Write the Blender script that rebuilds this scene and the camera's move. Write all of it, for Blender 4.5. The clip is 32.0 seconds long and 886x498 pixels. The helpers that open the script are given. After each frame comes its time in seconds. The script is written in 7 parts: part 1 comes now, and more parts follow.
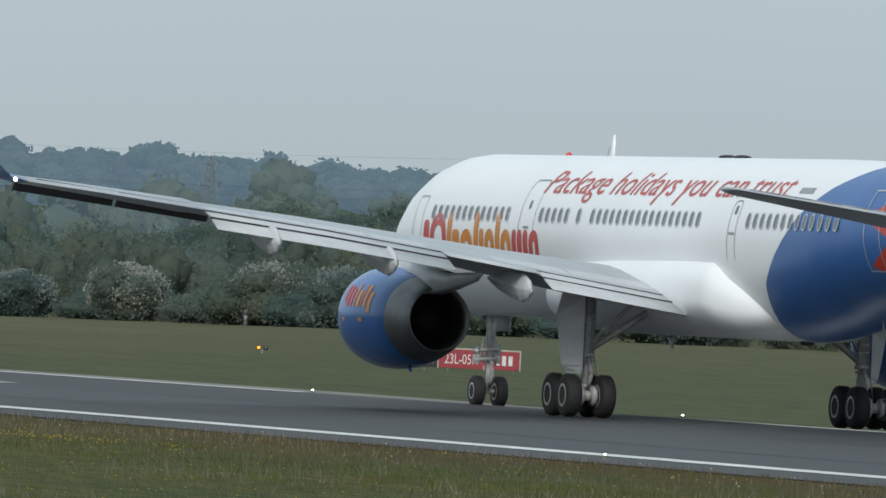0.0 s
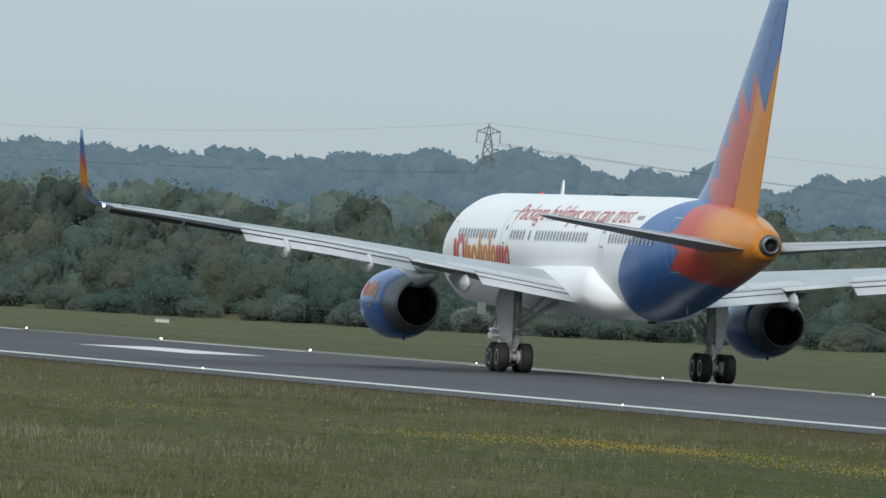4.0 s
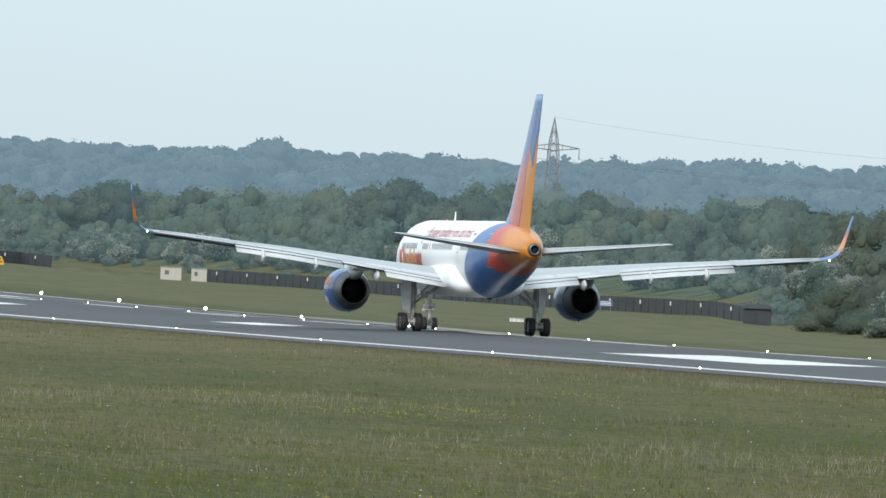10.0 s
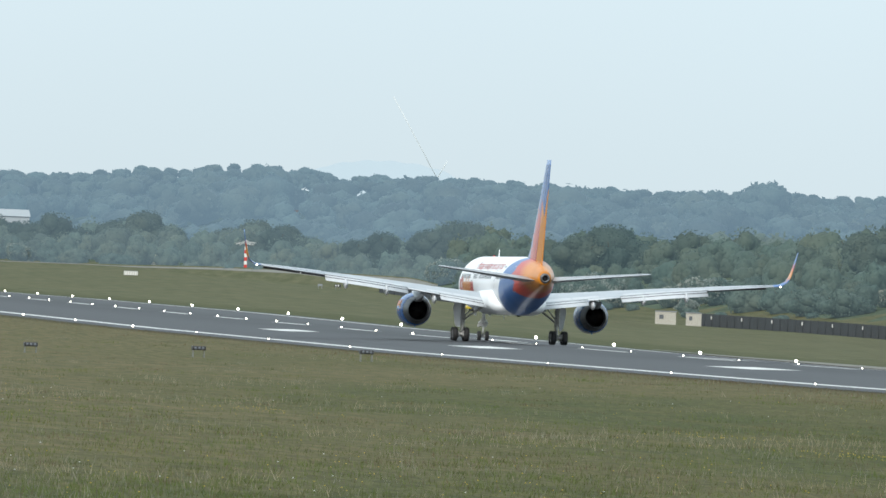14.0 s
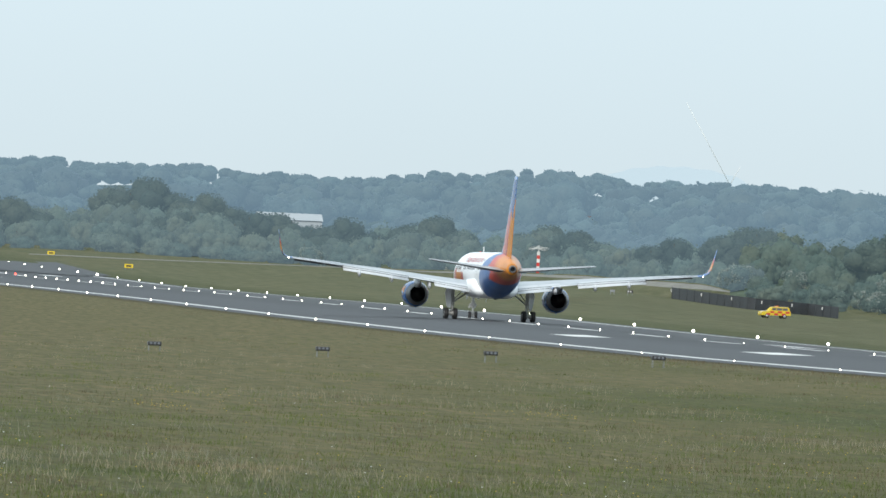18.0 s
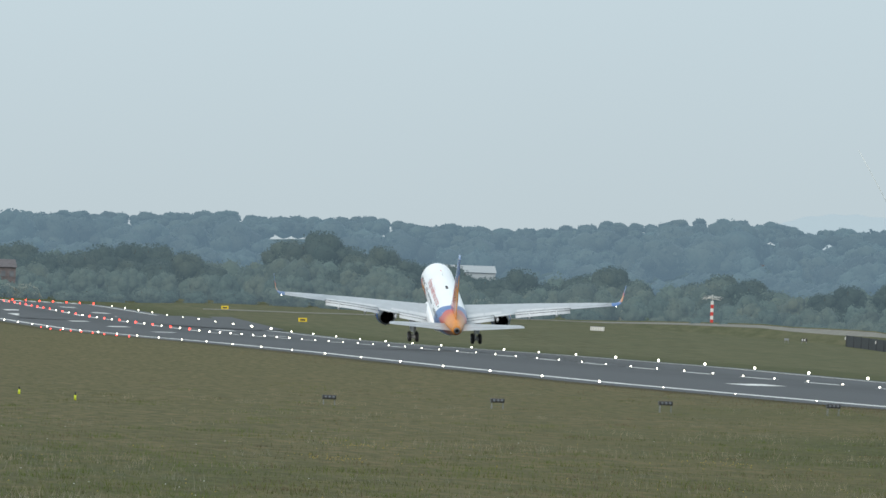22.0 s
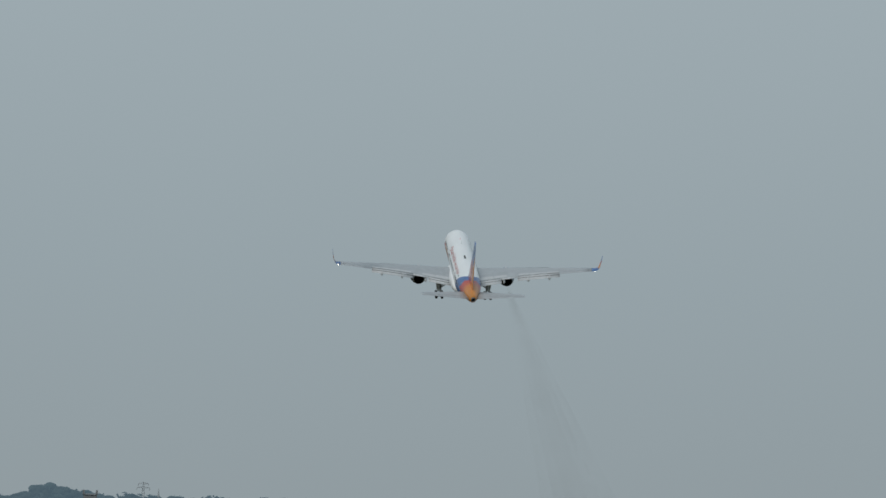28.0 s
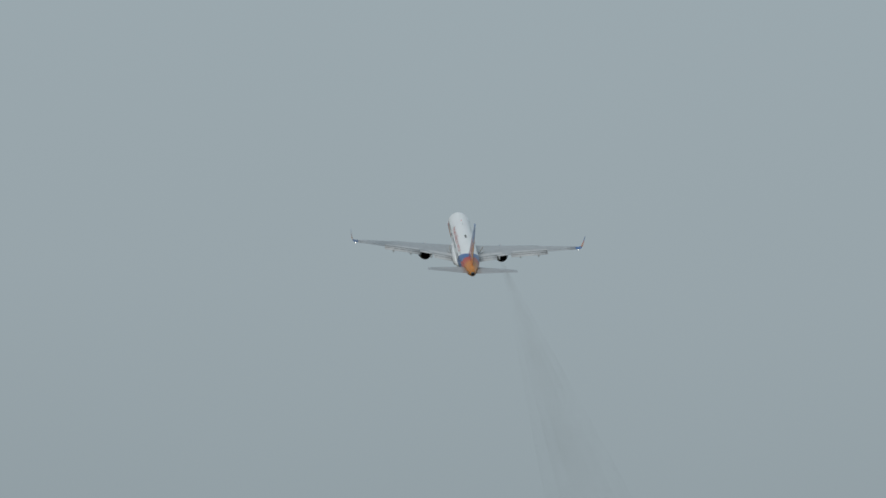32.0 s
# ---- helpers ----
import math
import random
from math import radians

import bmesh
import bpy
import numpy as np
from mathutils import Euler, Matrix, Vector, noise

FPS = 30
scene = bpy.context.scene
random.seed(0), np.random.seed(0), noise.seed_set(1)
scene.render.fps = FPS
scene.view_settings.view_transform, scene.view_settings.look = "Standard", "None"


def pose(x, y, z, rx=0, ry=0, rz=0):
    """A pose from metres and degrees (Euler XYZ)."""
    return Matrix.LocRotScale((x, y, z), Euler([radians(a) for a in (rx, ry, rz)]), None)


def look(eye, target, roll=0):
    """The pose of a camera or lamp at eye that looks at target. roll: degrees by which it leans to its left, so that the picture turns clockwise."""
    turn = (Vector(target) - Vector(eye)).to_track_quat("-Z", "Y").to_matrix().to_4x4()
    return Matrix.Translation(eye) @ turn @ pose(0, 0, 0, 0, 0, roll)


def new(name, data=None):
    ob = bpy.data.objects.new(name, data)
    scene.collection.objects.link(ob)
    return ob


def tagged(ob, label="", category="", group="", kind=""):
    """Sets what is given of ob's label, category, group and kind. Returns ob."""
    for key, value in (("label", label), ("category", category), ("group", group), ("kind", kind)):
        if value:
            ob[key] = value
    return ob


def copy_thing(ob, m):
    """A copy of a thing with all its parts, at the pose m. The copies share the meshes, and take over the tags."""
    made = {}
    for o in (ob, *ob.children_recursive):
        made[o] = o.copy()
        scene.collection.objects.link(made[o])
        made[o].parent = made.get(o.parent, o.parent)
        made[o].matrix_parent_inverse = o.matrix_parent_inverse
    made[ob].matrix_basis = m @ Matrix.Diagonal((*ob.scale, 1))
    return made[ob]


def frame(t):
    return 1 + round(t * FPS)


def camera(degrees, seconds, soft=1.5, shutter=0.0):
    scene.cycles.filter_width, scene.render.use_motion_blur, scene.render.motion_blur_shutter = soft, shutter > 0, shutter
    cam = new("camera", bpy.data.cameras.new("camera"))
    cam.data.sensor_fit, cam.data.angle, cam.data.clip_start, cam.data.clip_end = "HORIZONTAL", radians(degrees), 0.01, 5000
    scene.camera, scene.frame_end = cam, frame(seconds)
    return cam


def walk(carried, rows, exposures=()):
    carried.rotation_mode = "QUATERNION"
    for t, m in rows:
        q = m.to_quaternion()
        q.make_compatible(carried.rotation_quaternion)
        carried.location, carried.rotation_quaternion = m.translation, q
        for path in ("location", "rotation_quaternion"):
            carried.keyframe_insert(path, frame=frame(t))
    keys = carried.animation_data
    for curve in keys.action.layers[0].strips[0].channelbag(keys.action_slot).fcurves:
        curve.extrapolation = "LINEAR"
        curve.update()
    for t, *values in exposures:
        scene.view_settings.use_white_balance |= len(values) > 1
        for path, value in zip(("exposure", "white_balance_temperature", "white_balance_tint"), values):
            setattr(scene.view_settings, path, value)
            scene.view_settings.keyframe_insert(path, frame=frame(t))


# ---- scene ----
# ------------------------------------------------------------------ camera
EYE = Vector((0.0, 0.0, 2.77))
RC = 110.46          # x of the runway's centre line
FALL = 0.0170        # crossfall of the runway on the near side
# seconds, pan from +y towards +x, tilt, lean (degrees)
CAM_ROWS = [
    (0.0, 17.956, 0.195, 2.69),
    (0.5, 17.081, 0.207, 2.86),
    (1.0, 16.230, 0.207, 3.02),
    (1.5, 15.569, 0.249, 3.04),
    (2.0, 14.898, 0.269, 2.80),
    (2.5, 14.147, 0.280, 2.70),
    (3.0, 13.502, 0.080, 3.10),
    (3.5, 12.833, 0.139, 3.37),
    (5.5, 10.767, 0.068, 2.25),
    (6.0, 10.178, 0.088, 2.48),
    (6.5, 9.801, 0.147, 2.72),
    (7.0, 9.492, 0.446, 2.32),
    (7.5, 8.847, 0.557, 2.15),
    (8.0, 9.035, 0.319, 2.42),
    (8.5, 8.352, 0.105, 2.55),
    (9.0, 8.180, 0.096, 2.82),
    (9.5, 8.061, 0.139, 2.75),
    (10.0, 7.864, 0.138, 2.45),
    (10.5, 7.574, 0.116, 2.07),
    (11.0, 7.277, 0.125, 1.96),
    (11.5, 7.009, 0.170, 2.19),
    (12.0, 6.709, 0.179, 2.33),
    (12.5, 6.524, 0.226, 2.34),
    (13.0, 6.234, 0.272, 2.25),
    (13.5, 5.992, 0.268, 2.35),
    (15.5, 5.516, 0.100, 2.43),
    (16.0, 5.337, 0.147, 2.42),
    (16.5, 5.091, 0.164, 2.03),
    (17.0, 4.762, 0.139, 1.91),
    (17.5, 4.669, 0.153, 2.30),
    (18.0, 4.640, 0.204, 2.66),
    (18.5, 4.572, 0.431, 3.13),
    (19.0, 4.407, 0.458, 2.92),
    (19.5, 4.262, 0.417, 2.60),
    (20.0, 4.215, 0.389, 2.35),
    (20.5, 4.160, 0.354, 2.21),
    (21.0, 4.062, 0.354, 2.00),
    (21.5, 4.025, 0.360, 2.11),
    (22.0, 3.923, 0.385, 2.04),
    (22.5, 3.598, 0.537, 2.11),
    (23.0, 3.592, 0.463, 2.36),
    (23.5, 3.408, 0.328, 2.56),
    (24.0, 3.323, 0.380, 2.82),
    (24.5, 3.266, 0.663, 2.73),
    (25.0, 3.161, 0.956, 2.49),
    (25.5, 3.170, 1.130, 2.48),
    (27.5, 3.113, 1.378, 2.52),
    (28.0, 3.053, 1.536, 2.51),
    (29.0, 2.882, 1.824, 2.50),
    (30.0, 2.768, 2.114, 2.50),
    (31.0, 2.707, 2.410, 2.50),
    (32.0, 2.736, 2.716, 2.50),
]

def aim(pan, tilt, lean):
    p, q = radians(pan), radians(tilt)
    ahead = Vector((math.sin(p) * math.cos(q), math.cos(p) * math.cos(q), math.sin(q)))
    return look(EYE, EYE + ahead * 100.0, lean)


cam = camera(3.622, 32.0, soft=1.55)
walk(cam, [(t, aim(p, q, r)) for t, p, q, r in CAM_ROWS],
     exposures=[(0.0, -0.02), (1.0, -0.04), (2.0, -0.09), (3.0, -0.05), (6.0, 0.32), (7.0, 0.35), (7.6, 0.12), (8.0, 0.15), (9.0, 0.44), (9.6, 0.54), (11.0, 0.63), (12.0, 0.63), (13.0, 0.52),
                (16.0, 0.82), (17.5, 0.8), (18.0, 0.6), (18.5, 0.1), (19.0, 0.05), (20.0, 0.12), (21.0, 0.26), (22.0, 0.24), (23.0, 0.0), (24.0, 0.13), (24.6, 0.0),
                (25.0, -0.27), (28.0, -0.65), (30.0, -0.68), (32.0, -0.75)])

# ------------------------------------------------------------------ light
SUN_EL, SUN_AZ = 34.0, 208.0
world = bpy.data.worlds.new("sky")
scene.world = world
world.use_nodes = True
wn, wl = world.node_tree.nodes, world.node_tree.links
wn.clear()
w_out, w_bg = wn.new("ShaderNodeOutputWorld"), wn.new("ShaderNodeBackground")
w_sky = wn.new("ShaderNodeTexSky")
w_sky.sky_type, w_sky.sun_disc = "NISHITA", False
w_sky.sun_elevation, w_sky.sun_rotation = radians(SUN_EL), radians(SUN_AZ)
w_sky.air_density, w_sky.dust_density, w_sky.ozone_density = 1.0, 3.0, 1.0
w_scale = wn.new("ShaderNodeVectorMath")
w_scale.operation, w_scale.inputs[3].default_value = "SCALE", 0.09
w_geo, w_sep = wn.new("ShaderNodeTexCoord"), wn.new("ShaderNodeSeparateXYZ")
w_ramp = wn.new("ShaderNodeValToRGB")      # overcast sheet, a little dimmer in the murk at the horizon
w_map = wn.new("ShaderNodeMapRange")
w_map.inputs["From Min"].default_value, w_map.inputs["From Max"].default_value = 0.0, 0.1
e = w_ramp.color_ramp.elements
e[0].position, e[0].color = 0.0, (0.475, 0.555, 0.590, 1)
e[1].position, e[1].color = 1.0, (0.62, 0.75, 0.82, 1)
k = e.new(0.25)
k.color = (0.518, 0.626, 0.682, 1)
k = e.new(0.45)
k.color = (0.568, 0.682, 0.745, 1)
w_noise = wn.new("ShaderNodeTexNoise")
w_noise.inputs["Scale"].default_value, w_noise.inputs["Detail"].default_value = 9.0, 3.0
w_var = wn.new("ShaderNodeMapRange")
w_var.inputs["To Min"].default_value, w_var.inputs["To Max"].default_value = 0.95, 1.05
w_mul = wn.new("ShaderNodeVectorMath")
w_mul.operation = "SCALE"
w_mix = wn.new("ShaderNodeMix")
w_mix.data_type = "RGBA"
w_mix.inputs["Factor"].default_value = 0.88
wl.new(w_geo.outputs["Generated"], w_sep.inputs[0])
wl.new(w_sep.outputs["Z"], w_map.inputs["Value"])
wl.new(w_map.outputs[0], w_ramp.inputs[0])
wl.new(w_geo.outputs["Generated"], w_noise.inputs["Vector"])
wl.new(w_noise.outputs[0], w_var.inputs["Value"])
wl.new(w_ramp.outputs[0], w_mul.inputs[0])
wl.new(w_var.outputs[0], w_mul.inputs[3])
wl.new(w_sky.outputs[0], w_scale.inputs[0])
wl.new(w_scale.outputs[0], w_mix.inputs[6])
wl.new(w_mul.outputs[0], w_mix.inputs[7])
wl.new(w_mix.outputs[2], w_bg.inputs[0])
w_bg.inputs[1].default_value = 1.0
wl.new(w_bg.outputs[0], w_out.inputs[0])
sun = new("sun", bpy.data.lights.new("sun", "SUN"))
sun.data.energy, sun.data.angle, sun.data.color = 1.9, radians(20), (1.0, 0.96, 0.90)
sa, se = radians(SUN_AZ), radians(SUN_EL)
sun.matrix_world = look((0, 0, 300), Vector((0, 0, 300)) - Vector((math.sin(sa) * math.cos(se), math.cos(sa) * math.cos(se), math.sin(se))))


# ------------------------------------------------------------------ materials
def shader(name, rough=0.5, metal=0.0, spec=0.5):
    m = bpy.data.materials.new(name)
    m.use_nodes = True
    b = m.node_tree.nodes["Principled BSDF"]
    b.inputs["Roughness"].default_value, b.inputs["Metallic"].default_value = rough, metal
    b.inputs["Specular IOR Level"].default_value = spec
    return m, m.node_tree.nodes, m.node_tree.links, b


def noisy(n, l, scale, detail=4.0, coords="Object", stretch=(1, 1, 1)):
    c, mp, t = n.new("ShaderNodeTexCoord"), n.new("ShaderNodeMapping"), n.new("ShaderNodeTexNoise")
    mp.inputs["Scale"].default_value = stretch
    t.inputs["Scale"].default_value, t.inputs["Detail"].default_value = scale, detail
    l.new(c.outputs[coords], mp.inputs[0])
    l.new(mp.outputs[0], t.inputs["Vector"])
    return t.outputs[0]


def ramp(n, l, fac, stops):
    r = n.new("ShaderNodeValToRGB")
    els = r.color_ramp.elements
    while len(els) < len(stops):
        els.new(0.5)
    for el, (p, c) in zip(els, stops):
        el.position, el.color = p, (*c, 1) if len(c) == 3 else c
    l.new(fac, r.inputs[0])
    return r.outputs[0]


def mixc(n, l, fac, a, b, mode="MIX"):
    m = n.new("ShaderNodeMix")
    m.data_type, m.blend_type = "RGBA", mode
    for sock, v in ((m.inputs[0], fac), (m.inputs[6], a), (m.inputs[7], b)):
        if hasattr(v, "links"):
            l.new(v, sock)
        elif isinstance(v, tuple):
            sock.default_value = (*v, 1)
        else:
            sock.default_value = v
    return m.outputs[2]


def mth(n, l, op, a, b=None, c=None):
    m = n.new("ShaderNodeMath")
    m.operation = op
    for sock, v in zip(m.inputs, (a, b, c)):
        if v is None:
            continue
        if hasattr(v, "links"):
            l.new(v, sock)
        else:
            sock.default_value = v
    return m.outputs[0]


def bump(n, l, b, height, strength=0.3, dist=0.02):
    u = n.new("ShaderNodeBump")
    u.inputs["Strength"].default_value, u.inputs["Distance"].default_value = strength, dist
    l.new(height, u.inputs["Height"])
    l.new(u.outputs[0], b.inputs["Normal"])


def plain(name, color, rough=0.5, metal=0.0, wear=0.12, scale=6.0, spec=0.5):
    m, n, l, b = shader(name, rough, metal, spec)
    a = tuple(max(0.0, c * (1 - wear)) for c in color)
    z = tuple(min(1.0, c * (1 + wear)) for c in color)
    f = noisy(n, l, scale, 5.0)
    l.new(ramp(n, l, f, [(0.3, a), (0.7, z)]), b.inputs["Base Color"])
    f2 = noisy(n, l, scale * 7, 3.0)
    r = n.new("ShaderNodeMapRange")
    r.inputs["To Min"].default_value, r.inputs["To Max"].default_value = max(0.02, rough - 0.08), min(1.0, rough + 0.1)
    l.new(f2, r.inputs["Value"])
    l.new(r.outputs[0], b.inputs["Roughness"])
    return m


def glow(name, color, strength):
    m, n, l, b = shader(name, 0.3)
    b.inputs["Base Color"].default_value = (*color, 1)
    b.inputs["Emission Color"].default_value = (*color, 1)
    b.inputs["Emission Strength"].default_value = strength
    return m


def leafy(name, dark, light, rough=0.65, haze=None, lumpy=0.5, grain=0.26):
    """Foliage; every clump takes its own tone. The haze colour is painted in as emission, for distant air."""
    m, n, l, b = shader(name, rough, spec=0.2)
    g, o = n.new("ShaderNodeNewGeometry"), n.new("ShaderNodeObjectInfo")
    f = mth(n, l, "MULTIPLY_ADD", g.outputs["Random Per Island"], grain, mth(n, l, "MULTIPLY_ADD", o.outputs["Random"], 0.40, mth(n, l, "MULTIPLY_ADD", noisy(n, l, 0.13, 2.0), 0.8, -0.25)))
    tuft = noisy(n, l, 1.5, 5.0)
    f = mth(n, l, "MULTIPLY_ADD", tuft, 0.55, mth(n, l, "SUBTRACT", f, 0.27))
    tone = ramp(n, l, f, [(0.05, dark), (0.95, light)])
    warm = ramp(n, l, mth(n, l, "MULTIPLY_ADD", o.outputs["Random"], 0.32, mth(n, l, "SUBTRACT", noisy(n, l, 0.085, 2.0), 0.16)), [(0.32, (0.84, 0.99, 1.03)), (0.5, (0.93, 1.0, 1.0)), (0.70, (1.07, 1.03, 0.92))])
    l.new(mixc(n, l, 1.0, tone, warm, "MULTIPLY"), b.inputs["Base Color"])
    if lumpy:
        bump(n, l, b, tuft, 0.6, lumpy)
    tr, mx = n.new("ShaderNodeBsdfTranslucent"), n.new("ShaderNodeMixShader")
    l.new(b.inputs["Base Color"].links[0].from_socket, tr.inputs["Color"])
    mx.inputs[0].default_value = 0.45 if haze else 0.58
    l.new(b.outputs[0], mx.inputs[1])
    l.new(tr.outputs[0], mx.inputs[2])
    l.new(mx.outputs[0], n["Material Output"].inputs["Surface"])
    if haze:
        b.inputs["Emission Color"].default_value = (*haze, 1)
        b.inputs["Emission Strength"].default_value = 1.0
    return m


def flat_mask(n, l, y, edge, soft):
    """1 where y lies beyond (below) edge."""
    r = n.new("ShaderNodeMapRange")
    r.inputs["From Min"].default_value, r.inputs["From Max"].default_value = -soft, soft
    l.new(mth(n, l, "SUBTRACT", edge, y), r.inputs["Value"])
    return r.outputs[0]


BLUE, RED, ORANGE, WHITE = (0.028, 0.122, 0.36), (0.50, 0.045, 0.022), (0.62, 0.22, 0.016), (0.88, 0.89, 0.90)


def curve_of(n, l, value, lo, hi, points, out_lo, out_hi):
    """A piecewise linear function of value, through (value, result) points."""
    r = n.new("ShaderNodeMapRange")
    r.inputs["From Min"].default_value, r.inputs["From Max"].default_value = lo, hi
    l.new(value, r.inputs["Value"])
    s = [((p - lo) / (hi - lo), ((q - out_lo) / (out_hi - out_lo),) * 3) for p, q in points]
    g = ramp(n, l, r.outputs[0], s)
    return mth(n, l, "MULTIPLY_ADD", g, out_hi - out_lo, out_lo)


def panel_lines(n, l, b, y, strength=0.15):
    """Fine frame joints round the fuselage."""
    w = n.new("ShaderNodeTexWave")
    w.inputs["Scale"].default_value = 0.3
    c = n.new("ShaderNodeTexCoord")
    mp = n.new("ShaderNodeMapping")
    mp.inputs["Rotation"].default_value = (0, 0, radians(90))
    l.new(c.outputs["Object"], mp.inputs[0])
    l.new(mp.outputs[0], w.inputs[0])
    bump(n, l, b, ramp(n, l, w.outputs["Fac"], [(0.0, (0, 0, 0)), (0.02, (1, 1, 1))]), strength, 0.01)


def paint_fuselage():
    m, n, l, b = shader("airliner_paint", 0.33)
    c, s = n.new("ShaderNodeTexCoord"), n.new("ShaderNodeSeparateXYZ")
    l.new(c.outputs["Object"], s.inputs[0])
    y, z = s.outputs["Y"], s.outputs["Z"]
    blue = flat_mask(n, l, y, curve_of(n, l, z, 2.0, 6.6, [(2.0, -6.6), (2.6, -7.1), (3.4, -7.6), (4.1, -8.6), (5.0, -9.9), (5.7, -11.3), (6.15, -12.5), (6.6, -14.2)], -20, 0), 0.012)
    red = flat_mask(n, l, y, curve_of(n, l, z, 2.0, 6.6, [(2.0, -20.5), (2.9, -18.4), (3.3, -16.6), (3.9, -14.2), (4.5, -15.5), (5.0, -14.0), (5.35, -15.0), (6.0, -14.9), (6.6, -16.0)], -22, 0), 0.02)
    orange = flat_mask(n, l, y, curve_of(n, l, z, 2.0, 6.6, [(2.0, -20.8), (3.3, -19.6), (4.4, -18.3), (5.4, -17.5), (6.6, -17.2)], -22, 0), 1.0)
    dirt = noisy(n, l, 0.8, 6.0, stretch=(1, 0.3, 1))
    white = ramp(n, l, dirt, [(0.3, (0.84, 0.85, 0.86)), (0.7, WHITE)])
    col = mixc(n, l, blue, white, BLUE)
    col = mixc(n, l, red, col, RED)
    col = mixc(n, l, mth(n, l, "MULTIPLY", orange, red), col, ORANGE)
    # soot and oil streaks towards the tail end
    soot = mth(n, l, "MULTIPLY", flat_mask(n, l, y, -19.5, 3.0), ramp(n, l, noisy(n, l, 0.9, 6.0, stretch=(1, 0.25, 1)), [(0.42, (0, 0, 0)), (0.72, (0.55, 0.55, 0.55))]))
    col = mixc(n, l, soot, col, (0.10, 0.062, 0.030))
    l.new(col, b.inputs["Base Color"])
    b.inputs["Coat Weight"].default_value, b.inputs["Coat Roughness"].default_value = 0.18, 0.30
    panel_lines(n, l, b, y)
    return m


def paint_fin():
    m, n, l, b = shader("fin_paint", 0.25)
    c, s = n.new("ShaderNodeTexCoord"), n.new("ShaderNodeSeparateXYZ")
    l.new(c.outputs["Object"], s.inputs[0])
    y, z = s.outputs["Y"], s.outputs["Z"]
    aft = mth(n, l, "MULTIPLY_ADD", z, 0.30, mth(n, l, "MULTIPLY", y, -1.0))
    top = curve_of(n, l, aft, 15.0, 26.0, [(15.0, 5.0), (16.54, 5.4), (16.60, 7.12), (17.81, 7.02), (17.96, 8.43), (19.02, 8.04), (19.50, 9.56), (20.31, 8.78), (21.02, 10.38),
                                           (21.98, 9.25), (22.95, 10.75), (23.80, 9.3), (25.18, 10.7), (26.0, 11.4)], 0, 12)
    flame = flat_mask(n, l, z, top, 0.03)
    r = n.new("ShaderNodeMapRange")
    r.inputs["From Min"].default_value, r.inputs["From Max"].default_value = -0.03, 0.03
    l.new(mth(n, l, "SUBTRACT", mth(n, l, "MULTIPLY_ADD", z, -0.553, mth(n, l, "MULTIPLY", y, -1.0)), 14.45), r.inputs["Value"])
    warm = mixc(n, l, r.outputs[0], RED, ORANGE)
    l.new(mixc(n, l, flame, BLUE, warm), b.inputs["Base Color"])
    b.inputs["Coat Weight"].default_value = 0.3
    return m


def paint_winglet():
    m, n, l, b = shader("winglet_paint", 0.28)
    c, s = n.new("ShaderNodeTexCoord"), n.new("ShaderNodeSeparateXYZ")
    l.new(c.outputs["Object"], s.inputs[0])
    zig = mth(n, l, "PINGPONG", mth(n, l, "MULTIPLY", s.outputs["Y"], 1.0), 0.35)
    h = mth(n, l, "SUBTRACT", s.outputs["Z"], mth(n, l, "MULTIPLY", zig, 1.4))
    l.new(ramp(n, l, mth(n, l, "MULTIPLY", h, 0.1), [(0.0, BLUE), (0.527, BLUE), (0.53, ORANGE), (0.60, ORANGE), (0.605, RED), (0.635, RED), (0.64, BLUE), (1.0, BLUE)]), b.inputs["Base Color"])
    return m


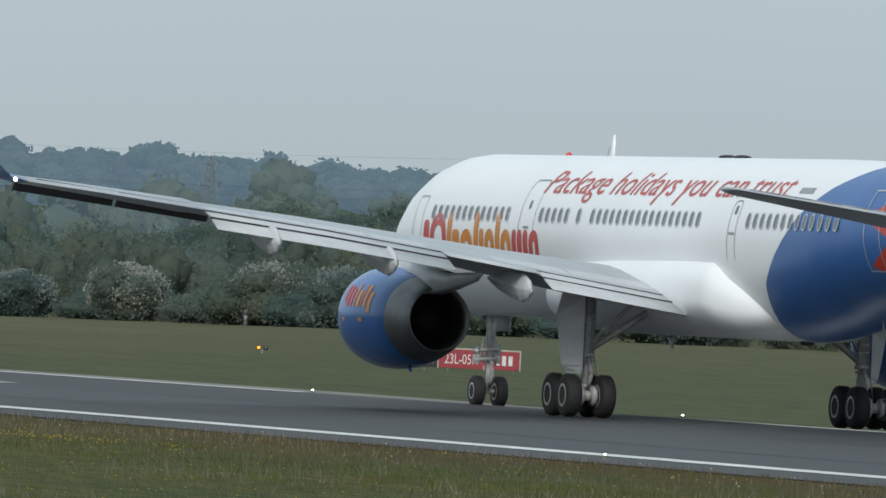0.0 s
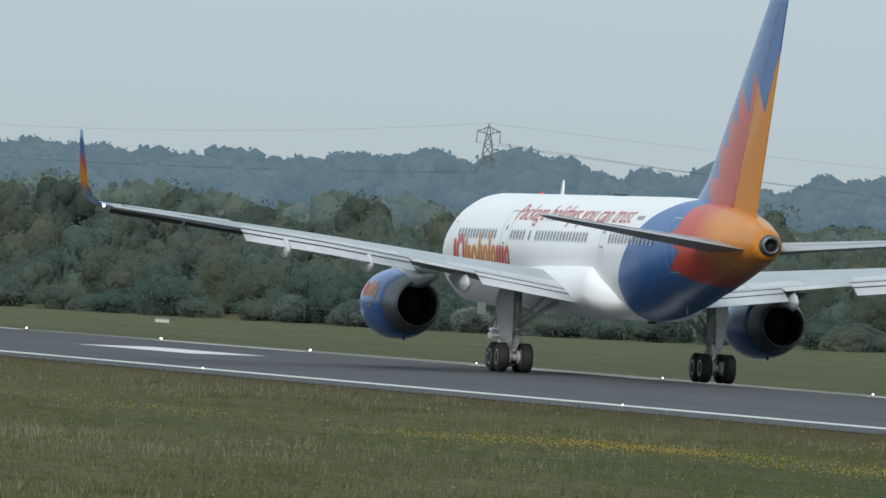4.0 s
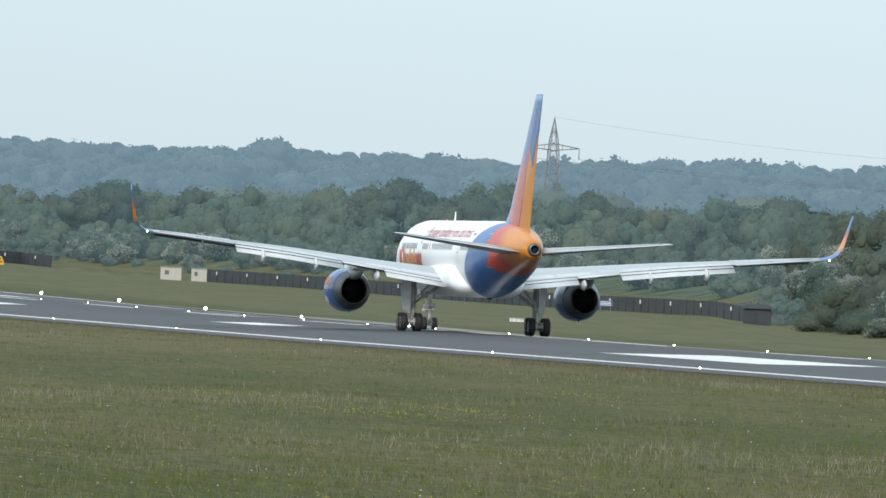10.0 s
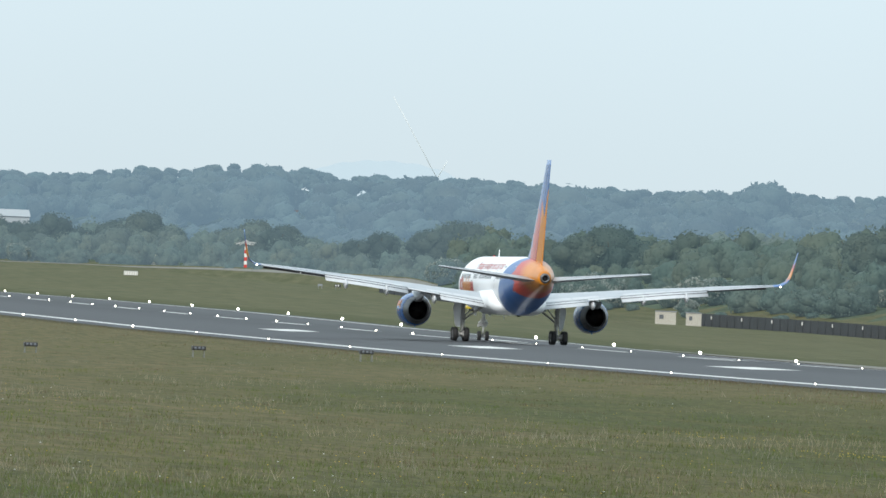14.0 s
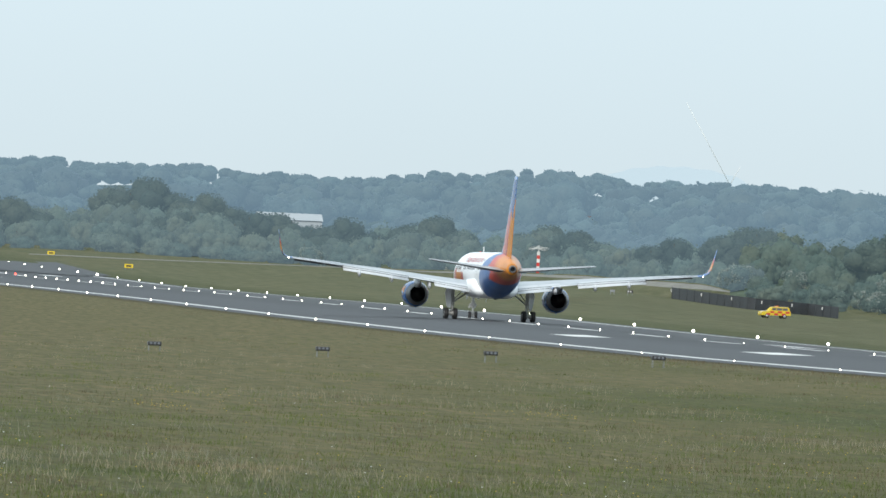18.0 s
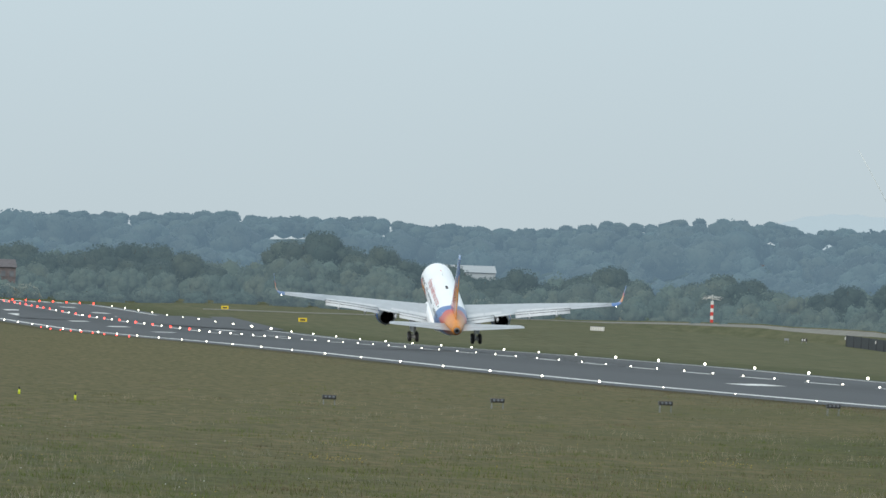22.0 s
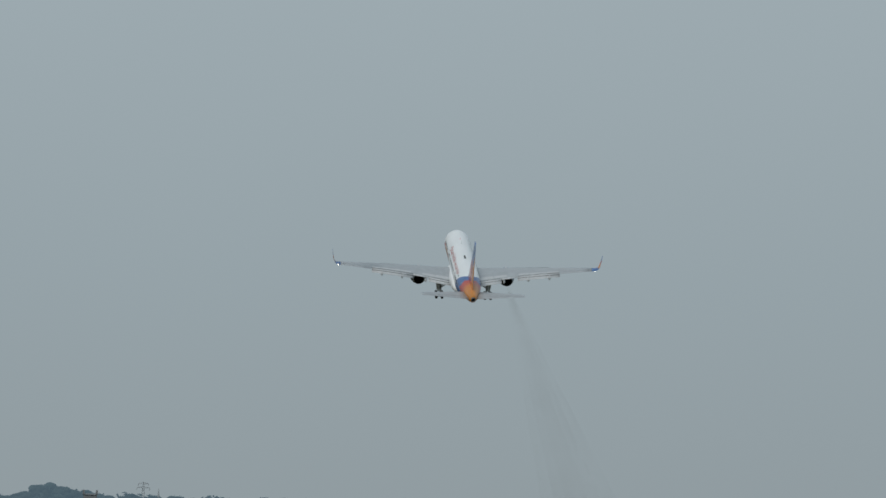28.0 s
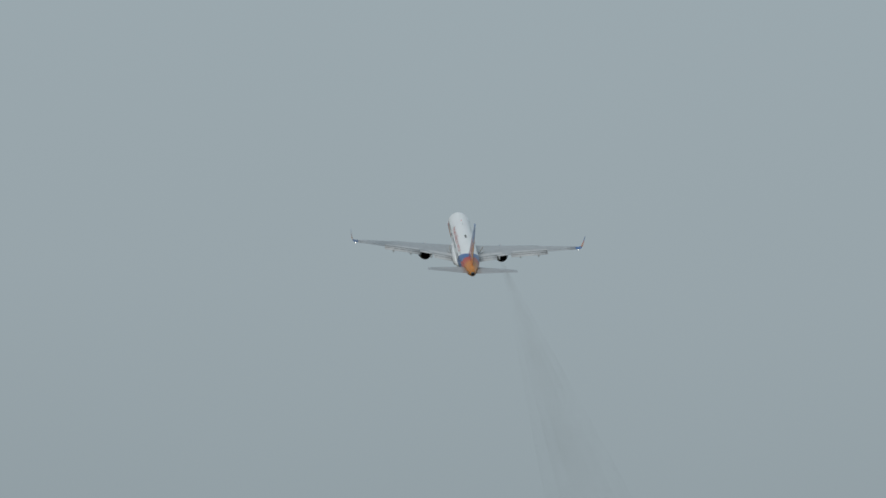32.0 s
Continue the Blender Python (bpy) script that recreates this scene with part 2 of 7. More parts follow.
def ground_paint():
    m, n, l, b = shader("grass_sward", 0.9, spec=0.1)
    broad = noisy(n, l, 0.045, 3.0, stretch=(1, 0.16, 1))
    mid = noisy(n, l, 0.50, 5.0, stretch=(1, 0.10, 1))
    small = noisy(n, l, 2.0, 4.0, stretch=(1, 0.09, 1))
    fine = noisy(n, l, 7.0, 5.0, stretch=(1, 0.08, 1))
    green = ramp(n, l, fine, [(0.37, (0.026, 0.033, 0.010)), (0.63, (0.078, 0.087, 0.026))])
    lush = ramp(n, l, fine, [(0.37, (0.034, 0.045, 0.012)), (0.63, (0.076, 0.090, 0.025))])
    straw = ramp(n, l, fine, [(0.40, (0.052, 0.046, 0.017)), (0.60, (0.136, 0.114, 0.042))])
    col = mixc(n, l, ramp(n, l, small, [(0.42, (0, 0, 0)), (0.66, (0.7, 0.7, 0.7))]), green, lush)
    col = mixc(n, l, ramp(n, l, mid, [(0.44, (0, 0, 0)), (0.68, (0.65, 0.65, 0.65))]), col, straw)
    col = mixc(n, l, ramp(n, l, broad, [(0.42, (0, 0, 0)), (0.60, (0.75, 0.75, 0.75))]), col, straw)
    # taller seeding grass, red-brown, along the runway's near edge
    c, s = n.new("ShaderNodeTexCoord"), n.new("ShaderNodeSeparateXYZ")
    l.new(c.outputs["Object"], s.inputs[0])
    r = n.new("ShaderNodeMapRange")
    r.inputs["From Min"].default_value, r.inputs["From Max"].default_value = RC - 36.0, RC - 27.0
    l.new(mth(n, l, "MULTIPLY_ADD", mth(n, l, "SUBTRACT", mid, 0.5), 14.0, s.outputs["X"]), r.inputs["Value"])
    near = mth(n, l, "MULTIPLY", r.outputs[0], mth(n, l, "LESS_THAN", s.outputs["X"], RC))
    col = mixc(n, l, mth(n, l, "MULTIPLY", near, 0.6), col, ramp(n, l, fine, [(0.40, (0.042, 0.038, 0.018)), (0.60, (0.096, 0.072, 0.040))]))
    r2 = n.new("ShaderNodeMapRange")
    r2.inputs["From Min"].default_value, r2.inputs["From Max"].default_value = -80.0, 420.0
    l.new(mth(n, l, "MULTIPLY_ADD", mth(n, l, "SUBTRACT", broad, 0.5), 900.0, mth(n, l, "MULTIPLY_ADD", s.outputs["X"], -6.0, s.outputs["Y"])), r2.inputs["Value"])
    dry = mth(n, l, "MULTIPLY", mth(n, l, "MULTIPLY", r2.outputs[0], mth(n, l, "LESS_THAN", s.outputs["X"], RC - 26.0)), 0.85)
    col = mixc(n, l, dry, col, ramp(n, l, small, [(0.36, (0.066, 0.066, 0.028)), (0.5, (0.102, 0.090, 0.040)), (0.66, (0.152, 0.117, 0.060))]))
    # the field beyond the runway is mown short; paler and bluer to paint in haze
    far = mth(n, l, "GREATER_THAN", s.outputs["X"], RC + 26.0)
    col = mixc(n, l, mth(n, l, "MULTIPLY", far, 0.75), col, ramp(n, l, mid, [(0.36, (0.072, 0.078, 0.039)), (0.66, (0.122, 0.116, 0.066))]))
    r3 = n.new("ShaderNodeMapRange")
    r3.inputs["From Min"].default_value, r3.inputs["From Max"].default_value = RC + 44.0, RC + 34.0
    l.new(mth(n, l, "MULTIPLY_ADD", mth(n, l, "SUBTRACT", mid, 0.5), 16.0, s.outputs["X"]), r3.inputs["Value"])
    rough = mth(n, l, "MULTIPLY", mth(n, l, "MULTIPLY", r3.outputs[0], mth(n, l, "GREATER_THAN", s.outputs["X"], RC)), 0.7)
    col = mixc(n, l, rough, col, ramp(n, l, fine, [(0.37, (0.036, 0.046, 0.016)), (0.63, (0.078, 0.086, 0.034))]))
    # darker green over the nearer stretch of that field
    r4 = n.new("ShaderNodeMapRange")
    r4.inputs["From Min"].default_value, r4.inputs["From Max"].default_value = 1000.0, 500.0
    l.new(mth(n, l, "MULTIPLY_ADD", mth(n, l, "SUBTRACT", broad, 0.5), 500.0, s.outputs["Y"]), r4.inputs["Value"])
    near_tone = mth(n, l, "MULTIPLY", mth(n, l, "MULTIPLY", r4.outputs[0], far), 0.85)
    col = mixc(n, l, near_tone, col, ramp(n, l, small, [(0.38, (0.042, 0.052, 0.021)), (0.62, (0.082, 0.086, 0.041))]))
    l.new(col, b.inputs["Base Color"])
    bump(n, l, b, fine, 0.3, 0.1)
    return m


def asphalt_paint():
    m, n, l, b = shader("grooved_asphalt", 0.70, spec=0.36)
    grain = noisy(n, l, 5.0, 8.0)
    broad = noisy(n, l, 0.05, 4.0, stretch=(3, 0.3, 1))
    col = mixc(n, l, grain, (0.034, 0.036, 0.039), (0.064, 0.066, 0.070))
    c, s = n.new("ShaderNodeTexCoord"), n.new("ShaderNodeSeparateXYZ")
    l.new(c.outputs["Object"], s.inputs[0])
    # rubber laid down along the wheel tracks
    off = mth(n, l, "ABSOLUTE", mth(n, l, "SUBTRACT", s.outputs["X"], RC))
    r = n.new("ShaderNodeMapRange")
    r.inputs["From Min"].default_value, r.inputs["From Max"].default_value = 4.0, 9.0
    r.inputs["To Min"].default_value, r.inputs["To Max"].default_value = 0.85, 0.0
    l.new(off, r.inputs["Value"])
    rub = mth(n, l, "MULTIPLY", r.outputs[0], ramp(n, l, broad, [(0.3, (0.3, 0.3, 0.3)), (0.7, (1, 1, 1))]))
    l.new(mixc(n, l, rub, col, (0.026, 0.027, 0.029)), b.inputs["Base Color"])
    bump(n, l, b, grain, 0.3, 0.02)
    return m


M_BODY, M_FIN, M_WINGLET = paint_fuselage(), paint_fin(), paint_winglet()
M_WHITE = plain("white_airliner_paint", (0.87, 0.88, 0.89), 0.22, wear=0.05, scale=1.5)
M_WING = plain("pale_grey_wing_paint", (0.37, 0.395, 0.42), 0.36, wear=0.08, scale=1.2)
M_FLAP = plain("flap_grey_paint", (0.50, 0.515, 0.53), 0.36, wear=0.08, scale=2.0)
M_SLAT = plain("slat_back_shade", (0.085, 0.085, 0.09), 0.6)
M_GAP = plain("seal_and_slot_shade", (0.02, 0.02, 0.022), 0.7)
M_BLUE = plain("blue_cowl_paint", BLUE, 0.2, wear=0.06, scale=1.5)
M_STEEL = plain("bare_nozzle_metal", (0.16, 0.165, 0.17), 0.45, 0.85, 0.15, 3.0)
# near-black colour stands in for the shade inside ducts
M_DUCT = plain("duct_black", (0.012, 0.012, 0.013), 0.8)
M_TYRE = plain("black_rubber", (0.016, 0.016, 0.017), 0.75, wear=0.25, scale=12)
M_HUB = plain("wheel_hub_alloy", (0.42, 0.42, 0.42), 0.45, 0.5, 0.2, 8)
M_STRUT = plain("grey_gear_paint", (0.40, 0.40, 0.39), 0.45, 0.15, 0.2, 6)
M_GLASS = plain("cabin_window_glass", (0.12, 0.13, 0.145), 0.08, wear=0.2, scale=0.9)
M_FRAME = plain("window_ring_metal", (0.55, 0.56, 0.57), 0.35, 0.4)
M_LINE = plain("door_outline_grey", (0.30, 0.31, 0.33), 0.5)
M_REDTXT = plain("red_lettering", (0.50, 0.055, 0.045), 0.35)
M_ORTXT = plain("orange_lettering", (0.62, 0.22, 0.02), 0.35)
M_GROUND, M_ASPHALT = ground_paint(), asphalt_paint()
M_FLOOR = plain("woodland_floor", (0.085, 0.108, 0.080), 1.0, wear=0.3, scale=0.2, spec=0.0)
M_MARK = plain("worn_runway_paint", (0.62, 0.62, 0.60), 0.7, wear=0.22, scale=1.8)
M_SHOULDER = plain("pale_dusty_concrete", (0.17, 0.163, 0.14), 0.9, wear=0.25, scale=0.35)
M_LAMP = glow("lit_white_lens", (1.0, 0.93, 0.78), 7.0)
M_LAMPRED = glow("lit_red_lens", (1.0, 0.05, 0.03), 5.0)
M_BEACON = glow("lit_beacon_red", (0.55, 0.04, 0.03), 0.15)
M_FIXTURE = plain("lamp_housing_metal", (0.18, 0.18, 0.17), 0.5, 0.4)
M_BARK = plain("bark", (0.075, 0.062, 0.048), 0.9, wear=0.3, scale=3)
FAR_HAZE_GLOW = (0.084, 0.130, 0.170)
# leaf colours kept pale and bluish, putting some haze into the base colour
M_LEAF = leafy("leaves", (0.112, 0.150, 0.126), (0.168, 0.210, 0.174))
M_LEAF2 = leafy("grey_green_leaves", (0.126, 0.160, 0.138), (0.188, 0.222, 0.188))
M_LEAF3 = leafy("olive_leaves", (0.124, 0.148, 0.110), (0.186, 0.208, 0.150))
M_BLOOM = leafy("hawthorn_blossom", (0.27, 0.27, 0.24), (0.52, 0.51, 0.47))


def stand_of(name, dark, light, haze=None, grain=0.26):
    """Leaves of one wood: four kinds of tree in it, fresh green, dark, olive-brown and grey-green."""
    tints = (("", (1, 1, 1)), ("_dark", (0.80, 0.80, 0.80)), ("_olive", (1.07, 1.0, 0.93)), ("_grey", (1.10, 1.12, 1.16)))
    return [leafy(name + suffix, tuple(c * k for c, k in zip(dark, tint)), tuple(c * k for c, k in zip(light, tint)), haze=haze, grain=grain) for suffix, tint in tints]


S_WOOD = stand_of("woodland_leaves", (0.104, 0.142, 0.126), (0.164, 0.206, 0.182), grain=0.26)
# slope, far and ridge leaves: hazy air painted in as blue emission
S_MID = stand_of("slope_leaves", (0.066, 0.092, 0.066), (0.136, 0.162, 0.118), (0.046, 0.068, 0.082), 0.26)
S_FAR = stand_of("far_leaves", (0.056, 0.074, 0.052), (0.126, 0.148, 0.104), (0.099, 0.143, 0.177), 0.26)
S_RIDGE = stand_of("far_wooded_ridge", (0.020, 0.028, 0.022), (0.094, 0.114, 0.090), tuple(c / 0.50 for c in FAR_HAZE_GLOW), 0.26)
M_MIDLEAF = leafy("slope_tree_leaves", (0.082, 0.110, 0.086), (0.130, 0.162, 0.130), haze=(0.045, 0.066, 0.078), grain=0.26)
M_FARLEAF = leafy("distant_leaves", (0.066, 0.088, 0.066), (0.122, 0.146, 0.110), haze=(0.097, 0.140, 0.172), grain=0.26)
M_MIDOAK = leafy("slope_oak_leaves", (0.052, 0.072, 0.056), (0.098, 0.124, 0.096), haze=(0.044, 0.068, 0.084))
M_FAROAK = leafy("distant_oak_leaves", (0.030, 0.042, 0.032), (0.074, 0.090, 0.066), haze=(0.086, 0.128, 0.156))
# the hillside's haze is painted as a faint glow too
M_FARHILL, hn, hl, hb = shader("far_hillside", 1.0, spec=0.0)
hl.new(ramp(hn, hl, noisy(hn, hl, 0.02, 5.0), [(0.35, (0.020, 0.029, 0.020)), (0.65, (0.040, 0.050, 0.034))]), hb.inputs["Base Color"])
hb.inputs["Emission Color"].default_value, hb.inputs["Emission Strength"].default_value = (*FAR_HAZE_GLOW, 1), 1.0


# ------------------------------------------------------------------ small builders
def part(name, data, material, parent=None, label="", smooth=True):
    """One mesh object from a bmesh or a mesh, under a thing or a part."""
    if isinstance(data, bmesh.types.BMesh):
        me = bpy.data.meshes.new(name)
        data.to_mesh(me)
        data.free()
    else:
        me = data
    mats = material if isinstance(material, (list, tuple)) else [material]
    if not me.materials:
        for m in mats:
            me.materials.append(m)
    if smooth:
        me.polygons.foreach_set("use_smooth", [True] * len(me.polygons))
    ob = new(name, me)
    if parent:
        ob.parent = parent
    if label:
        ob["label"] = label
    return ob


def box(bm, x0, x1, y0, y1, z0, z1, m=None, bevel=0.0):
    c = bmesh.ops.create_cube(bm, size=1.0)
    for v in c["verts"]:
        v.co = Vector(((x0 + x1) / 2 + v.co.x * (x1 - x0), (y0 + y1) / 2 + v.co.y * (y1 - y0), (z0 + z1) / 2 + v.co.z * (z1 - z0)))
        if m:
            v.co = m @ v.co
    if bevel:
        bmesh.ops.bevel(bm, geom=list({ed for v in c["verts"] for ed in v.link_edges}), offset=bevel, segments=2, affect="EDGES", profile=0.5)
    return bm


def tube(bm, a, b, r0, r1=None, seg=14, caps=True):
    """A tapered round bar from a to b."""
    a, b = Vector(a), Vector(b)
    r1 = r0 if r1 is None else r1
    q = (b - a).to_track_quat("Z", "Y").to_matrix()
    rings = []
    for p, r in ((a, r0), (b, r1)):
        rings.append([bm.verts.new(p + q @ Vector((math.cos(2 * math.pi * i / seg) * r, math.sin(2 * math.pi * i / seg) * r, 0))) for i in range(seg)])
    for i in range(seg):
        bm.faces.new((rings[0][i], rings[0][(i + 1) % seg], rings[1][(i + 1) % seg], rings[1][i]))
    if caps:
        bm.faces.new(rings[0][::-1])
        bm.faces.new(rings[1])
    return bm


def loft(bm, rings, closed=True, caps=True):
    vs = [[bm.verts.new(p) for p in r] for r in rings]
    k = len(rings[0])
    for a, b in zip(vs, vs[1:]):
        for i in range(k if closed else k - 1):
            bm.faces.new((a[i], a[(i + 1) % k], b[(i + 1) % k], b[i]))
    if caps:
        bm.faces.new(vs[0][::-1])
        bm.faces.new(vs[-1])
    bmesh.ops.recalc_face_normals(bm, faces=bm.faces)
    return bm


def lathe_y(profile, cx, cz, seg=40, squash=1.0):
    """Rings round an axis along y, from (y, radius) pairs."""
    return [[(cx + math.cos(2 * math.pi * i / seg) * r, y, cz + math.sin(2 * math.pi * i / seg) * r * squash) for i in range(seg)] for y, r in profile]


def lathe_x(profile, cy, cz, seg=28):
    return [[(x, cy + math.cos(2 * math.pi * i / seg) * r, cz + math.sin(2 * math.pi * i / seg) * r) for i in range(seg)] for x, r in profile]


def mesh_np(name, verts, tris):
    """A mesh from arrays of vertices and triangles."""
    verts, tris = np.asarray(verts, np.float32), np.asarray(tris, np.int32)
    me = bpy.data.meshes.new(name)
    me.vertices.add(len(verts))
    me.vertices.foreach_set("co", verts.ravel())
    me.loops.add(tris.size)
    me.loops.foreach_set("vertex_index", tris.ravel())
    me.polygons.add(len(tris))
    me.polygons.foreach_set("loop_start", np.arange(0, tris.size, 3, dtype=np.int32))
    me.polygons.foreach_set("loop_total", np.full(len(tris), 3, np.int32))
    me.update(calc_edges=True)
    me.validate()
    return me


def group_of(name, label, category, m=None, group=""):
    ob = new(name)
    ob.empty_display_size = 0.3
    if m is not None:
        ob.matrix_basis = m
    return tagged(ob, label, category, group)


# ------------------------------------------------------------------ the lie of the land
PROF_Y = np.array([-600, 0, 300, 500, 700, 900, 1100, 1300, 1500, 1700, 1900, 2122, 2298, 2552, 2733, 2925, 3022, 3150, 3400, 6000], float)
PROF_Z = np.array([-.1, -.06, .105, .04, -.01, .06, .42, .98, 1.64, 2.19, 2.6, 3.15, 4.0, 5.3, 6.7, 8.1, 8.7, 9.6, 10.6, 12], float)
END_Y = 3036.0
# azimuth of the wood's edge, its distance, the elevation of its foot
EDGE_AZ = np.array([-5, 1.64, 2.45, 3.07, 3.77, 4.62, 5.5, 5.9, 6.6, 7.4, 8.2, 9.0, 9.3, 10, 12, 14.8, 16.3, 17.4, 20.5, 24], float)
EDGE_D = np.array([3150, 3150, 3250, 3320, 3300, 3150, 2800, 2600, 2450, 2250, 2080, 1900, 1780, 1640, 1440, 1180, 1080, 1020, 880, 760], float)
EDGE_EL = np.array([.14, .14, .114, .132, .118, .104, .062, .02, -.028, -.050, -.080, -.092, -.14, -.172, -.178, -.158, -.164, -.151, -.15, -.15], float)
# skyline of the near woods every 0.3 degrees, and of the far ridge every 0.2 degrees
CREST_AZ = 2.0 + 0.3 * np.arange(53)
CREST_EL = np.array([.353, .323, .377, .339, .346, .390, .345, .285, .294, .323, .319, .307, .312, .364, .337, .377, .380, .398, .384, .420,
                     .415, .404, .399, .403, .442, .435, .444, .441, .392, .391, .389, .388, .386, .390, .390, .376, .379, .373, .366, .359,
                     .353, .349, .360, .435, .381, .351, .320, .290, .260, .251, .332, .384, .409])
RIDGE_AZ = np.concatenate([[0.5, 1.2, 1.36, 1.47, 1.56, 1.61, 1.71, 1.76, 1.85], 2.0 + 0.2 * np.arange(80)])
RIDGE_EL = np.array([.44, .445, .460, .500, .503, .470, .474, .455, .468,
                     .468, .470, .486, .474, .484, .500, .479, .489, .501, .482, .486, .471, .483, .507, .525, .539, .541, .505, .515, .521,
                     .513, .514, .508, .502, .502, .510, .513, .514, .502, .504, .507, .498, .500, .519, .534, .545, .533, .536, .523, .550,
                     .567, .549, .508, .500, .513, .502, .501, .514, .522, .534, .550, .581, .547, .576, .567, .513, .527, .527, .504, .543,
                     .555, .506, .518, .540, .533, .559, .526, .552, .541, .539, .537, .535, .561, .553, .548, .559, .538, .537, .518, .525])
RIDGE_D = 4350.0


def along(y):
    return np.interp(y, PROF_Y, PROF_Z)


def far_fall(y):
    """Crossfall beyond the centre line; it eases along the runway."""
    return np.interp(y, [900, 1100, 1250, 1460], [0.032, 0.029, 0.0235, 0.0157])


def el_z(el, dist):
    return EYE.z + np.tan(np.radians(el)) * dist


def wood_ground(az, dist):
    """Height of the land under the woods and on the far hills."""
    d0, e0 = np.interp(az, EDGE_AZ, EDGE_D), np.interp(az, EDGE_AZ, EDGE_EL)
    z0 = el_z(e0, d0)
    d1 = d0 + 330.0
    z1 = np.maximum(z0 + 0.5, el_z(np.interp(az, CREST_AZ, CREST_EL), d1) - 9.0)
    z3 = el_z(np.interp(az, RIDGE_AZ, RIDGE_EL), RIDGE_D) - 6.5
    t = np.clip((dist - d0) / (d1 - d0), 0, 1)
    s = np.clip((dist - d1 - 60) / (RIDGE_D - d1 - 60), 0, 1)
    return z0 + (z1 - z0) * t ** 1.15 - 6.0 * np.sin(np.pi * np.clip(s * 2, 0, 1)) * (s < 0.5) + (z3 - z1) * s ** 1.3


def land(x, y):
    """Height of the ground at (x, y); arrays or numbers."""
    x, y = np.asarray(x, float), np.asarray(y, float)
    az, dist = np.degrees(np.arctan2(x, y)), np.hypot(x, y)
    p = along(y)
    off = np.abs(x - RC)
    away = np.clip(RC - 23.6 - x, 0, 120)
    left = p - 0.43 - 0.0075 * np.minimum(away, 60) + 0.16 * np.exp(-((away - 14) / 8) ** 2)
    d0 = np.interp(az, EDGE_AZ, EDGE_D)
    z0 = el_z(np.interp(az, EDGE_AZ, EDGE_EL), d0)
    de = 142.0 / np.maximum(np.sin(np.radians(np.clip(az, 0.5, 90))), 1e-3)
    s = np.clip((dist - de) / np.maximum(d0 - de, 60.0), 0, 1)
    s = s ** 1.35
    ye = np.cos(np.radians(az)) * np.minimum(de, dist)
    right = (along(ye) - 23.5 * far_fall(ye) - 0.06) * (1 - s) + z0 * s
    out = np.where(x < RC, left, right)
    out = np.where(off < 23.6, p - np.where(x < RC, FALL, far_fall(y)) * off - 0.02, out)
    w = np.clip((dist - d0) / 60.0, 0, 1) * ((az > -3) & (az < 24) & (y > 0))
    return out * (1 - w) + wood_ground(az, np.maximum(dist, d0)) * w


def rway(x, y):
    return float(along(y) - (FALL if x < RC else far_fall(y)) * abs(x - RC))


# ------------------------------------------------------------------ ground, runway, markings
def build_ground():
    xs = np.unique(np.concatenate([[-3500, -2000, -1000, -400, -150, -60], np.arange(-20, 84, 8), [86.6, 86.9, 87.2, 92, 102, 118, 128, 133.7, 134.0, 134.3],
                                   np.arange(141, 330, 9), np.arange(330, 760, 20), np.arange(760, 1800, 60), [2000, 2600, 3500]]))
    ys = np.unique(np.concatenate([[-2500, -1200, -500, -200, 0, 60], np.arange(100, 900, 20), np.arange(900, 3600, 30), np.arange(3600, 4900, 60), [4950]]))
    X, Y = np.meshgrid(xs, ys)
    Z = land(X, Y)
    Z = np.where((np.abs(X - RC) < 23.4) & (Y < END_Y - 5), Z - 0.5, Z)
    v = np.stack([X, Y, Z], -1).reshape(-1, 3)
    nx, ny = len(xs), len(ys)
    i, j = np.meshgrid(np.arange(nx - 1), np.arange(ny - 1))
    a = (j * nx + i).ravel()
    t = np.concatenate([np.stack([a, a + 1, a + nx + 1], 1), np.stack([a, a + nx + 1, a + nx], 1)])
    me = mesh_np("ground", v, t)
    mid = v[t].mean(1)
    az, dist = np.degrees(np.arctan2(mid[:, 0], mid[:, 1])), np.hypot(mid[:, 0], mid[:, 1])
    me.materials.append(M_GROUND)
    me.materials.append(M_FLOOR)
    me.polygons.foreach_set("material_index", ((dist > np.interp(az, EDGE_AZ, EDGE_D) + 110) & (az > -5) & (az < 24) & (mid[:, 1] > 0)).astype(np.int32))
    ob = part("ground", me, M_GROUND)
    tagged(ob, "mown and rough airfield grass rolling up to wooded hills", "grass", kind="structure")


def strip(name, pieces, material, lift, step=12.0, label="", category="", parent=None, kind="structure"):
    """Paint or paving laid on the runway: rectangles (offset0, offset1, y0, y1) following its camber."""
    bm = bmesh.new()
    for o0, o1, y0, y1 in pieces:
        n = max(1, int(math.ceil((y1 - y0) / step)))
        cols = sorted({o0, o1} | ({0.0} if o0 < 0 < o1 else set()))
        rows = [[bm.verts.new((RC + o, y0 + (y1 - y0) * k / n, rway(RC + o, y0 + (y1 - y0) * k / n) + lift)) for o in cols] for k in range(n + 1)]
        for r, q in zip(rows, rows[1:]):
            for c in range(len(cols) - 1):
                bm.faces.new((r[c], r[c + 1], q[c + 1], q[c]))
    ob = part(name, bm, material, parent, smooth=False)
    if parent is None:
        tagged(ob, label, category, kind=kind)
    return ob


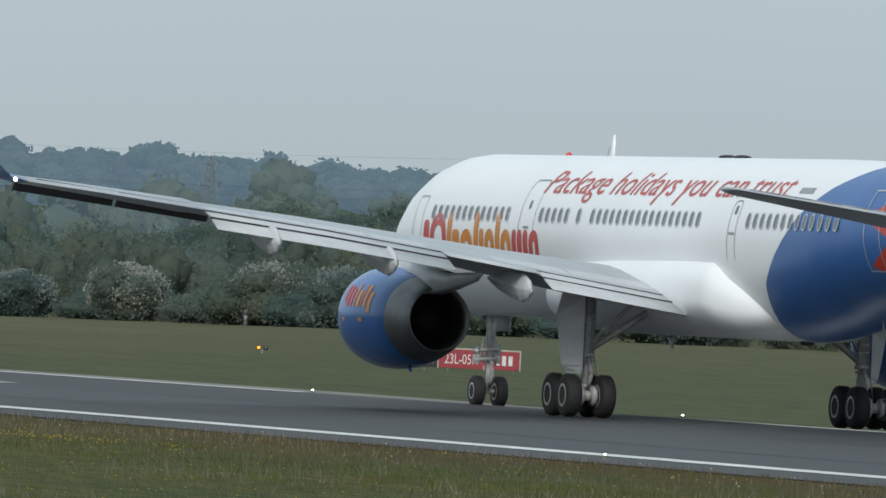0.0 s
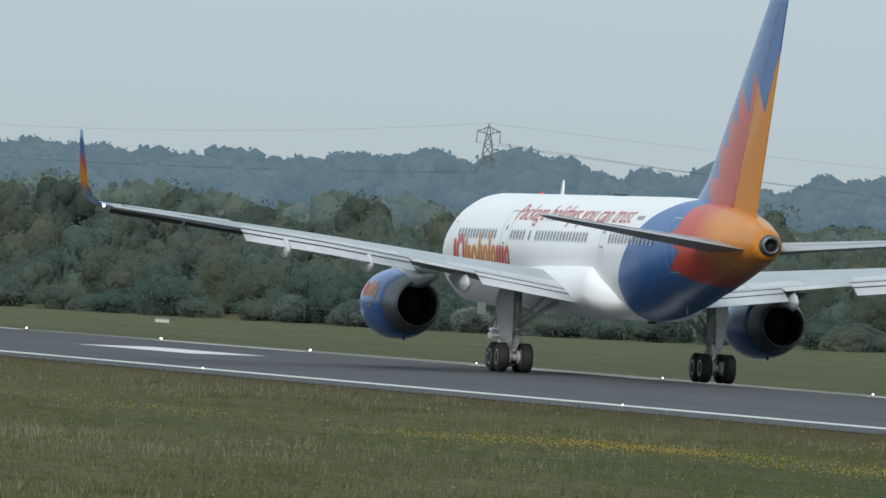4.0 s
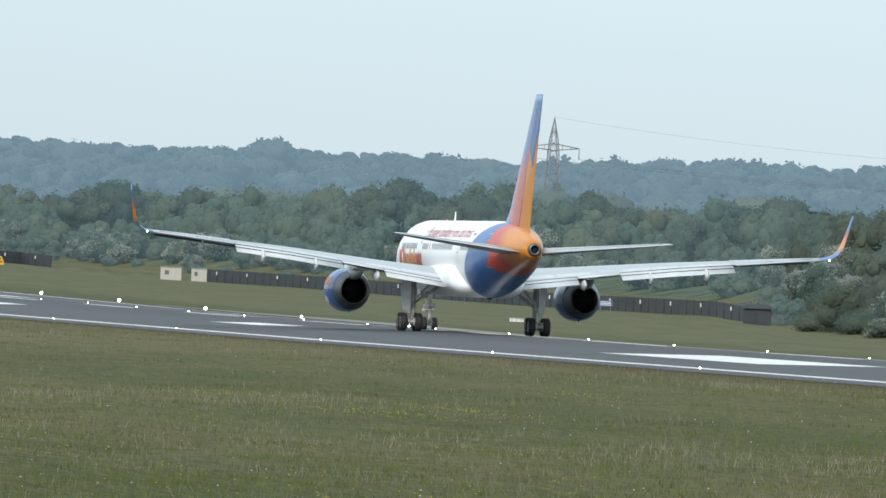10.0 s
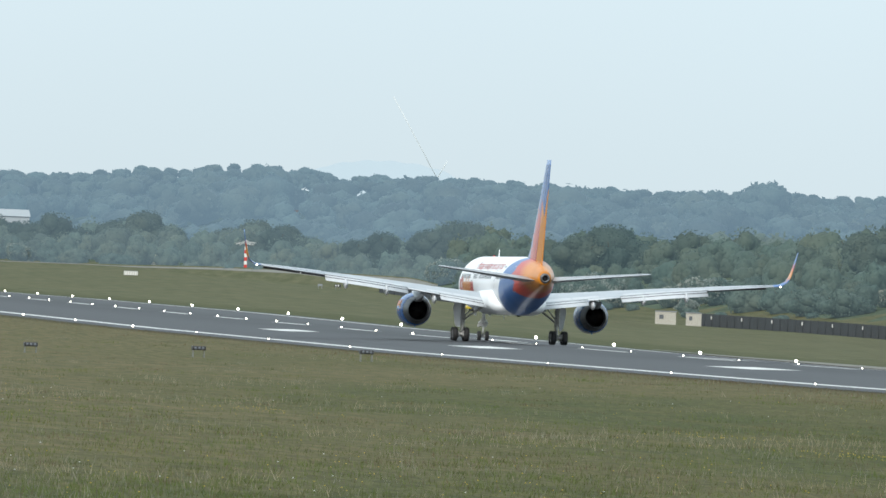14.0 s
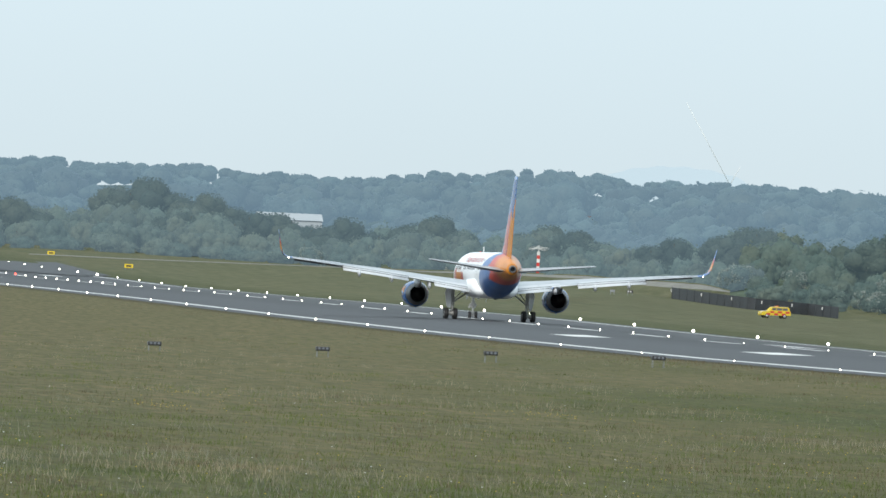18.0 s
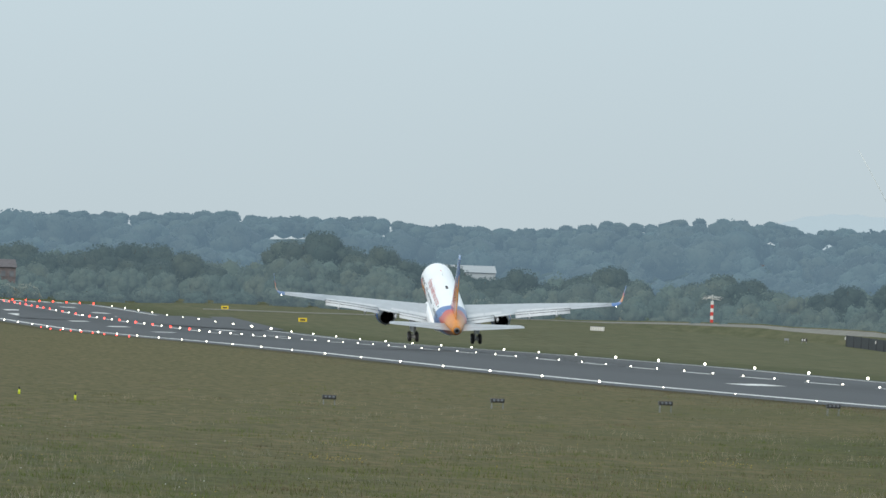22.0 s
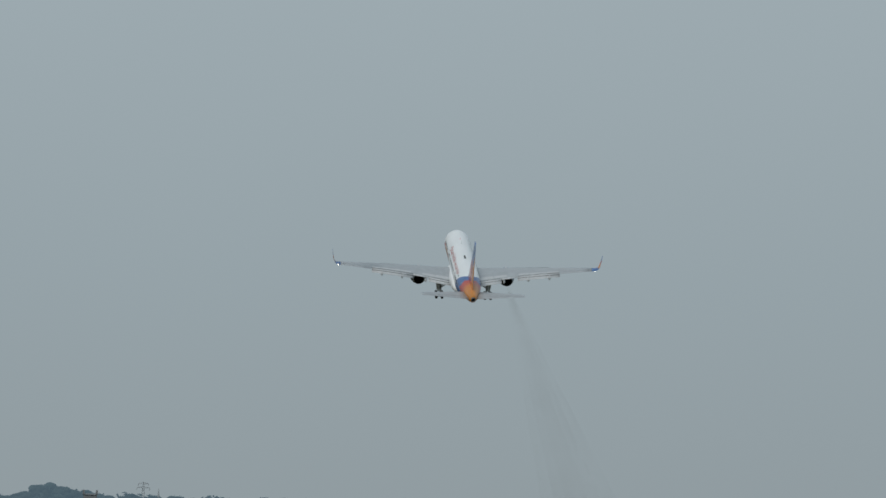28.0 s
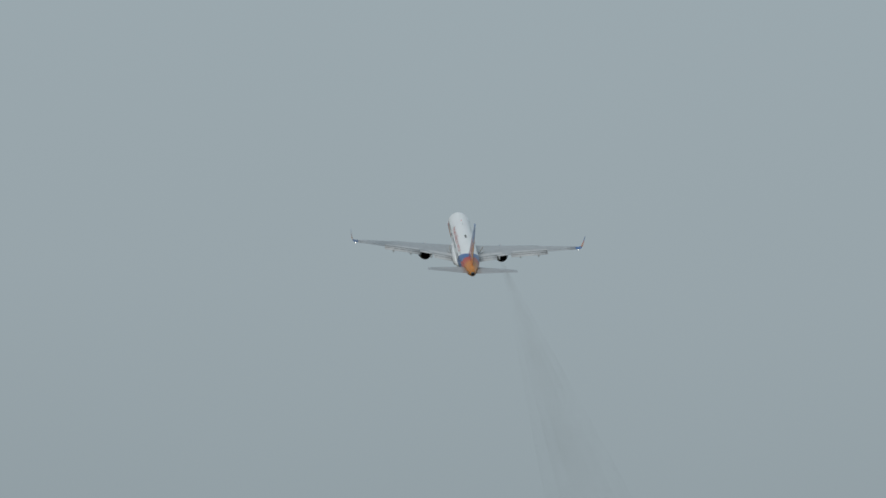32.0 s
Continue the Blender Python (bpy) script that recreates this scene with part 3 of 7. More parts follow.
def build_runway():
    run = strip("runway", [(-23.5, 23.5, -300, END_Y)], M_ASPHALT, 0.0, 20.0, "long dark grooved asphalt runway with rubber streaks", "runway")
    bm = bmesh.new()
    rows = []
    for y in np.arange(400.0, 1160.0, 15.0):
        o = float(np.interp(y, [720, 860], [30.2, 24.2])) + 0.5 * math.sin(y * 0.013)
        w = (4.6 + 0.8 * math.sin(y * 0.031)) * min(1.0, (1170 - y) / 150, (y - 395) / 60)
        rows.append([bm.verts.new((RC + q, y, float(land(RC + q, y)) + 0.07)) for q in (o, o + w)])
    for r, q in zip(rows, rows[1:]):
        bm.faces.new((r[0], r[1], q[1], q[0]))
    tagged(part("shoulder", bm, M_SHOULDER, smooth=False), "pale dusty service strip in the grass beside the runway", "track", kind="structure")
    for o in (-20.4, 20.4):
        strip("side_stripe", [(o - 0.45, o + 0.45, -200, 3015)], M_MARK, 0.012, 20.0, parent=run)
    y = 231.4
    while y < 2960:
        strip("centre_line_dash", [(-0.45, 0.45, y, y + 30)], M_MARK, 0.012, parent=run)
        y += 60.0
    for base, sgn in ((205.0, 1), (3000.0, -1)):
        for dist, w0, w1, ln in ((150, 7.0, 10.0, 22.5), (300, 7.0, 10.0, 22.5), (400, 7.0, 12.8, 47), (600, 7.0, 10.0, 22.5), (750, 7.0, 10.0, 22.5), (900, 7.0, 10.0, 22.5)):
            for o in (-1, 1):
                y0 = base + sgn * dist
                y1 = y0 + sgn * ln
                strip("touchdown_bar" if ln < 40 else "aiming_point", [(min(o * w0, o * w1), max(o * w0, o * w1), min(y0, y1), max(y0, y1))], M_MARK, 0.012, parent=run)
        for k in range(6):
            for o in (-1, 1):
                a = o * (3.0 + 3.0 * k)
                y0, y1 = sorted((base - sgn * 4, base - sgn * 34))
                strip("threshold_bar", [(a - 0.9, a + 0.9, y0 + (20 if sgn < 0 else 0), y1 + (20 if sgn < 0 else 0))], M_MARK, 0.012, parent=run)
    # sealed joints between the paving lanes
    for o in (-15.2, -7.6, 0.9, 7.6, 15.2):
        strip("paving_joint", [(o - 0.05, o + 0.05, 200, 3000)], M_GAP, 0.006, 30.0, parent=run)


def runway_lamp(name, radius, lens, label, group):
    """An airfield lamp: base plate, collar and domed lens; built once and copied."""
    ob = group_of(name, label, "runway light", group=group)
    bm = bmesh.new()
    tube(bm, (0, 0, 0), (0, 0, 0.03), 0.10, 0.09)
    tube(bm, (0, 0, 0.03), (0, 0, 0.12), 0.04, 0.035, caps=False)
    part("base", bm, M_FIXTURE, ob)
    bm = bmesh.new()
    bmesh.ops.create_uvsphere(bm, u_segments=12, v_segments=8, radius=radius)
    for v in bm.verts:
        v.co.z += 0.1 + radius * 0.8
    part("lens", bm, lens, ob, "glowing lens")
    return ob


def build_lamps():
    y0 = 681.4
    kinds = {}
    # lens radii grow with distance; their size stands in for glare
    for near_r, key in ((0.030, "a"), (0.041, "b"), (0.073, "c"), (0.092, "d"), (0.122, "e"), (0.18, "f")):
        kinds[key] = runway_lamp("runway_edge_light", near_r, M_LAMP, "raised white runway edge light, lit", "runway edge lights")
    off = runway_lamp("runway_edge_light", 0.06, M_GLASS, "raised runway edge light, left unlit", "runway edge lights")
    red = runway_lamp("runway_end_light", 0.17, M_LAMPRED, "red runway end light, lit", "runway end lights")
    redc = runway_lamp("centre_line_light", 0.14, M_LAMPRED, "flush red centre line light, lit", "centre line lights")
    stop = runway_lamp("stop_bar_light", 0.085, M_LAMPRED, "small red stop bar light, lit", "stop bar lights")
    cen = {q: runway_lamp("centre_line_light", r, M_LAMP, "flush white centre line light, lit", "centre line lights") for q, r in (("a", 0.03), ("b", 0.042), ("c", 0.063), ("d", 0.092))}
    used = set()

    def put(src, x, y, z):
        if src in used:
            copy_thing(src, pose(x, y, z))
        else:
            src.matrix_basis = pose(x, y, z)
            used.add(src)

    def size(y):
        return "a" if y < 520 else "b" if y < 1100 else "c" if y < 1900 else "d"

    for k in range(-9, 39):
        y = y0 + 60 * k
        if y > END_Y - 15:
            break
        for o in (-22.2, 22.9):
            # some far-side lenses are enlarged further, as glare towards the camera
            big = size(y) if o < 0 else "d" if y < 1050 else "e" if 960 < y < 1650 else "f" if 2350 < y < 2620 else "d"
            # far-side lamps nearer than 980 m left unlit, to fit the camera's view
            put(off if o > 0 and y < 980 else kinds[big], RC + o, y, rway(RC + o, y) - 0.02)
    for m in range(-16, 78):
        y = y0 + 30 * m
        if y > END_Y - 20:
            break
        src = redc if (y > END_Y - 300 or (y > END_Y - 900 and m % 2 == 0)) else cen[size(y)]
        put(src, RC, y, rway(RC, y) - 0.06)
    for i in range(16):
        x = RC - 22.0 + 44.0 * i / 15
        put(red, x, END_Y - 6, rway(x, END_Y - 6))
    for i in range(9):                               # stop bar lights, strung along the edge to fit the camera's view
        put(stop, RC - 24.0 - 0.15 * i, 2160 - 40 * i, rway(RC - 24, 2160 - 40 * i) - 0.05)


build_ground()
build_runway()
build_lamps()


# ------------------------------------------------------------------ the airliner
# origin on the ground between the main wheels; nose along +y, port side at -x
ZC, RX, RZ = 4.36, 1.88, 2.04


def hull_x(z, r=RX):
    return r * math.sqrt(max(0.0, 1 - ((z - ZC) / RZ) ** 2))


def airfoil(chord, thick, n=10):
    """Points (back, up) round a section, from the trailing edge over the top and back below."""
    xs = [0.5 * (1 - math.cos(math.pi * i / n)) for i in range(n + 1)]

    def half(x):
        return 5 * thick * (0.2969 * math.sqrt(x) - 0.126 * x - 0.3516 * x * x + 0.2843 * x ** 3 - 0.1015 * x ** 4)
    up = [(x * chord, half(x) * chord * 1.1 + 0.006) for x in reversed(xs)]
    lo = [(x * chord, -half(x) * chord * 0.8 - 0.006) for x in xs[1:]]
    return up + lo


def wing_ring(x, lead, trail, z_trail, thick, nose_up=0.035):
    c = lead - trail
    return [(x, lead - b, z_trail + (c - b) * nose_up + u) for b, u in airfoil(c, thick)]


def text_mesh(words, size, shear=0.0, depth=0.0):
    cu = bpy.data.curves.new("lettering", "FONT")
    cu.body, cu.size, cu.shear, cu.extrude, cu.resolution_u = words, size, shear, depth, 3
    tmp = new("lettering", cu)
    dg = bpy.context.evaluated_depsgraph_get()
    me = bpy.data.meshes.new_from_object(tmp.evaluated_get(dg))
    bpy.data.objects.remove(tmp)
    bpy.data.curves.remove(cu)
    return me


def wrap_text(words, y_start, y_end, z_base, size, shear, lift=0.012):
    """Lettering laid round the port side; it reads from the nose aft."""
    me = text_mesh(words, size, shear)
    bm = bmesh.new()
    bm.from_mesh(me)
    bpy.data.meshes.remove(me)
    bmesh.ops.subdivide_edges(bm, edges=[e for e in bm.edges if e.calc_length() > 0.3], cuts=2)
    bmesh.ops.triangulate(bm, faces=bm.faces)
    wide = max(v.co.x for v in bm.verts)
    a0 = math.asin((z_base - ZC) / RZ)
    for v in bm.verts:
        a = a0 + v.co.y / 1.96
        v.co = Vector((-(RX + lift) * math.cos(a), y_start + (y_end - y_start) * v.co.x / wide, ZC + (RZ + lift) * math.sin(a)))
    return bm


def hull_patch(y0, y1, z0, z1, lift, side=-1, n=4, r=0.0):
    """A rounded plate lying on the hull."""
    bm = bmesh.new()
    ring = []
    r = min(r, abs(y1 - y0) / 2.01, (z1 - z0) / 2.01)
    for cy, cz, a in ((y1 - r, z1 - r, 0), (y0 + r, z1 - r, 90), (y0 + r, z0 + r, 180), (y1 - r, z0 + r, 270)):
        for k in range(n + 1):
            b = radians(a + 90 * k / n)
            ring.append((cy + r * math.cos(b), cz + r * math.sin(b)))
    top = [bm.verts.new((side * (hull_x(z) + lift), y, z)) for y, z in ring]
    low = [bm.verts.new((side * (hull_x(z) - 0.02), y, z)) for y, z in ring]
    bm.faces.new(top)
    for i in range(len(ring)):
        j = (i + 1) % len(ring)
        bm.faces.new((top[i], top[j], low[j], low[i]))
    bmesh.ops.recalc_face_normals(bm, faces=bm.faces)
    return bm


def hull_band(y0, y1, z0, z1, lift, side=-1, r=0.12):
    """A tall rounded bar of paint following the curve of the hull."""
    bm = bmesh.new()
    rows = []
    for k in range(13):
        z = z0 + (z1 - z0) * k / 12
        e = max(0.0, r - min(z - z0, z1 - z))
        cut = r - math.sqrt(max(0.0, r * r - e * e))
        rows.append([(side * (hull_x(z) + lift), y, z) for y in (y0 + cut * 0.98, y1 - cut * 0.98)])
    loft(bm, rows, closed=False, caps=False)
    return bm


def hull_outline(y0, y1, z0, z1, w, lift, side=-1, r=0.18, n=5):
    """A thin line round a door, lying on the hull."""
    bm = bmesh.new()
    rings = []
    for d in (0.0, w):
        ring = []
        for cy, cz, a in ((y1 - r, z1 - r, 0), (y0 + r, z1 - r, 90), (y0 + r, z0 + r, 180), (y1 - r, z0 + r, 270)):
            for k in range(n + 1):
                b = radians(a + 90 * k / n)
                ring.append((cy + (r - d) * math.cos(b), cz + (r - d) * math.sin(b)))
        full = []
        for (ya, za), (yb, zb) in zip(ring, ring[1:] + ring[:1]):
            for k in range(6):
                full.append((ya + (yb - ya) * k / 6, za + (zb - za) * k / 6))
        rings.append([bm.verts.new((side * (hull_x(z) + lift), y, z)) for y, z in full])
    k = len(rings[0])
    for i in range(k):
        bm.faces.new((rings[0][i], rings[0][(i + 1) % k], rings[1][(i + 1) % k], rings[1][i]))
    return bm


def build_jet():
    jet = group_of("airliner", "white twin-engined airliner with blue, red and orange tail, taking off", "airplane")
    # fuselage: y, centre height, half width, half height
    secs = [(24.25, 3.72, 0.06, 0.06), (24.1, 3.73, 0.38, 0.40), (23.6, 3.78, 0.80, 0.84), (22.9, 3.87, 1.17, 1.22), (22.0, 3.98, 1.48, 1.55), (21.0, 4.12, 1.70, 1.80),
            (20.0, 4.24, 1.82, 1.96), (19.0, 4.32, 1.87, 2.03), (18.0, ZC, RX, RZ), (12, ZC, RX, RZ), (6, ZC, RX, RZ), (0, ZC, RX, RZ), (-6.5, ZC, RX, RZ), (-8.5, ZC + 0.03, RX, RZ - 0.03),
            (-11.0, 4.50, 1.84, 1.88), (-13.5, 4.64, 1.68, 1.70), (-16.0, 4.78, 1.42, 1.46), (-18.2, 4.86, 1.13, 1.20), (-20.2, 4.88, 0.84, 0.92), (-21.6, 4.87, 0.60, 0.66), (-22.5, 4.85, 0.42, 0.44)]
    bm = bmesh.new()
    dense = []
    ys = [s[0] for s in secs]
    for y in sorted(set(ys + [float(q) for q in np.arange(-22, 24, 0.75)]), reverse=True):
        dense.append([y] + [float(np.interp(-y, [-q for q in ys], [s[i] for s in secs])) for i in (1, 2, 3)])
    def keel(y, z, b):
        """Depth below the centre: the belly is fuller behind the wing box."""
        return max(b, z - float(np.interp(y, [-16.0, -14.5, -12.5, -10.5, -8.5, -7.0, -1.0, 2.0], [9.0, 3.2, 2.84, 2.44, 2.18, 2.07, 2.07, 2.4])))

    loft(bm, [[(math.cos(2 * math.pi * i / 48) * a, y, z + math.sin(2 * math.pi * i / 48) * (b if i <= 24 else keel(y, z, b))) for i in range(48)] for y, z, a, b in dense])
    hull = part("fuselage", bm, M_BODY, jet)
    bm = bmesh.new()
    fair = [(9.8, 2.9, 1.2, .40), (8.5, 2.92, 1.8, .80), (6.5, 2.93, 2.1, 1.02), (3, 2.94, 2.22, 1.06), (-1, 2.95, 2.26, 1.09), (-3.0, 2.95, 2.24, 1.11), (-4.2, 2.95, 2.19, 1.11), (-4.5, 2.90, 2.17, 1.05), (-5.0, 2.78, 2.06, .90),
            (-5.8, 2.72, 1.82, .68), (-6.4, 2.70, 1.50, .46), (-6.9, 2.70, 1.10, .28), (-7.3, 2.72, 0.6, .08)]
    loft(bm, [[(math.copysign(abs(math.cos(q)) ** 0.55, math.cos(q)) * a, y, z + (abs(math.sin(q)) ** 0.62 * b if math.sin(q) > 0 else -abs(math.sin(q)) ** 1.1 * min(b, z - 2.06))) for q in (2 * math.pi * i / 40 for i in range(40))] for y, z, a, b in fair])
    part("belly_fairing", bm, M_BODY, jet, "smooth white wing-to-body fairing")
    # cabin windows
    rows = [17.72 - 0.497 * i for i in range(13)] + [9.11 - 0.497 * i for i in range(5)] + [6.18] + [5.12 - 0.498 * i for i in range(17)] + [-6.51 - 0.497 * i for i in range(13)]
    pane = [hull_patch(-0.12, 0.12, 4.69, 5.04, 0.008, s, 4, 0.11) for s in (-1, 1)]
    meshes = []
    for bm, s in zip(pane, (-1, 1)):
        me = bpy.data.meshes.new("cabin_window")
        bm.to_mesh(me)
        bm.free()
        meshes.append(me)
    rimm = []
    for s in (-1, 1):
        bm = hull_outline(-0.15, 0.15, 4.66, 5.07, 0.035, 0.012, s, 0.13, 3)
        me = bpy.data.meshes.new("window_ring")
        bm.to_mesh(me)
        bm.free()
        rimm.append(me)
    for y in rows:
        for k in (0, 1):
            o = part("cabin_window", meshes[k], M_GLASS, hull, smooth=False)
            mid, wide, tall = (float(np.interp(-y, [-q for q in ys], [q[i] for q in secs])) for i in (1, 2, 3))
            slim = (hull_x(4.87) - wide * math.sqrt(1 - ((4.87 - mid) / tall) ** 2)) * (1, -1)[k]
            o.location = (slim, y, 0)
            if k == 0:
                o = part("window_ring", rimm[k], M_FRAME, hull, smooth=False)
                o.location = (slim, y, 0)
    # doors
    for y0, y1, z0, z1, nm in ((18.5, 19.3, 3.5, 5.5, "cabin_door"), (9.55, 10.75, 3.45, 5.75, "cabin_door"), (-5.75, -5.15, 3.6, 5.35, "exit_door"), (-14.95, -14.05, 3.75, 5.65, "cabin_door")):
        for s in (-1, 1):
            if nm == "cabin_door" and y0 in (18.5, -14.95):
                continue
            d = part(nm, hull_outline(y0, y1, z0, z1, 0.035, 0.009, s), M_LINE, hull, "door outlined by a thin grey seam", smooth=False)
            part("door_window", hull_patch((y0 + y1) / 2 - 0.08, (y0 + y1) / 2 + 0.08, 5.0, 5.22, 0.012, s, 3, 0.07), M_GLASS, d, smooth=False)
            part("door_handle", hull_patch((y0 + y1) / 2 - 0.2, (y0 + y1) / 2 + 0.2, 4.52, 4.58, 0.012, s, 2, 0.02), M_LINE, d, smooth=False)
    # the narrowing ends carry their door seams as slim raised frames
    for yc, zc, hw in ((18.95, 4.32, 0.40), (-14.5, 4.70, 0.42)):
        def on(y, z):
            wide = float(np.interp(-y, [-q for q in ys], [s[2] for s in secs]))
            tall = float(np.interp(-y, [-q for q in ys], [s[3] for s in secs]))
            mid = float(np.interp(-y, [-q for q in ys], [s[1] for s in secs]))
            return (-wide * math.sqrt(max(0, 1 - ((z - mid) / tall) ** 2)) - 0.014, y, z)
        bm = bmesh.new()
        rings = []
        for w in (0.0, 0.035):
            ring = []
            for (ya, za), (yb, zb) in (((-1, -1), (1, -1)), ((1, -1), (1, 1)), ((1, 1), (-1, 1)), ((-1, 1), (-1, -1))):
                for k in range(10):
                    yy, zz = ya + (yb - ya) * k / 10, za + (zb - za) * k / 10
                    ring.append(on(yc + yy * (hw - w), zc + 0.02 + zz * (0.95 - w)))
            rings.append(ring)
        loft(bm, rings, caps=False)
        part("cabin_door", bm, M_FRAME, hull, "door outlined by a pale seam")
    # lettering and plain livery shapes
    whole = "Package holidays you can trust"
    me = text_mesh(whole, 1.06, 0.28)
    full = max(v.co.x for v in me.vertices)
    bpy.data.meshes.remove(me)
    for w in whole.split():
        k = whole.index(w)
        me = text_mesh(whole[:k + len(w)], 1.06, 0.28)
        x1 = max(v.co.x for v in me.vertices)
        me = text_mesh(w, 1.06, 0.28)
        x0 = x1 - max(v.co.x for v in me.vertices)
        run = 9.75 + 8.6
        part("slogan_word", wrap_text(w, 9.75 - run * x0 / full, 9.75 - run * x1 / full, 5.41, 1.06, 0.28), M_REDTXT, hull, "red slanted slogan word", smooth=False)
    x = 19.45
    for w, z0, z1, red, hollow in ((.30, 3.35, 4.72, 1, 0), (.62, 3.6, 4.42, 1, 1), (.42, 3.6, 4.66, 1, 0), (1.30, 3.55, 4.84, 1, 1), (.34, 3.6, 4.84, 0, 0), (.52, 3.6, 4.44, 0, 0), (1.0, 3.6, 4.46, 0, 1), (.36, 3.6, 4.88, 0, 0),
                                   (.32, 3.6, 4.48, 0, 0), (.75, 3.6, 4.48, 0, 1), (.34, 3.6, 4.88, 0, 0), (.80, 3.6, 4.48, 0, 1), (.32, 3.6, 4.48, 1, 0), (.36, 3.2, 4.48, 1, 0), (.36, 3.2, 4.48, 1, 0), (.75, 3.6, 4.48, 1, 1)):
        lab = "plain red livery shape" if red else "plain orange livery shape"
        if x < 19.0:
            bm = hull_outline(x - w, x, z0, z1, min(0.30, w * 0.36), 0.012, -1, w * 0.48, 6) if hollow else hull_band(x - w, x, z0, z1, 0.012, -1, min(0.10, w * 0.3))
            part("livery_shape", bm, M_REDTXT if red else M_ORTXT, hull, lab, smooth=False)
        x -= w + 0.10
    part("registration_bar", hull_patch(-10.2, -9.2, 5.54, 5.68, 0.010, -1, 2, 0.03), M_LINE, hull, "small grey bar", smooth=False)
    # things on the roof and belly
    bm = bmesh.new()
    loft(bm, [[(-0.03, 9.62, 6.36), (0.03, 9.62, 6.36), (0.03, 9.1, 6.36), (-0.03, 9.1, 6.36)], [(-0.012, 9.25, 6.92), (0.012, 9.25, 6.92), (0.012, 9.1, 6.92), (-0.012, 9.1, 6.92)]])
    part("blade_antenna", bm, M_WHITE, hull)
    bm = bmesh.new()
    loft(bm, [[(-0.02, 4.3, 2.0), (0.02, 4.3, 2.0), (0.02, 3.9, 2.0), (-0.02, 3.9, 2.0)], [(-0.01, 4.05, 1.72), (0.01, 4.05, 1.72), (0.01, 3.92, 1.72), (-0.01, 3.92, 1.72)]])
    part("belly_antenna", bm, M_WHITE, hull)
    for yy in (-0.6, 0.5):
        bm = bmesh.new()
        bmesh.ops.create_uvsphere(bm, u_segments=20, v_segments=8, radius=1.0)
        for v in bm.verts:
            v.co = Vector((v.co.x * 0.17, yy + v.co.y * 0.48, 6.41 + v.co.z * 0.06))
        part("roof_hatch", bm, M_GAP, hull, "dark oval roof vent")
    bm = bmesh.new()
    bmesh.ops.create_uvsphere(bm, u_segments=14, v_segments=8, radius=0.08)
    for v in bm.verts:
        v.co += Vector((0, 12.65, 6.40))
    part("beacon", bm, M_BEACON, hull, "red flashing beacon")
    bm = bmesh.new()
    box(bm, -0.13, 0.13, -6.1, -5.75, 1.98, 2.25, bevel=0.04)
    part("belly_drain", bm, M_GAP, hull)
    bm = bmesh.new()
    tube(bm, (-0.1, -11.4, 2.75), (-0.12, -11.6, 2.38), 0.022, 0.018)
    part("drain_mast", bm, M_LINE, hull)
    bm = bmesh.new()
    loft(bm, lathe_y([(-22.3, 0.42), (-22.7, 0.32), (-22.78, 0.28), (-22.76, 0.22), (-22.5, 0.20), (-22.1, 0.19)], 0, 4.85, 28), caps=False)
    part("exhaust_ring", bm, M_STEEL, hull, "dark metal exhaust ring at the tail end")
    # black disc over the closed tail end, painting the dark of a hollow
    bm = bmesh.new()
    tube(bm, (0, -22.52, 4.85), (0, -22.56, 4.85), 0.23)
    part("exhaust_duct", bm, M_DUCT, hull)

    bending = []
    # fin and tailplane
    bm = bmesh.new()
    rings = []
    for z in np.linspace(5.5, 13.42, 22):
        lead = -4.95 - 1.20 * z if z > 7.2 else -13.59 + (7.2 - z) * 1.2 + max(0, 7.0 - z) * 0.9
        trail = -18.1 - 0.39 * z
        c = lead - trail
        rings.append([(u, lead - b, float(z)) for b, u in airfoil(c, 0.085)])
    loft(bm, rings)
    fin = part("fin", bm, M_FIN, jet, "tall tail fin with a blue top and red and orange flames")
    bm = bmesh.new()
    for z0, z1 in zip(np.linspace(5.9, 12.8, 12), np.linspace(5.9, 12.8, 12)[1:]):
        for s in (-1, 1):
            def rud(z):
                lead = -4.95 - 1.20 * z
                trail = -18.1 - 0.39 * z
                c = lead - trail
                return Vector((s * (0.032 * c + 0.004), lead - c * 0.66, z))
            tube(bm, rud(z0), rud(z1), 0.006, seg=5)
    part("rudder_seam", bm, M_LINE, fin)
    for s, nm in ((-1, "left"), (1, "right")):
        bm = bmesh.new()
        rings = [wing_ring(s * x, -16.6 - 0.60 * (x - 0.5), -21.35 - 0.185 * (x - 0.5), 4.66 + 0.108 * (x - 0.5), th, 0.0) for x, th in ((0.4, 0.10), (2.0, 0.095), (4.5, 0.09), (7.2, 0.085))]
        rings.append(wing_ring(s * 7.62, -21.25, -22.62, 5.43, 0.08, 0.0))
        rings.append(wing_ring(s * 7.72, -21.75, -22.62, 5.44, 0.05, 0.0))
        loft(bm, rings)
        stab = part("tailplane", bm, M_WING, jet, "pale grey tailplane")
        bm = bmesh.new()
        for x0, x1 in zip(np.linspace(1.5, 7.2, 8), np.linspace(1.5, 7.2, 8)[1:]):
            def el(x):
                a, b = -16.6 - 0.60 * (x - 0.5), -21.35 - 0.185 * (x - 0.5)
                return Vector((s * x, b + (a - b) * 0.28, 4.66 + 0.108 * (x - 0.5) + (a - b) * 0.030 + 0.012))
            tube(bm, el(x0), el(x1), 0.014, seg=5)
        part("elevator_seam", bm, M_LINE, stab)

    # wings
    XS = [0.5, 1.9, 5.0, 7.9, 11.0, 14.30, 14.34, 17, 19.0]
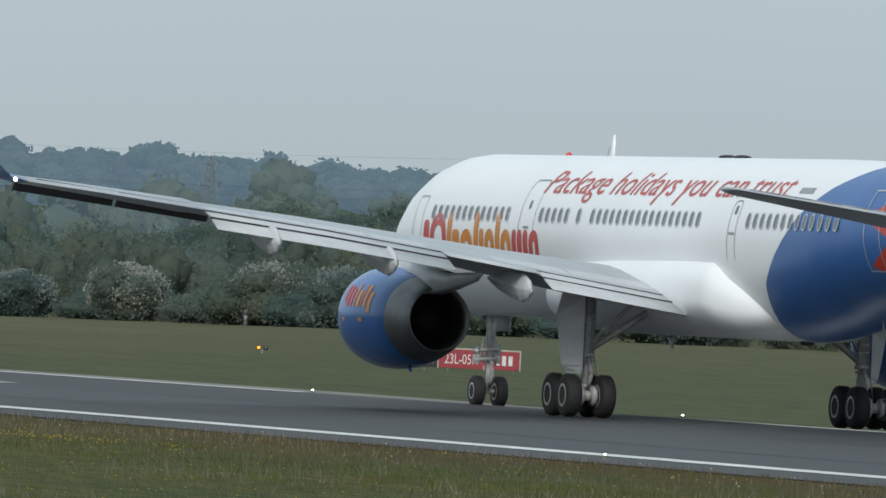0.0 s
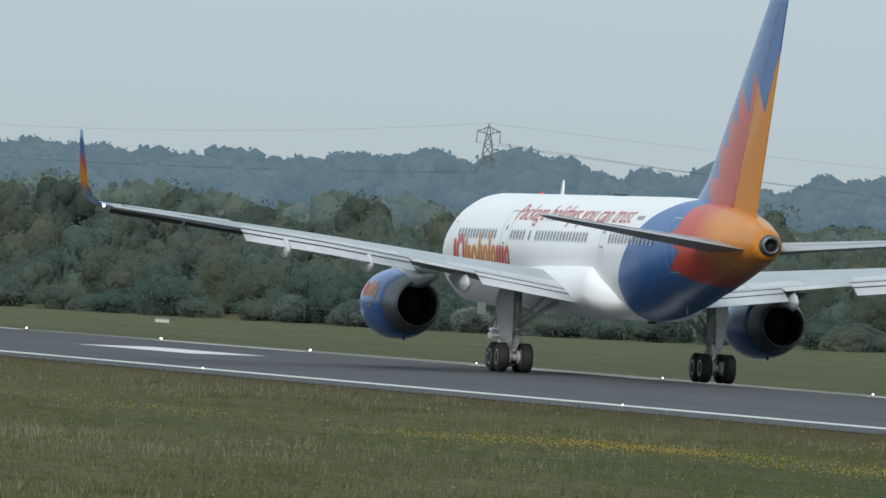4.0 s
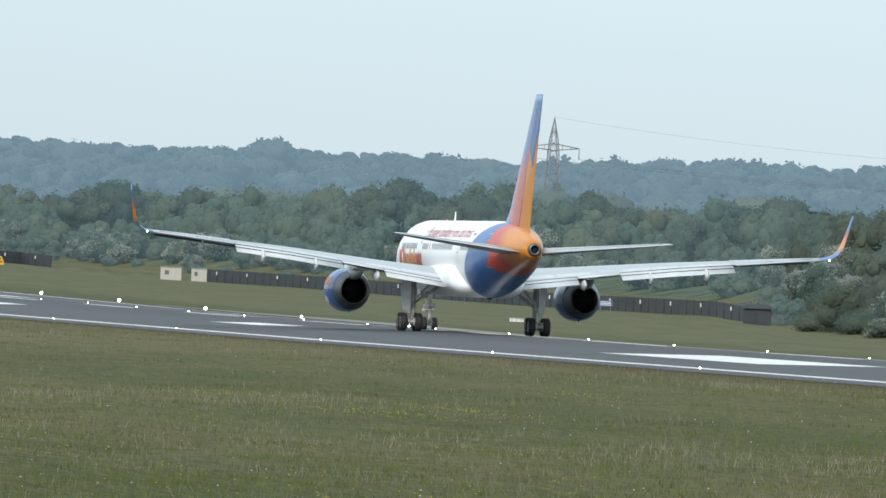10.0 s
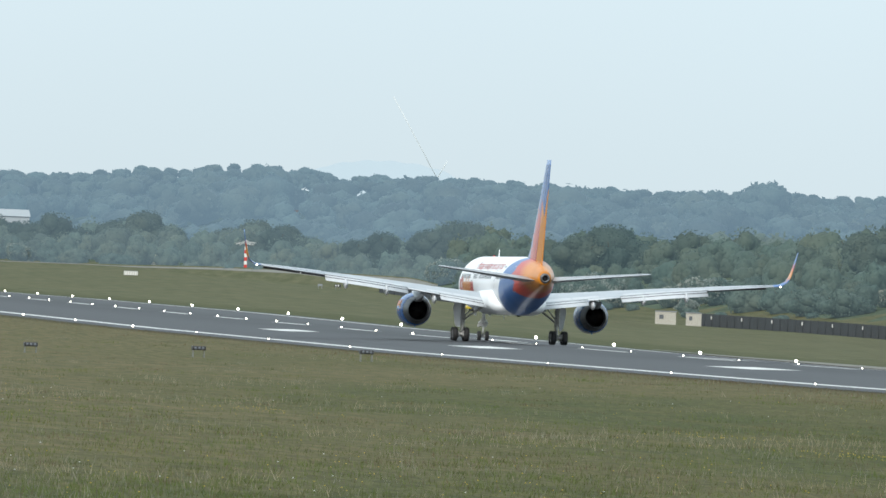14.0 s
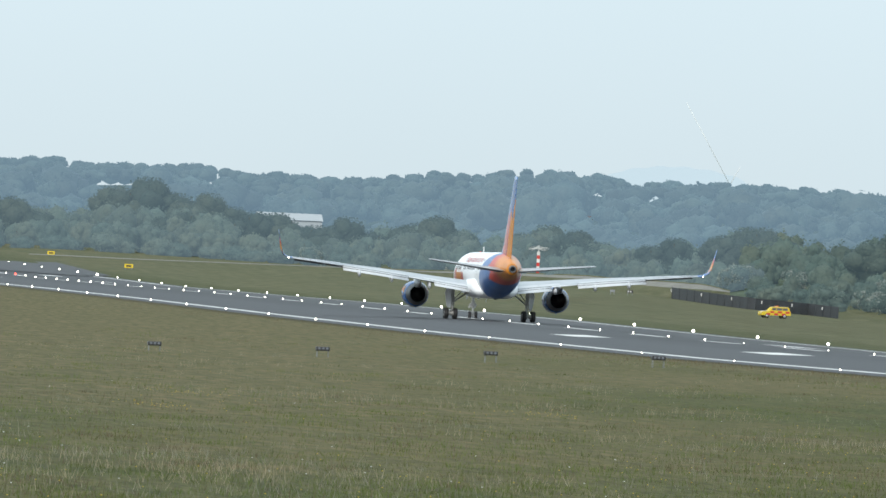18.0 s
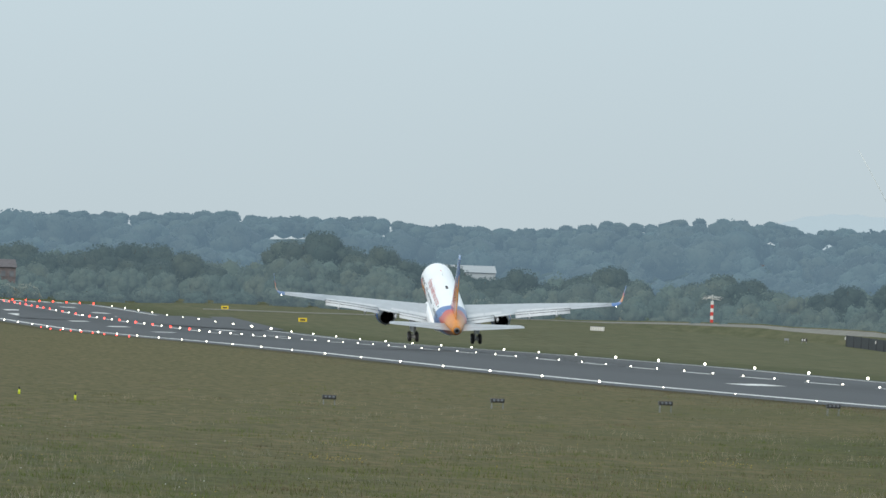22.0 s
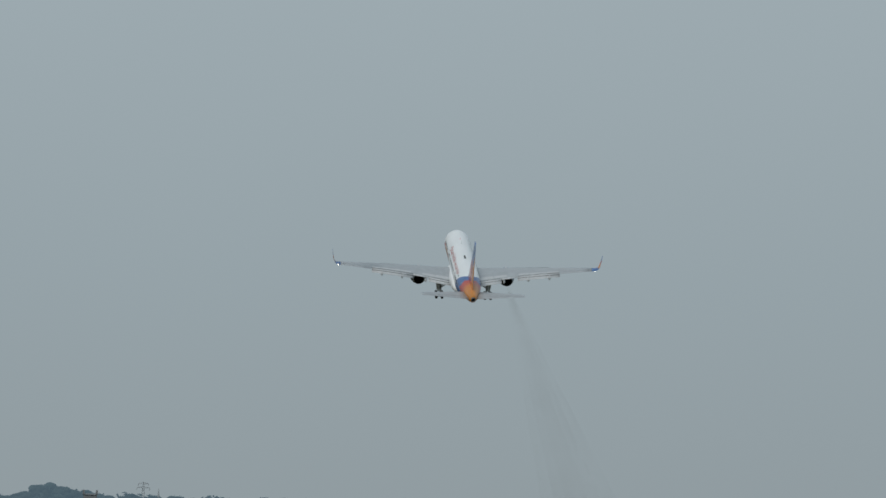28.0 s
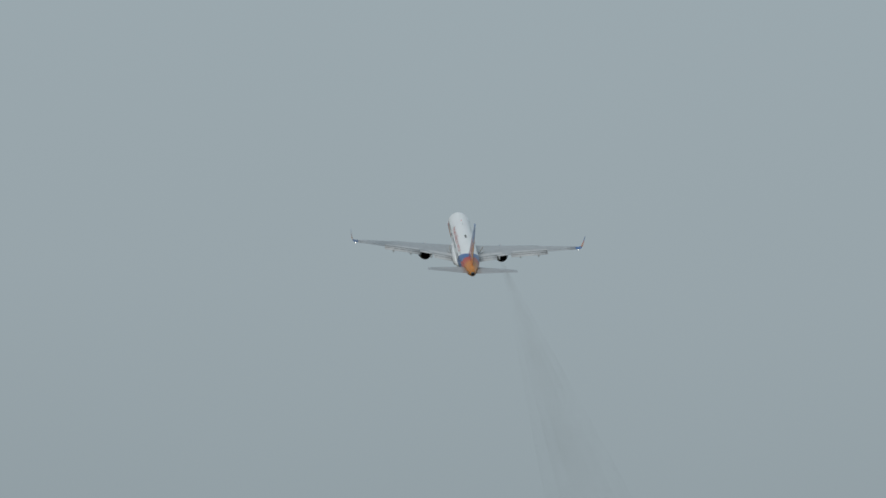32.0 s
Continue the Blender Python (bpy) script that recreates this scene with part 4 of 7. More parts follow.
    LEAD = [5.9 - 0.516 * (x - 1.9) for x in XS]
    TRAIL = [-1.7, -1.7, -1.75, -1.95, -2.55, -3.2, -3.95, -4.38, -4.7]
    ZT = [2.84, 2.98, 3.40, 3.80, 4.18, 4.52, 4.50, 4.78, 4.97]
    THK = [0.125, 0.125, 0.115, 0.11, 0.105, 0.10, 0.10, 0.10, 0.10]

    def at(x, tab):
        return float(np.interp(x, XS, tab))

    for s in (-1, 1):
        bm = bmesh.new()
        loft(bm, [wing_ring(s * x, a, b, z, t) for x, a, b, z, t in zip(XS, LEAD, TRAIL, ZT, THK)])
        wing = part("wing", bm, M_WING, jet, "long pale grey swept wing with flaps lowered")
        bending.append((wing, s))
        # blended winglet
        bm = bmesh.new()
        rings = []
        for x, z, lead, trail, th, lean in ((19.0, 4.97, LEAD[-1], -4.7, .10, 0), (19.5, 5.05, -3.35, -5.05, .09, 25), (19.9, 5.32, -3.8, -5.35, .085, 52), (20.12, 5.75, -4.25, -5.6, .08, 72), (20.3, 6.5, -4.9, -5.85, .07, 79), (20.45, 7.2, -5.4, -6.02, .06, 80), (20.52, 7.56, -5.75, -6.12, .05, 80)):
            c, cs, sn = lead - trail, math.cos(radians(lean)), math.sin(radians(lean))
            rings.append([(s * (x - u * sn), lead - b, z + (c - b) * 0.035 * cs + u * cs) for b, u in airfoil(c, th)])
        loft(bm, rings)
        part("winglet", bm, M_WINGLET, wing, "blue and orange blended winglet")
        bm = bmesh.new()
        bmesh.ops.create_uvsphere(bm, u_segments=12, v_segments=8, radius=0.048)
        for v in bm.verts:
            v.co += Vector((s * 19.42, -5.08, 5.0))
        part("tail_light", bm, M_LAMP, wing, "lit white wingtip light")
        # flaps: a vane and a trailing piece on the inner and outer wing
        for x0, x1 in ((2.05, 5.5), (7.95, 14.2)):
            for nm, f0, f1, d0, d1, th in (("flap_vane", 0.02, 0.46, -0.06, -0.15, 0.10), ("flap", 0.50, 1.0, -0.20, -0.44, 0.085)):
                bm = bmesh.new()
                rings = []
                for x in (x0, (x0 + x1) / 2, x1):
                    full = 1.42 if x < 8 else 1.3 - 0.03 * (x - 8)
                    if x < 8 and x0 > 7:
                        full = 1.3
                    t0, zt = at(x, TRAIL), at(x, ZT)
                    ya, yb, za, zb = t0 - full * f0 + 0.1, t0 - full * f1, zt + d0 + 0.02, zt + d1
                    c = ya - yb
                    rings.append([(s * x, ya - b, za + (zb - za) * b / c + u) for b, u in airfoil(c, th, 6)])
                loft(bm, rings)
                part(nm, bm, M_FLAP, wing, "extended flap segment")
            # near-black rods paint the shade in the slots between flap pieces
            for back, drop, r in ((0.0, 0.04, 0.05), (0.47, 0.19, 0.045)):
                bm = bmesh.new()
                rings = []
                for x in np.linspace(x0, x1, 7):
                    w = (1.42 if x < 7 else 1.3 - 0.03 * (x - 8)) * back + 0.03
                    rings.append([(s * x, at(x, TRAIL) - w + math.cos(a) * r, at(x, ZT) - drop + math.sin(a) * r) for a in (math.pi * k / 3 for k in range(6))])
                loft(bm, rings)
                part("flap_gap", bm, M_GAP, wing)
        # drooped leading edge slats; near-black colour paints the shade on their backs
        for xa, xb in ((2.4, 5.4), (7.6, 10.2), (10.3, 12.9), (13.0, 15.7), (15.8, 18.7)):
            bm = bmesh.new()
            rings = []
            for x in (xa, (xa + xb) / 2, xb):
                c = at(x, LEAD) - at(x, TRAIL)
                yl, zl = at(x, LEAD), at(x, ZT) + c * 0.035
                d = 0.17 if x > 12.95 else 0.02
                rings.append([(s * x, yl + 0.02, zl + 0.02), (s * x, yl + 0.30, zl - 0.05), (s * x, yl + 0.50, zl - d * 0.6), (s * x, yl + 0.52, zl - d - 0.08), (s * x, yl + 0.44, zl - d - 0.08), (s * x, yl + 0.30, zl - d * 0.45)])
            loft(bm, rings)
            part("slat", bm, M_SLAT, wing, "drooped leading edge slat, shade painted dark", smooth=False)
        # gate behind the engine, ailerons, spoilers
        bm = bmesh.new()
        rings = []
        for x in (5.55, 7.9):
            t0, zt = at(x, TRAIL), at(x, ZT)
            rings.append([(s * x, t0 + 0.1 - b, zt - 0.01 - 0.12 * b + u) for b, u in airfoil(0.75, 0.08, 6)])
        loft(bm, rings)
        part("inboard_aileron", bm, M_FLAP, wing)
        for xa, xb in ((2.3, 4.4), (4.5, 6.4), (8.2, 9.7), (9.8, 11.3), (11.4, 12.8), (12.9, 14.1)):
            bm = bmesh.new()
            c4 = []
            for x, f in ((xa, 0.05), (xb, 0.05), (xb, 0.19), (xa, 0.19)):
                a, b = at(x, LEAD), at(x, TRAIL)
                c = a - b
                xx = 1 - f
                hh = 5 * at(x, THK) * (0.2969 * math.sqrt(xx) - 0.126 * xx - 0.3516 * xx * xx + 0.2843 * xx ** 3 - 0.1015 * xx ** 4) * c * 1.1
                c4.append(Vector((s * x, b + c * f, at(x, ZT) + c * f * 0.035 + hh + 0.012)))
            lo = [v - Vector((0, 0, 0.03)) for v in c4]
            loft(bm, [lo, c4])
            part("spoiler", bm, M_FLAP, wing, smooth=False)
        bm = bmesh.new()
        for x, q in ((14.5, 16.5), (16.5, 18.6)):
            for yy in (0.75,):
                tube(bm, (s * x, at(x, TRAIL) + yy, at(x, ZT) + 0.11), (s * q, at(q, TRAIL) + yy * 0.8, at(q, ZT) + 0.10), 0.012, seg=5)
        part("aileron_seam", bm, M_GAP, wing)
        # flap track fairings
        for x, ln, ya in ((5.9, 3.4, 0.6), (9.55, 3.0, -0.6), (12.65, 2.6, -1.6)):
            zc = at(x, ZT) - 0.42
            bm = bmesh.new()
            prof = [(0, .02), (.12, .10), (.3, .19), (.55, .26), (.82, .29), (.93, .20), (1.0, .04)]
            rings = []
            for f, r in prof:
                y = ya - ln * f
                rings.append([(s * x + math.cos(a) * r * 0.62, y, zc + 0.14 - 0.26 * f + math.copysign(abs(math.sin(a)) ** 1.6, math.sin(a)) * r * 1.2) for a in (2 * math.pi * i / 16 for i in range(16))])
            loft(bm, rings)
            part("flap_track_fairing", bm, M_FLAP, wing, "pale grey pointed flap track fairing", smooth=False)
        # engine
        cx, cz = s * 6.62, 2.18
        bm = bmesh.new()
        loft(bm, lathe_y([(5.9, 0.98), (6.5, 1.02), (6.62, 1.09), (6.5, 1.15), (6.2, 1.20), (5.7, 1.245), (5.1, 1.25), (4.4, 1.22), (3.7, 1.13), (3.2, 1.045), (3.18, 1.03)], cx, cz, 48), caps=False)
        cowl = part("engine_cowl", bm, M_BLUE, jet, "blue engine cowl")
        bending.append((cowl, s))
        bm = bmesh.new()
        loft(bm, lathe_y([(3.18, 1.035), (2.8, 0.965), (2.3, 0.85), (2.0, 0.775), (1.96, 0.745), (2.6, 0.74), (3.4, 0.80), (4.4, 0.88)], cx, cz, 48), caps=False)
        part("nozzle", bm, M_STEEL, cowl, "bare metal exhaust nozzle")
        bm = bmesh.new()
        loft(bm, lathe_y([(4.0, 0.86), (3.7, 0.55), (3.2, 0.40), (2.9, 0.22), (2.75, 0.02)], cx, cz, 32), caps=False)
        part("exhaust_plug", bm, M_DUCT, cowl)
        bm = bmesh.new()
        loft(bm, lathe_y([(5.95, 0.98), (5.5, 0.96), (5.4, 0.3), (5.7, 0.05)], cx, cz, 32), caps=False)
        part("fan", bm, M_DUCT, cowl)
        bm = bmesh.new()
        rings = []
        for y, w, z0, z1 in ((6.6, .06, 3.35, 3.44), (5.4, .20, 3.2, 3.62), (4.0, .26, 3.05, 3.62), (2.6, .24, 2.78, 3.4), (1.2, .20, 2.92, 3.3), (-0.6, .10, 3.15, 3.35), (-1.2, .02, 3.3, 3.36)):
            rings.append([(cx - w, y, z0), (cx + w, y, z0), (cx + w * .9, y, z1), (cx - w * .9, y, z1)])
        loft(bm, rings)
        part("pylon", bm, M_FLAP, cowl, "grey pylon joining the engine to the wing")
        # plain livery shapes on the cowl
        for k, (a0, a1, y0, y1, mm) in enumerate(((8, 17, 6.6, 6.45, M_REDTXT), (5, 17, 6.36, 6.2, M_REDTXT), (5, 15, 6.12, 5.95, M_REDTXT), (5, 18, 5.85, 5.76, M_ORTXT), (5, 14, 5.67, 5.5, M_ORTXT), (5, 18, 5.42, 5.36, M_ORTXT), (5, 18, 5.28, 5.12, M_ORTXT), (2, 14, 5.05, 4.88, M_ORTXT), (-3, -1, 6.5, 5.2, M_ORTXT))):
            bm = bmesh.new()
            r4 = []
            for y in (5.95 + (y0 - 6.6) * 1.15, 5.95 + (y1 - 6.6) * 1.15):
                rr = float(np.interp(-y, [-6.2, -5.7, -5.1, -4.4, -3.7], [1.20, 1.245, 1.25, 1.22, 1.13])) + 0.012
                r4.append([(cx + s * math.cos(radians(a + 8)) * rr, y, cz + math.sin(radians(a + 8)) * rr) for a in np.linspace(a0 * 2.1 - 8, a1 * 2.1 - 8, 5)])
            loft(bm, r4, closed=False, caps=False)
            part("livery_shape", bm, mm, cowl, smooth=False)
        bm = bmesh.new()
        tube(bm, (cx, 4.2, cz - 1.19), (cx, 4.05, cz - 1.27), 0.05, 0.03)
        part("drain_mast", bm, M_BLUE, cowl)
    return jet, bending


def wheel(bm_t, bm_h, x, y, z, r, w):
    prof = [(-w / 2, r * 0.56), (-w / 2 * 1.02, r * 0.80), (-w / 2 * 0.8, r * 0.95), (-w / 4, r), (w / 4, r), (w / 2 * 0.8, r * 0.95), (w / 2 * 1.02, r * 0.80), (w / 2, r * 0.56)]
    loft(bm_t, [[(x + a, b, c) for a, b, c in ring] for ring in lathe_x(prof, y, z, 32)])
    hub = [(-w / 2 * 0.9, r * 0.25), (-w / 2 * 1.04, r * 0.5), (-w / 2 * 0.98, r * 0.57), (w / 2 * 0.98, r * 0.57), (w / 2 * 1.04, r * 0.5), (w / 2 * 0.9, r * 0.25)]
    loft(bm_h, [[(x + a, b, c) for a, b, c in ring] for ring in lathe_x(hub, y, z, 24)])


def build_gear(jet):
    """Main legs that fold inwards, and the nose leg; each hangs from its hinge."""
    legs = []
    for s in (-1, 1):
        hx, hz = s * 3.5, 3.0
        bm = bmesh.new()
        tube(bm, (0, 0, 0.1), (0, 0, -1.55), 0.155, 0.145, 18)
        tube(bm, (0, 0, -1.5), (0, 0, -2.45), 0.105, 0.105, 16)
        tube(bm, (0, 0.22, -0.4), (0, 0.16, -2.2), 0.04, 0.04, 8)
        for zz, rr in ((-0.55, 0.18), (-0.95, 0.165), (-1.5, 0.185), (-2.25, 0.17)):
            tube(bm, (0, 0, zz - 0.05), (0, 0, zz + 0.05), rr, rr, 16)
        leg = part("main_landing_gear", bm, M_STRUT, jet, "grey landing gear leg with four tyres")
        leg.location = (hx, 0, hz)
        legs.append(leg)
        dx = s * 0.16
        bm = bmesh.new()
        tube(bm, (-s * 0.1, 0.05, -1.35), (-s * 1.75, -0.35, -0.15), 0.075, 0.09, 12)
        tube(bm, (-s * 0.1, -0.05, -1.15), (-s * 1.1, -0.75, 0.0), 0.05, 0.05, 10)
        part("side_brace", bm, M_STRUT, leg)
        bm = bmesh.new()
        tube(bm, (0, -0.18, -1.55), (0, -0.42, -1.95), 0.05, 0.05, 8)
        tube(bm, (0, -0.42, -1.95), (0, -0.15, -2.35), 0.05, 0.05, 8)
        part("torque_link", bm, M_STRUT, leg)
        for px, py, r in ((0.12, -0.12, 0.014), (-0.11, -0.14, 0.016), (0.02, -0.17, 0.012)):
            bm = bmesh.new()
            line = [(px, py, -0.2), (px * 1.1, py, -1.5), (px * 2.2, py - 0.05, -2.3)]
            loft(bm, [[(x + math.cos(k * 1.0472) * r, y + math.sin(k * 1.0472) * r, z) for k in range(6)] for x, y, z in line])
            part("brake_pipe", bm, M_LINE, leg, "thin grey brake pipe")
        for zz in (-0.7, -1.15, -1.62):
            bm = bmesh.new()
            tube(bm, (0, -0.01, zz - 0.03), (0, -0.01, zz + 0.03), 0.175, 0.175, 12)
            part("clamp", bm, M_STRUT, leg)
        bm = bmesh.new()
        rings = [[(s * 0.17, -0.20, z), (s * w, 0.30, z), (s * w, 0.335, z), (s * 0.17, -0.165, z)] for w, z in ((0.56, 0.15), (0.60, -0.1), (0.72, -0.55), (0.66, -0.95), (0.54, -1.75), (0.42, -1.95))]
        loft(bm, rings)
        part("gear_door", bm, M_FLAP, leg, "grey gear door panel beside the leg", smooth=False)
        bm = bmesh.new()
        tube(bm, (dx, 0.66, -2.47), (dx, -0.66, -2.47), 0.12, 0.12, 12)
        tube(bm, (0, 0, -2.4), (dx, 0, -2.47), 0.14, 0.14, 12)
        for yy in (0.57, -0.57):
            tube(bm, (dx - 0.5, yy, -2.47), (dx + 0.5, yy, -2.47), 0.075, 0.075, 10)
            for w in (-0.16, 0.16):
                tube(bm, (dx + w - 0.05, yy, -2.47), (dx + w + 0.05, yy, -2.47), 0.24, 0.24, 16)
        bogie = part("bogie", bm, M_STRUT, leg, "bogie beam with brake packs")
        for yy in (0.57, -0.57):
            for xx in (-0.43, 0.43):
                bt, bh = bmesh.new(), bmesh.new()
                wheel(bt, bh, dx + xx, yy, -2.475, 0.515, 0.37)
                part("tyre", bt, M_TYRE, leg)
                part("wheel_hub", bh, M_HUB, leg)
    bm = bmesh.new()
    tube(bm, (0, 0, 0.3), (0, 0, -1.2), 0.13, 0.11, 14)
    tube(bm, (0, 0, -1.2), (0, 0, -1.95), 0.075, 0.075, 12)
    tube(bm, (0, 0, -0.5), (0, 1.1, 0.3), 0.06, 0.06, 10)
    tube(bm, (0, -0.1, -1.15), (0, -0.34, -1.5), 0.04, 0.04, 8)
    tube(bm, (0, -0.34, -1.5), (0, -0.08, -1.85), 0.04, 0.04, 8)
    for x0, x1, yy, zz, r in ((-0.44, 0.16, -0.12, -1.16, 0.055), (-0.40, 0.30, 0.10, -1.08, 0.045), (-0.30, 0.22, -0.10, -0.92, 0.04), (-0.20, 0.28, 0.12, -0.80, 0.04)):
        tube(bm, (x0, yy, zz), (x1, yy, zz + 0.03), r, r, 10)
    for x0, z0, z1 in ((-0.30, -1.2, -0.62), (0.24, -1.1, -0.7), (-0.16, -1.3, -0.3), (0.14, -1.3, -0.4)):
        tube(bm, (x0, -0.08, z0), (x0 * 0.6, -0.04, z1), 0.028, 0.028, 7)
    box(bm, -0.46, -0.30, -0.16, -0.02, -1.26, -1.06, bevel=0.02)
    box(bm, 0.10, 0.24, -0.16, -0.02, -1.24, -1.04, bevel=0.02)
    tube(bm, (-0.34, 0, -1.955), (0.34, 0, -1.955), 0.06, 0.06, 10)
    nose = part("nose_landing_gear", bm, M_STRUT, jet, "slim grey nose gear leg with twin tyres")
    nose.location = (0, 18.27, 2.35)
    for xx in (-0.30, 0.30):
        bt, bh = bmesh.new(), bmesh.new()
        wheel(bt, bh, xx, 0, -1.955, 0.395, 0.28)
        part("tyre", bt, M_TYRE, nose)
        part("wheel_hub", bh, M_HUB, nose)
    for xx in (-0.55, 0.55):
        bm = bmesh.new()
        box(bm, xx - 0.015, xx + 0.015, 0.1, 1.5, -0.42, 0.1, bevel=0.008)
        part("nose_gear_door", bm, M_STRUT, nose)
    for xx in (-0.25, 0.25):
        bm = bmesh.new()
        tube(bm, (xx, 0.12, -0.95), (xx, 0.24, -0.95), 0.10, 0.12, 12)
        part("taxi_lamp", bm, M_HUB, nose)
    return legs, nose


JET, BENDING = build_jet()
LEGS, NOSE = build_gear(JET)


# ------------------------------------------------------------------ exhaust smoke
def smoke_paint():
    """Thin soot in the air: mostly clear, patchy, fading with its length."""
    m = bpy.data.materials.new("thin_exhaust_smoke")
    m.use_nodes = True
    n, l = m.node_tree.nodes, m.node_tree.links
    n.clear()
    out, mx = n.new("ShaderNodeOutputMaterial"), n.new("ShaderNodeMixShader")
    d, tr = n.new("ShaderNodeBsdfDiffuse"), n.new("ShaderNodeBsdfTransparent")
    d.inputs[0].default_value = (0.095, 0.078, 0.060, 1)
    f = noisy(n, l, 0.12, 3.0, stretch=(1, 0.25, 1))
    k = ramp(n, l, f, [(0.38, (0.002, 0.002, 0.002)), (0.68, (0.020, 0.020, 0.020))])
    l.new(k, mx.inputs[0])
    l.new(tr.outputs[0], mx.inputs[1])
    l.new(d.outputs[0], mx.inputs[2])
    l.new(mx.outputs[0], out.inputs["Surface"])
    return m


def build_smoke():
    """A trail of smoke behind one engine: wisps wider and fainter with distance."""
    ob = group_of("exhaust_smoke", "thin grey-brown exhaust smoke trailing behind the engine", "smoke")
    mat = smoke_paint()
    rng = np.random.default_rng(3)
    cuts = [(0, 0.5), (-20, 0.9), (-45, 1.5), (-80, 2.4), (-120, 3.5), (-170, 4.8), (-230, 6.3), (-300, 8.0)]
    for shell, lift in ((0.92, 0.0), (0.58, 0.1), (0.28, 0.2)):
        for (y0, r0), (y1, r1) in zip(cuts, cuts[1:]):
            bm = bmesh.new()
            rings = []
            for i in range(5):
                f = i / 4
                y = y0 + (y1 - y0) * f
                r = (r0 + (r1 - r0) * f) * shell
                cx, cz = 0.0, lift
                rings.append([(cx + math.cos(a * math.pi / 8) * r, y, cz + math.sin(a * math.pi / 8) * r) for a in range(16)])
            loft(bm, rings, caps=False)
            w = part("wisp", bm, mat, ob)
            w.visible_shadow = False
    return ob


SMOKE = build_smoke()


# ------------------------------------------------------------------ trees and woods
RNG = np.random.default_rng(7)


def ico(level):
    bm = bmesh.new()
    bmesh.ops.create_icosphere(bm, subdivisions=level, radius=1.0)
    bm.verts.ensure_lookup_table()
    v = np.array([q.co[:] for q in bm.verts])
    f = np.array([[q.index for q in fc.verts] for fc in bm.faces])
    bm.free()
    return v, f


ICO0, ICO_LOW = ico(2), ico(1)


def crown(seed, wide, tall, base, count, size, lobes=13, fray=0.12, ball=ICO0, lumps=0.10, rough=0.07):
    """A crown of overlapping rounded boughs: inner bodies of twigs, and leaf sprays over them."""
    rng = np.random.default_rng(seed)
    half = tall / 2
    d = rng.normal(size=(lobes, 3))
    d[:, 2] = d[:, 2] * 0.8 + 0.15
    d /= np.linalg.norm(d, axis=1)[:, None]
    far = rng.uniform(0.45, 0.72, (lobes, 1))
    mid = d * far * (1.0 - 0.25 * np.clip(d[:, 2:], 0, 1))
    mid[0], mid[1] = (0, 0, 0), (rng.uniform(-0.2, 0.2), rng.uniform(-0.2, 0.2), -0.35)
    rad = rng.uniform(0.33, 0.48, lobes) * (1.12 - 0.2 * mid[:, 2])
    rad[0], rad[1] = 0.78, 0.74
    squash = np.array([wide, wide, half])
    # bodies
    vs, ts = [], []
    for m, r in zip(mid, rad):
        v = ball[0] * (1 + rough * rng.normal(size=(len(ball[0]), 1)))
        vs.append((m + v * r * (0.95 - 1.1 * lumps)) * squash + (0, 0, base + half))
        ts.append(ball[1] + len(ball[0]) * len(ts))
    body = (np.concatenate(vs), np.concatenate(ts))
    # sprays on the open side of the boughs
    n = count * 3
    k = rng.choice(lobes, n, p=rad ** 2 / (rad ** 2).sum())
    u = rng.normal(size=(n, 3))
    u[:, 2] = u[:, 2] * 0.9 + 0.25
    u /= np.linalg.norm(u, axis=1)[:, None]
    lump = 1 + lumps * np.sin(u @ rng.normal(size=(3, 3)) * 4.0 + k[:, None]).sum(1)
    c = mid[k] + u * (rad[k] * lump)[:, None]
    open_air = np.ones(n, bool)
    for j in range(lobes):
        open_air &= (np.linalg.norm(c - mid[j], axis=1) > rad[j] * 0.93) | (k == j)
    pick = np.nonzero(open_air)[0][:count]
    count = len(pick)
    c, u = c[pick], u[pick]
    c = (c + u * rng.uniform(-0.07, fray, (count, 1)) + rng.normal(size=(count, 3)) * 0.02) * squash + (0, 0, base + half)
    nrm = u * 0.7 + np.array([0, 0, 0.3]) + rng.normal(size=(count, 3)) * 0.8
    nrm /= np.linalg.norm(nrm, axis=1)[:, None]
    a = np.cross(nrm, rng.normal(size=(count, 3)))
    a /= np.linalg.norm(a, axis=1)[:, None]
    b = np.cross(nrm, a) * rng.uniform(0.5, 1.0, (count, 1))
    r = (size * rng.uniform(0.5, 1.5, count))[:, None]
    q = np.stack([c - a * r, c - b * r * 0.8, c + a * r, c + b * r], 1).reshape(-1, 3)
    i = np.arange(count) * 4
    return body, (q, np.concatenate([np.stack([i, i + 1, i + 2], 1), np.stack([i, i + 2, i + 3], 1)]))


def join(*pieces):
    vs, ts, n = [], [], 0
    for v, t in pieces:
        vs.append(v)
        ts.append(t + n)
        n += len(v)
    return np.concatenate(vs), np.concatenate(ts)


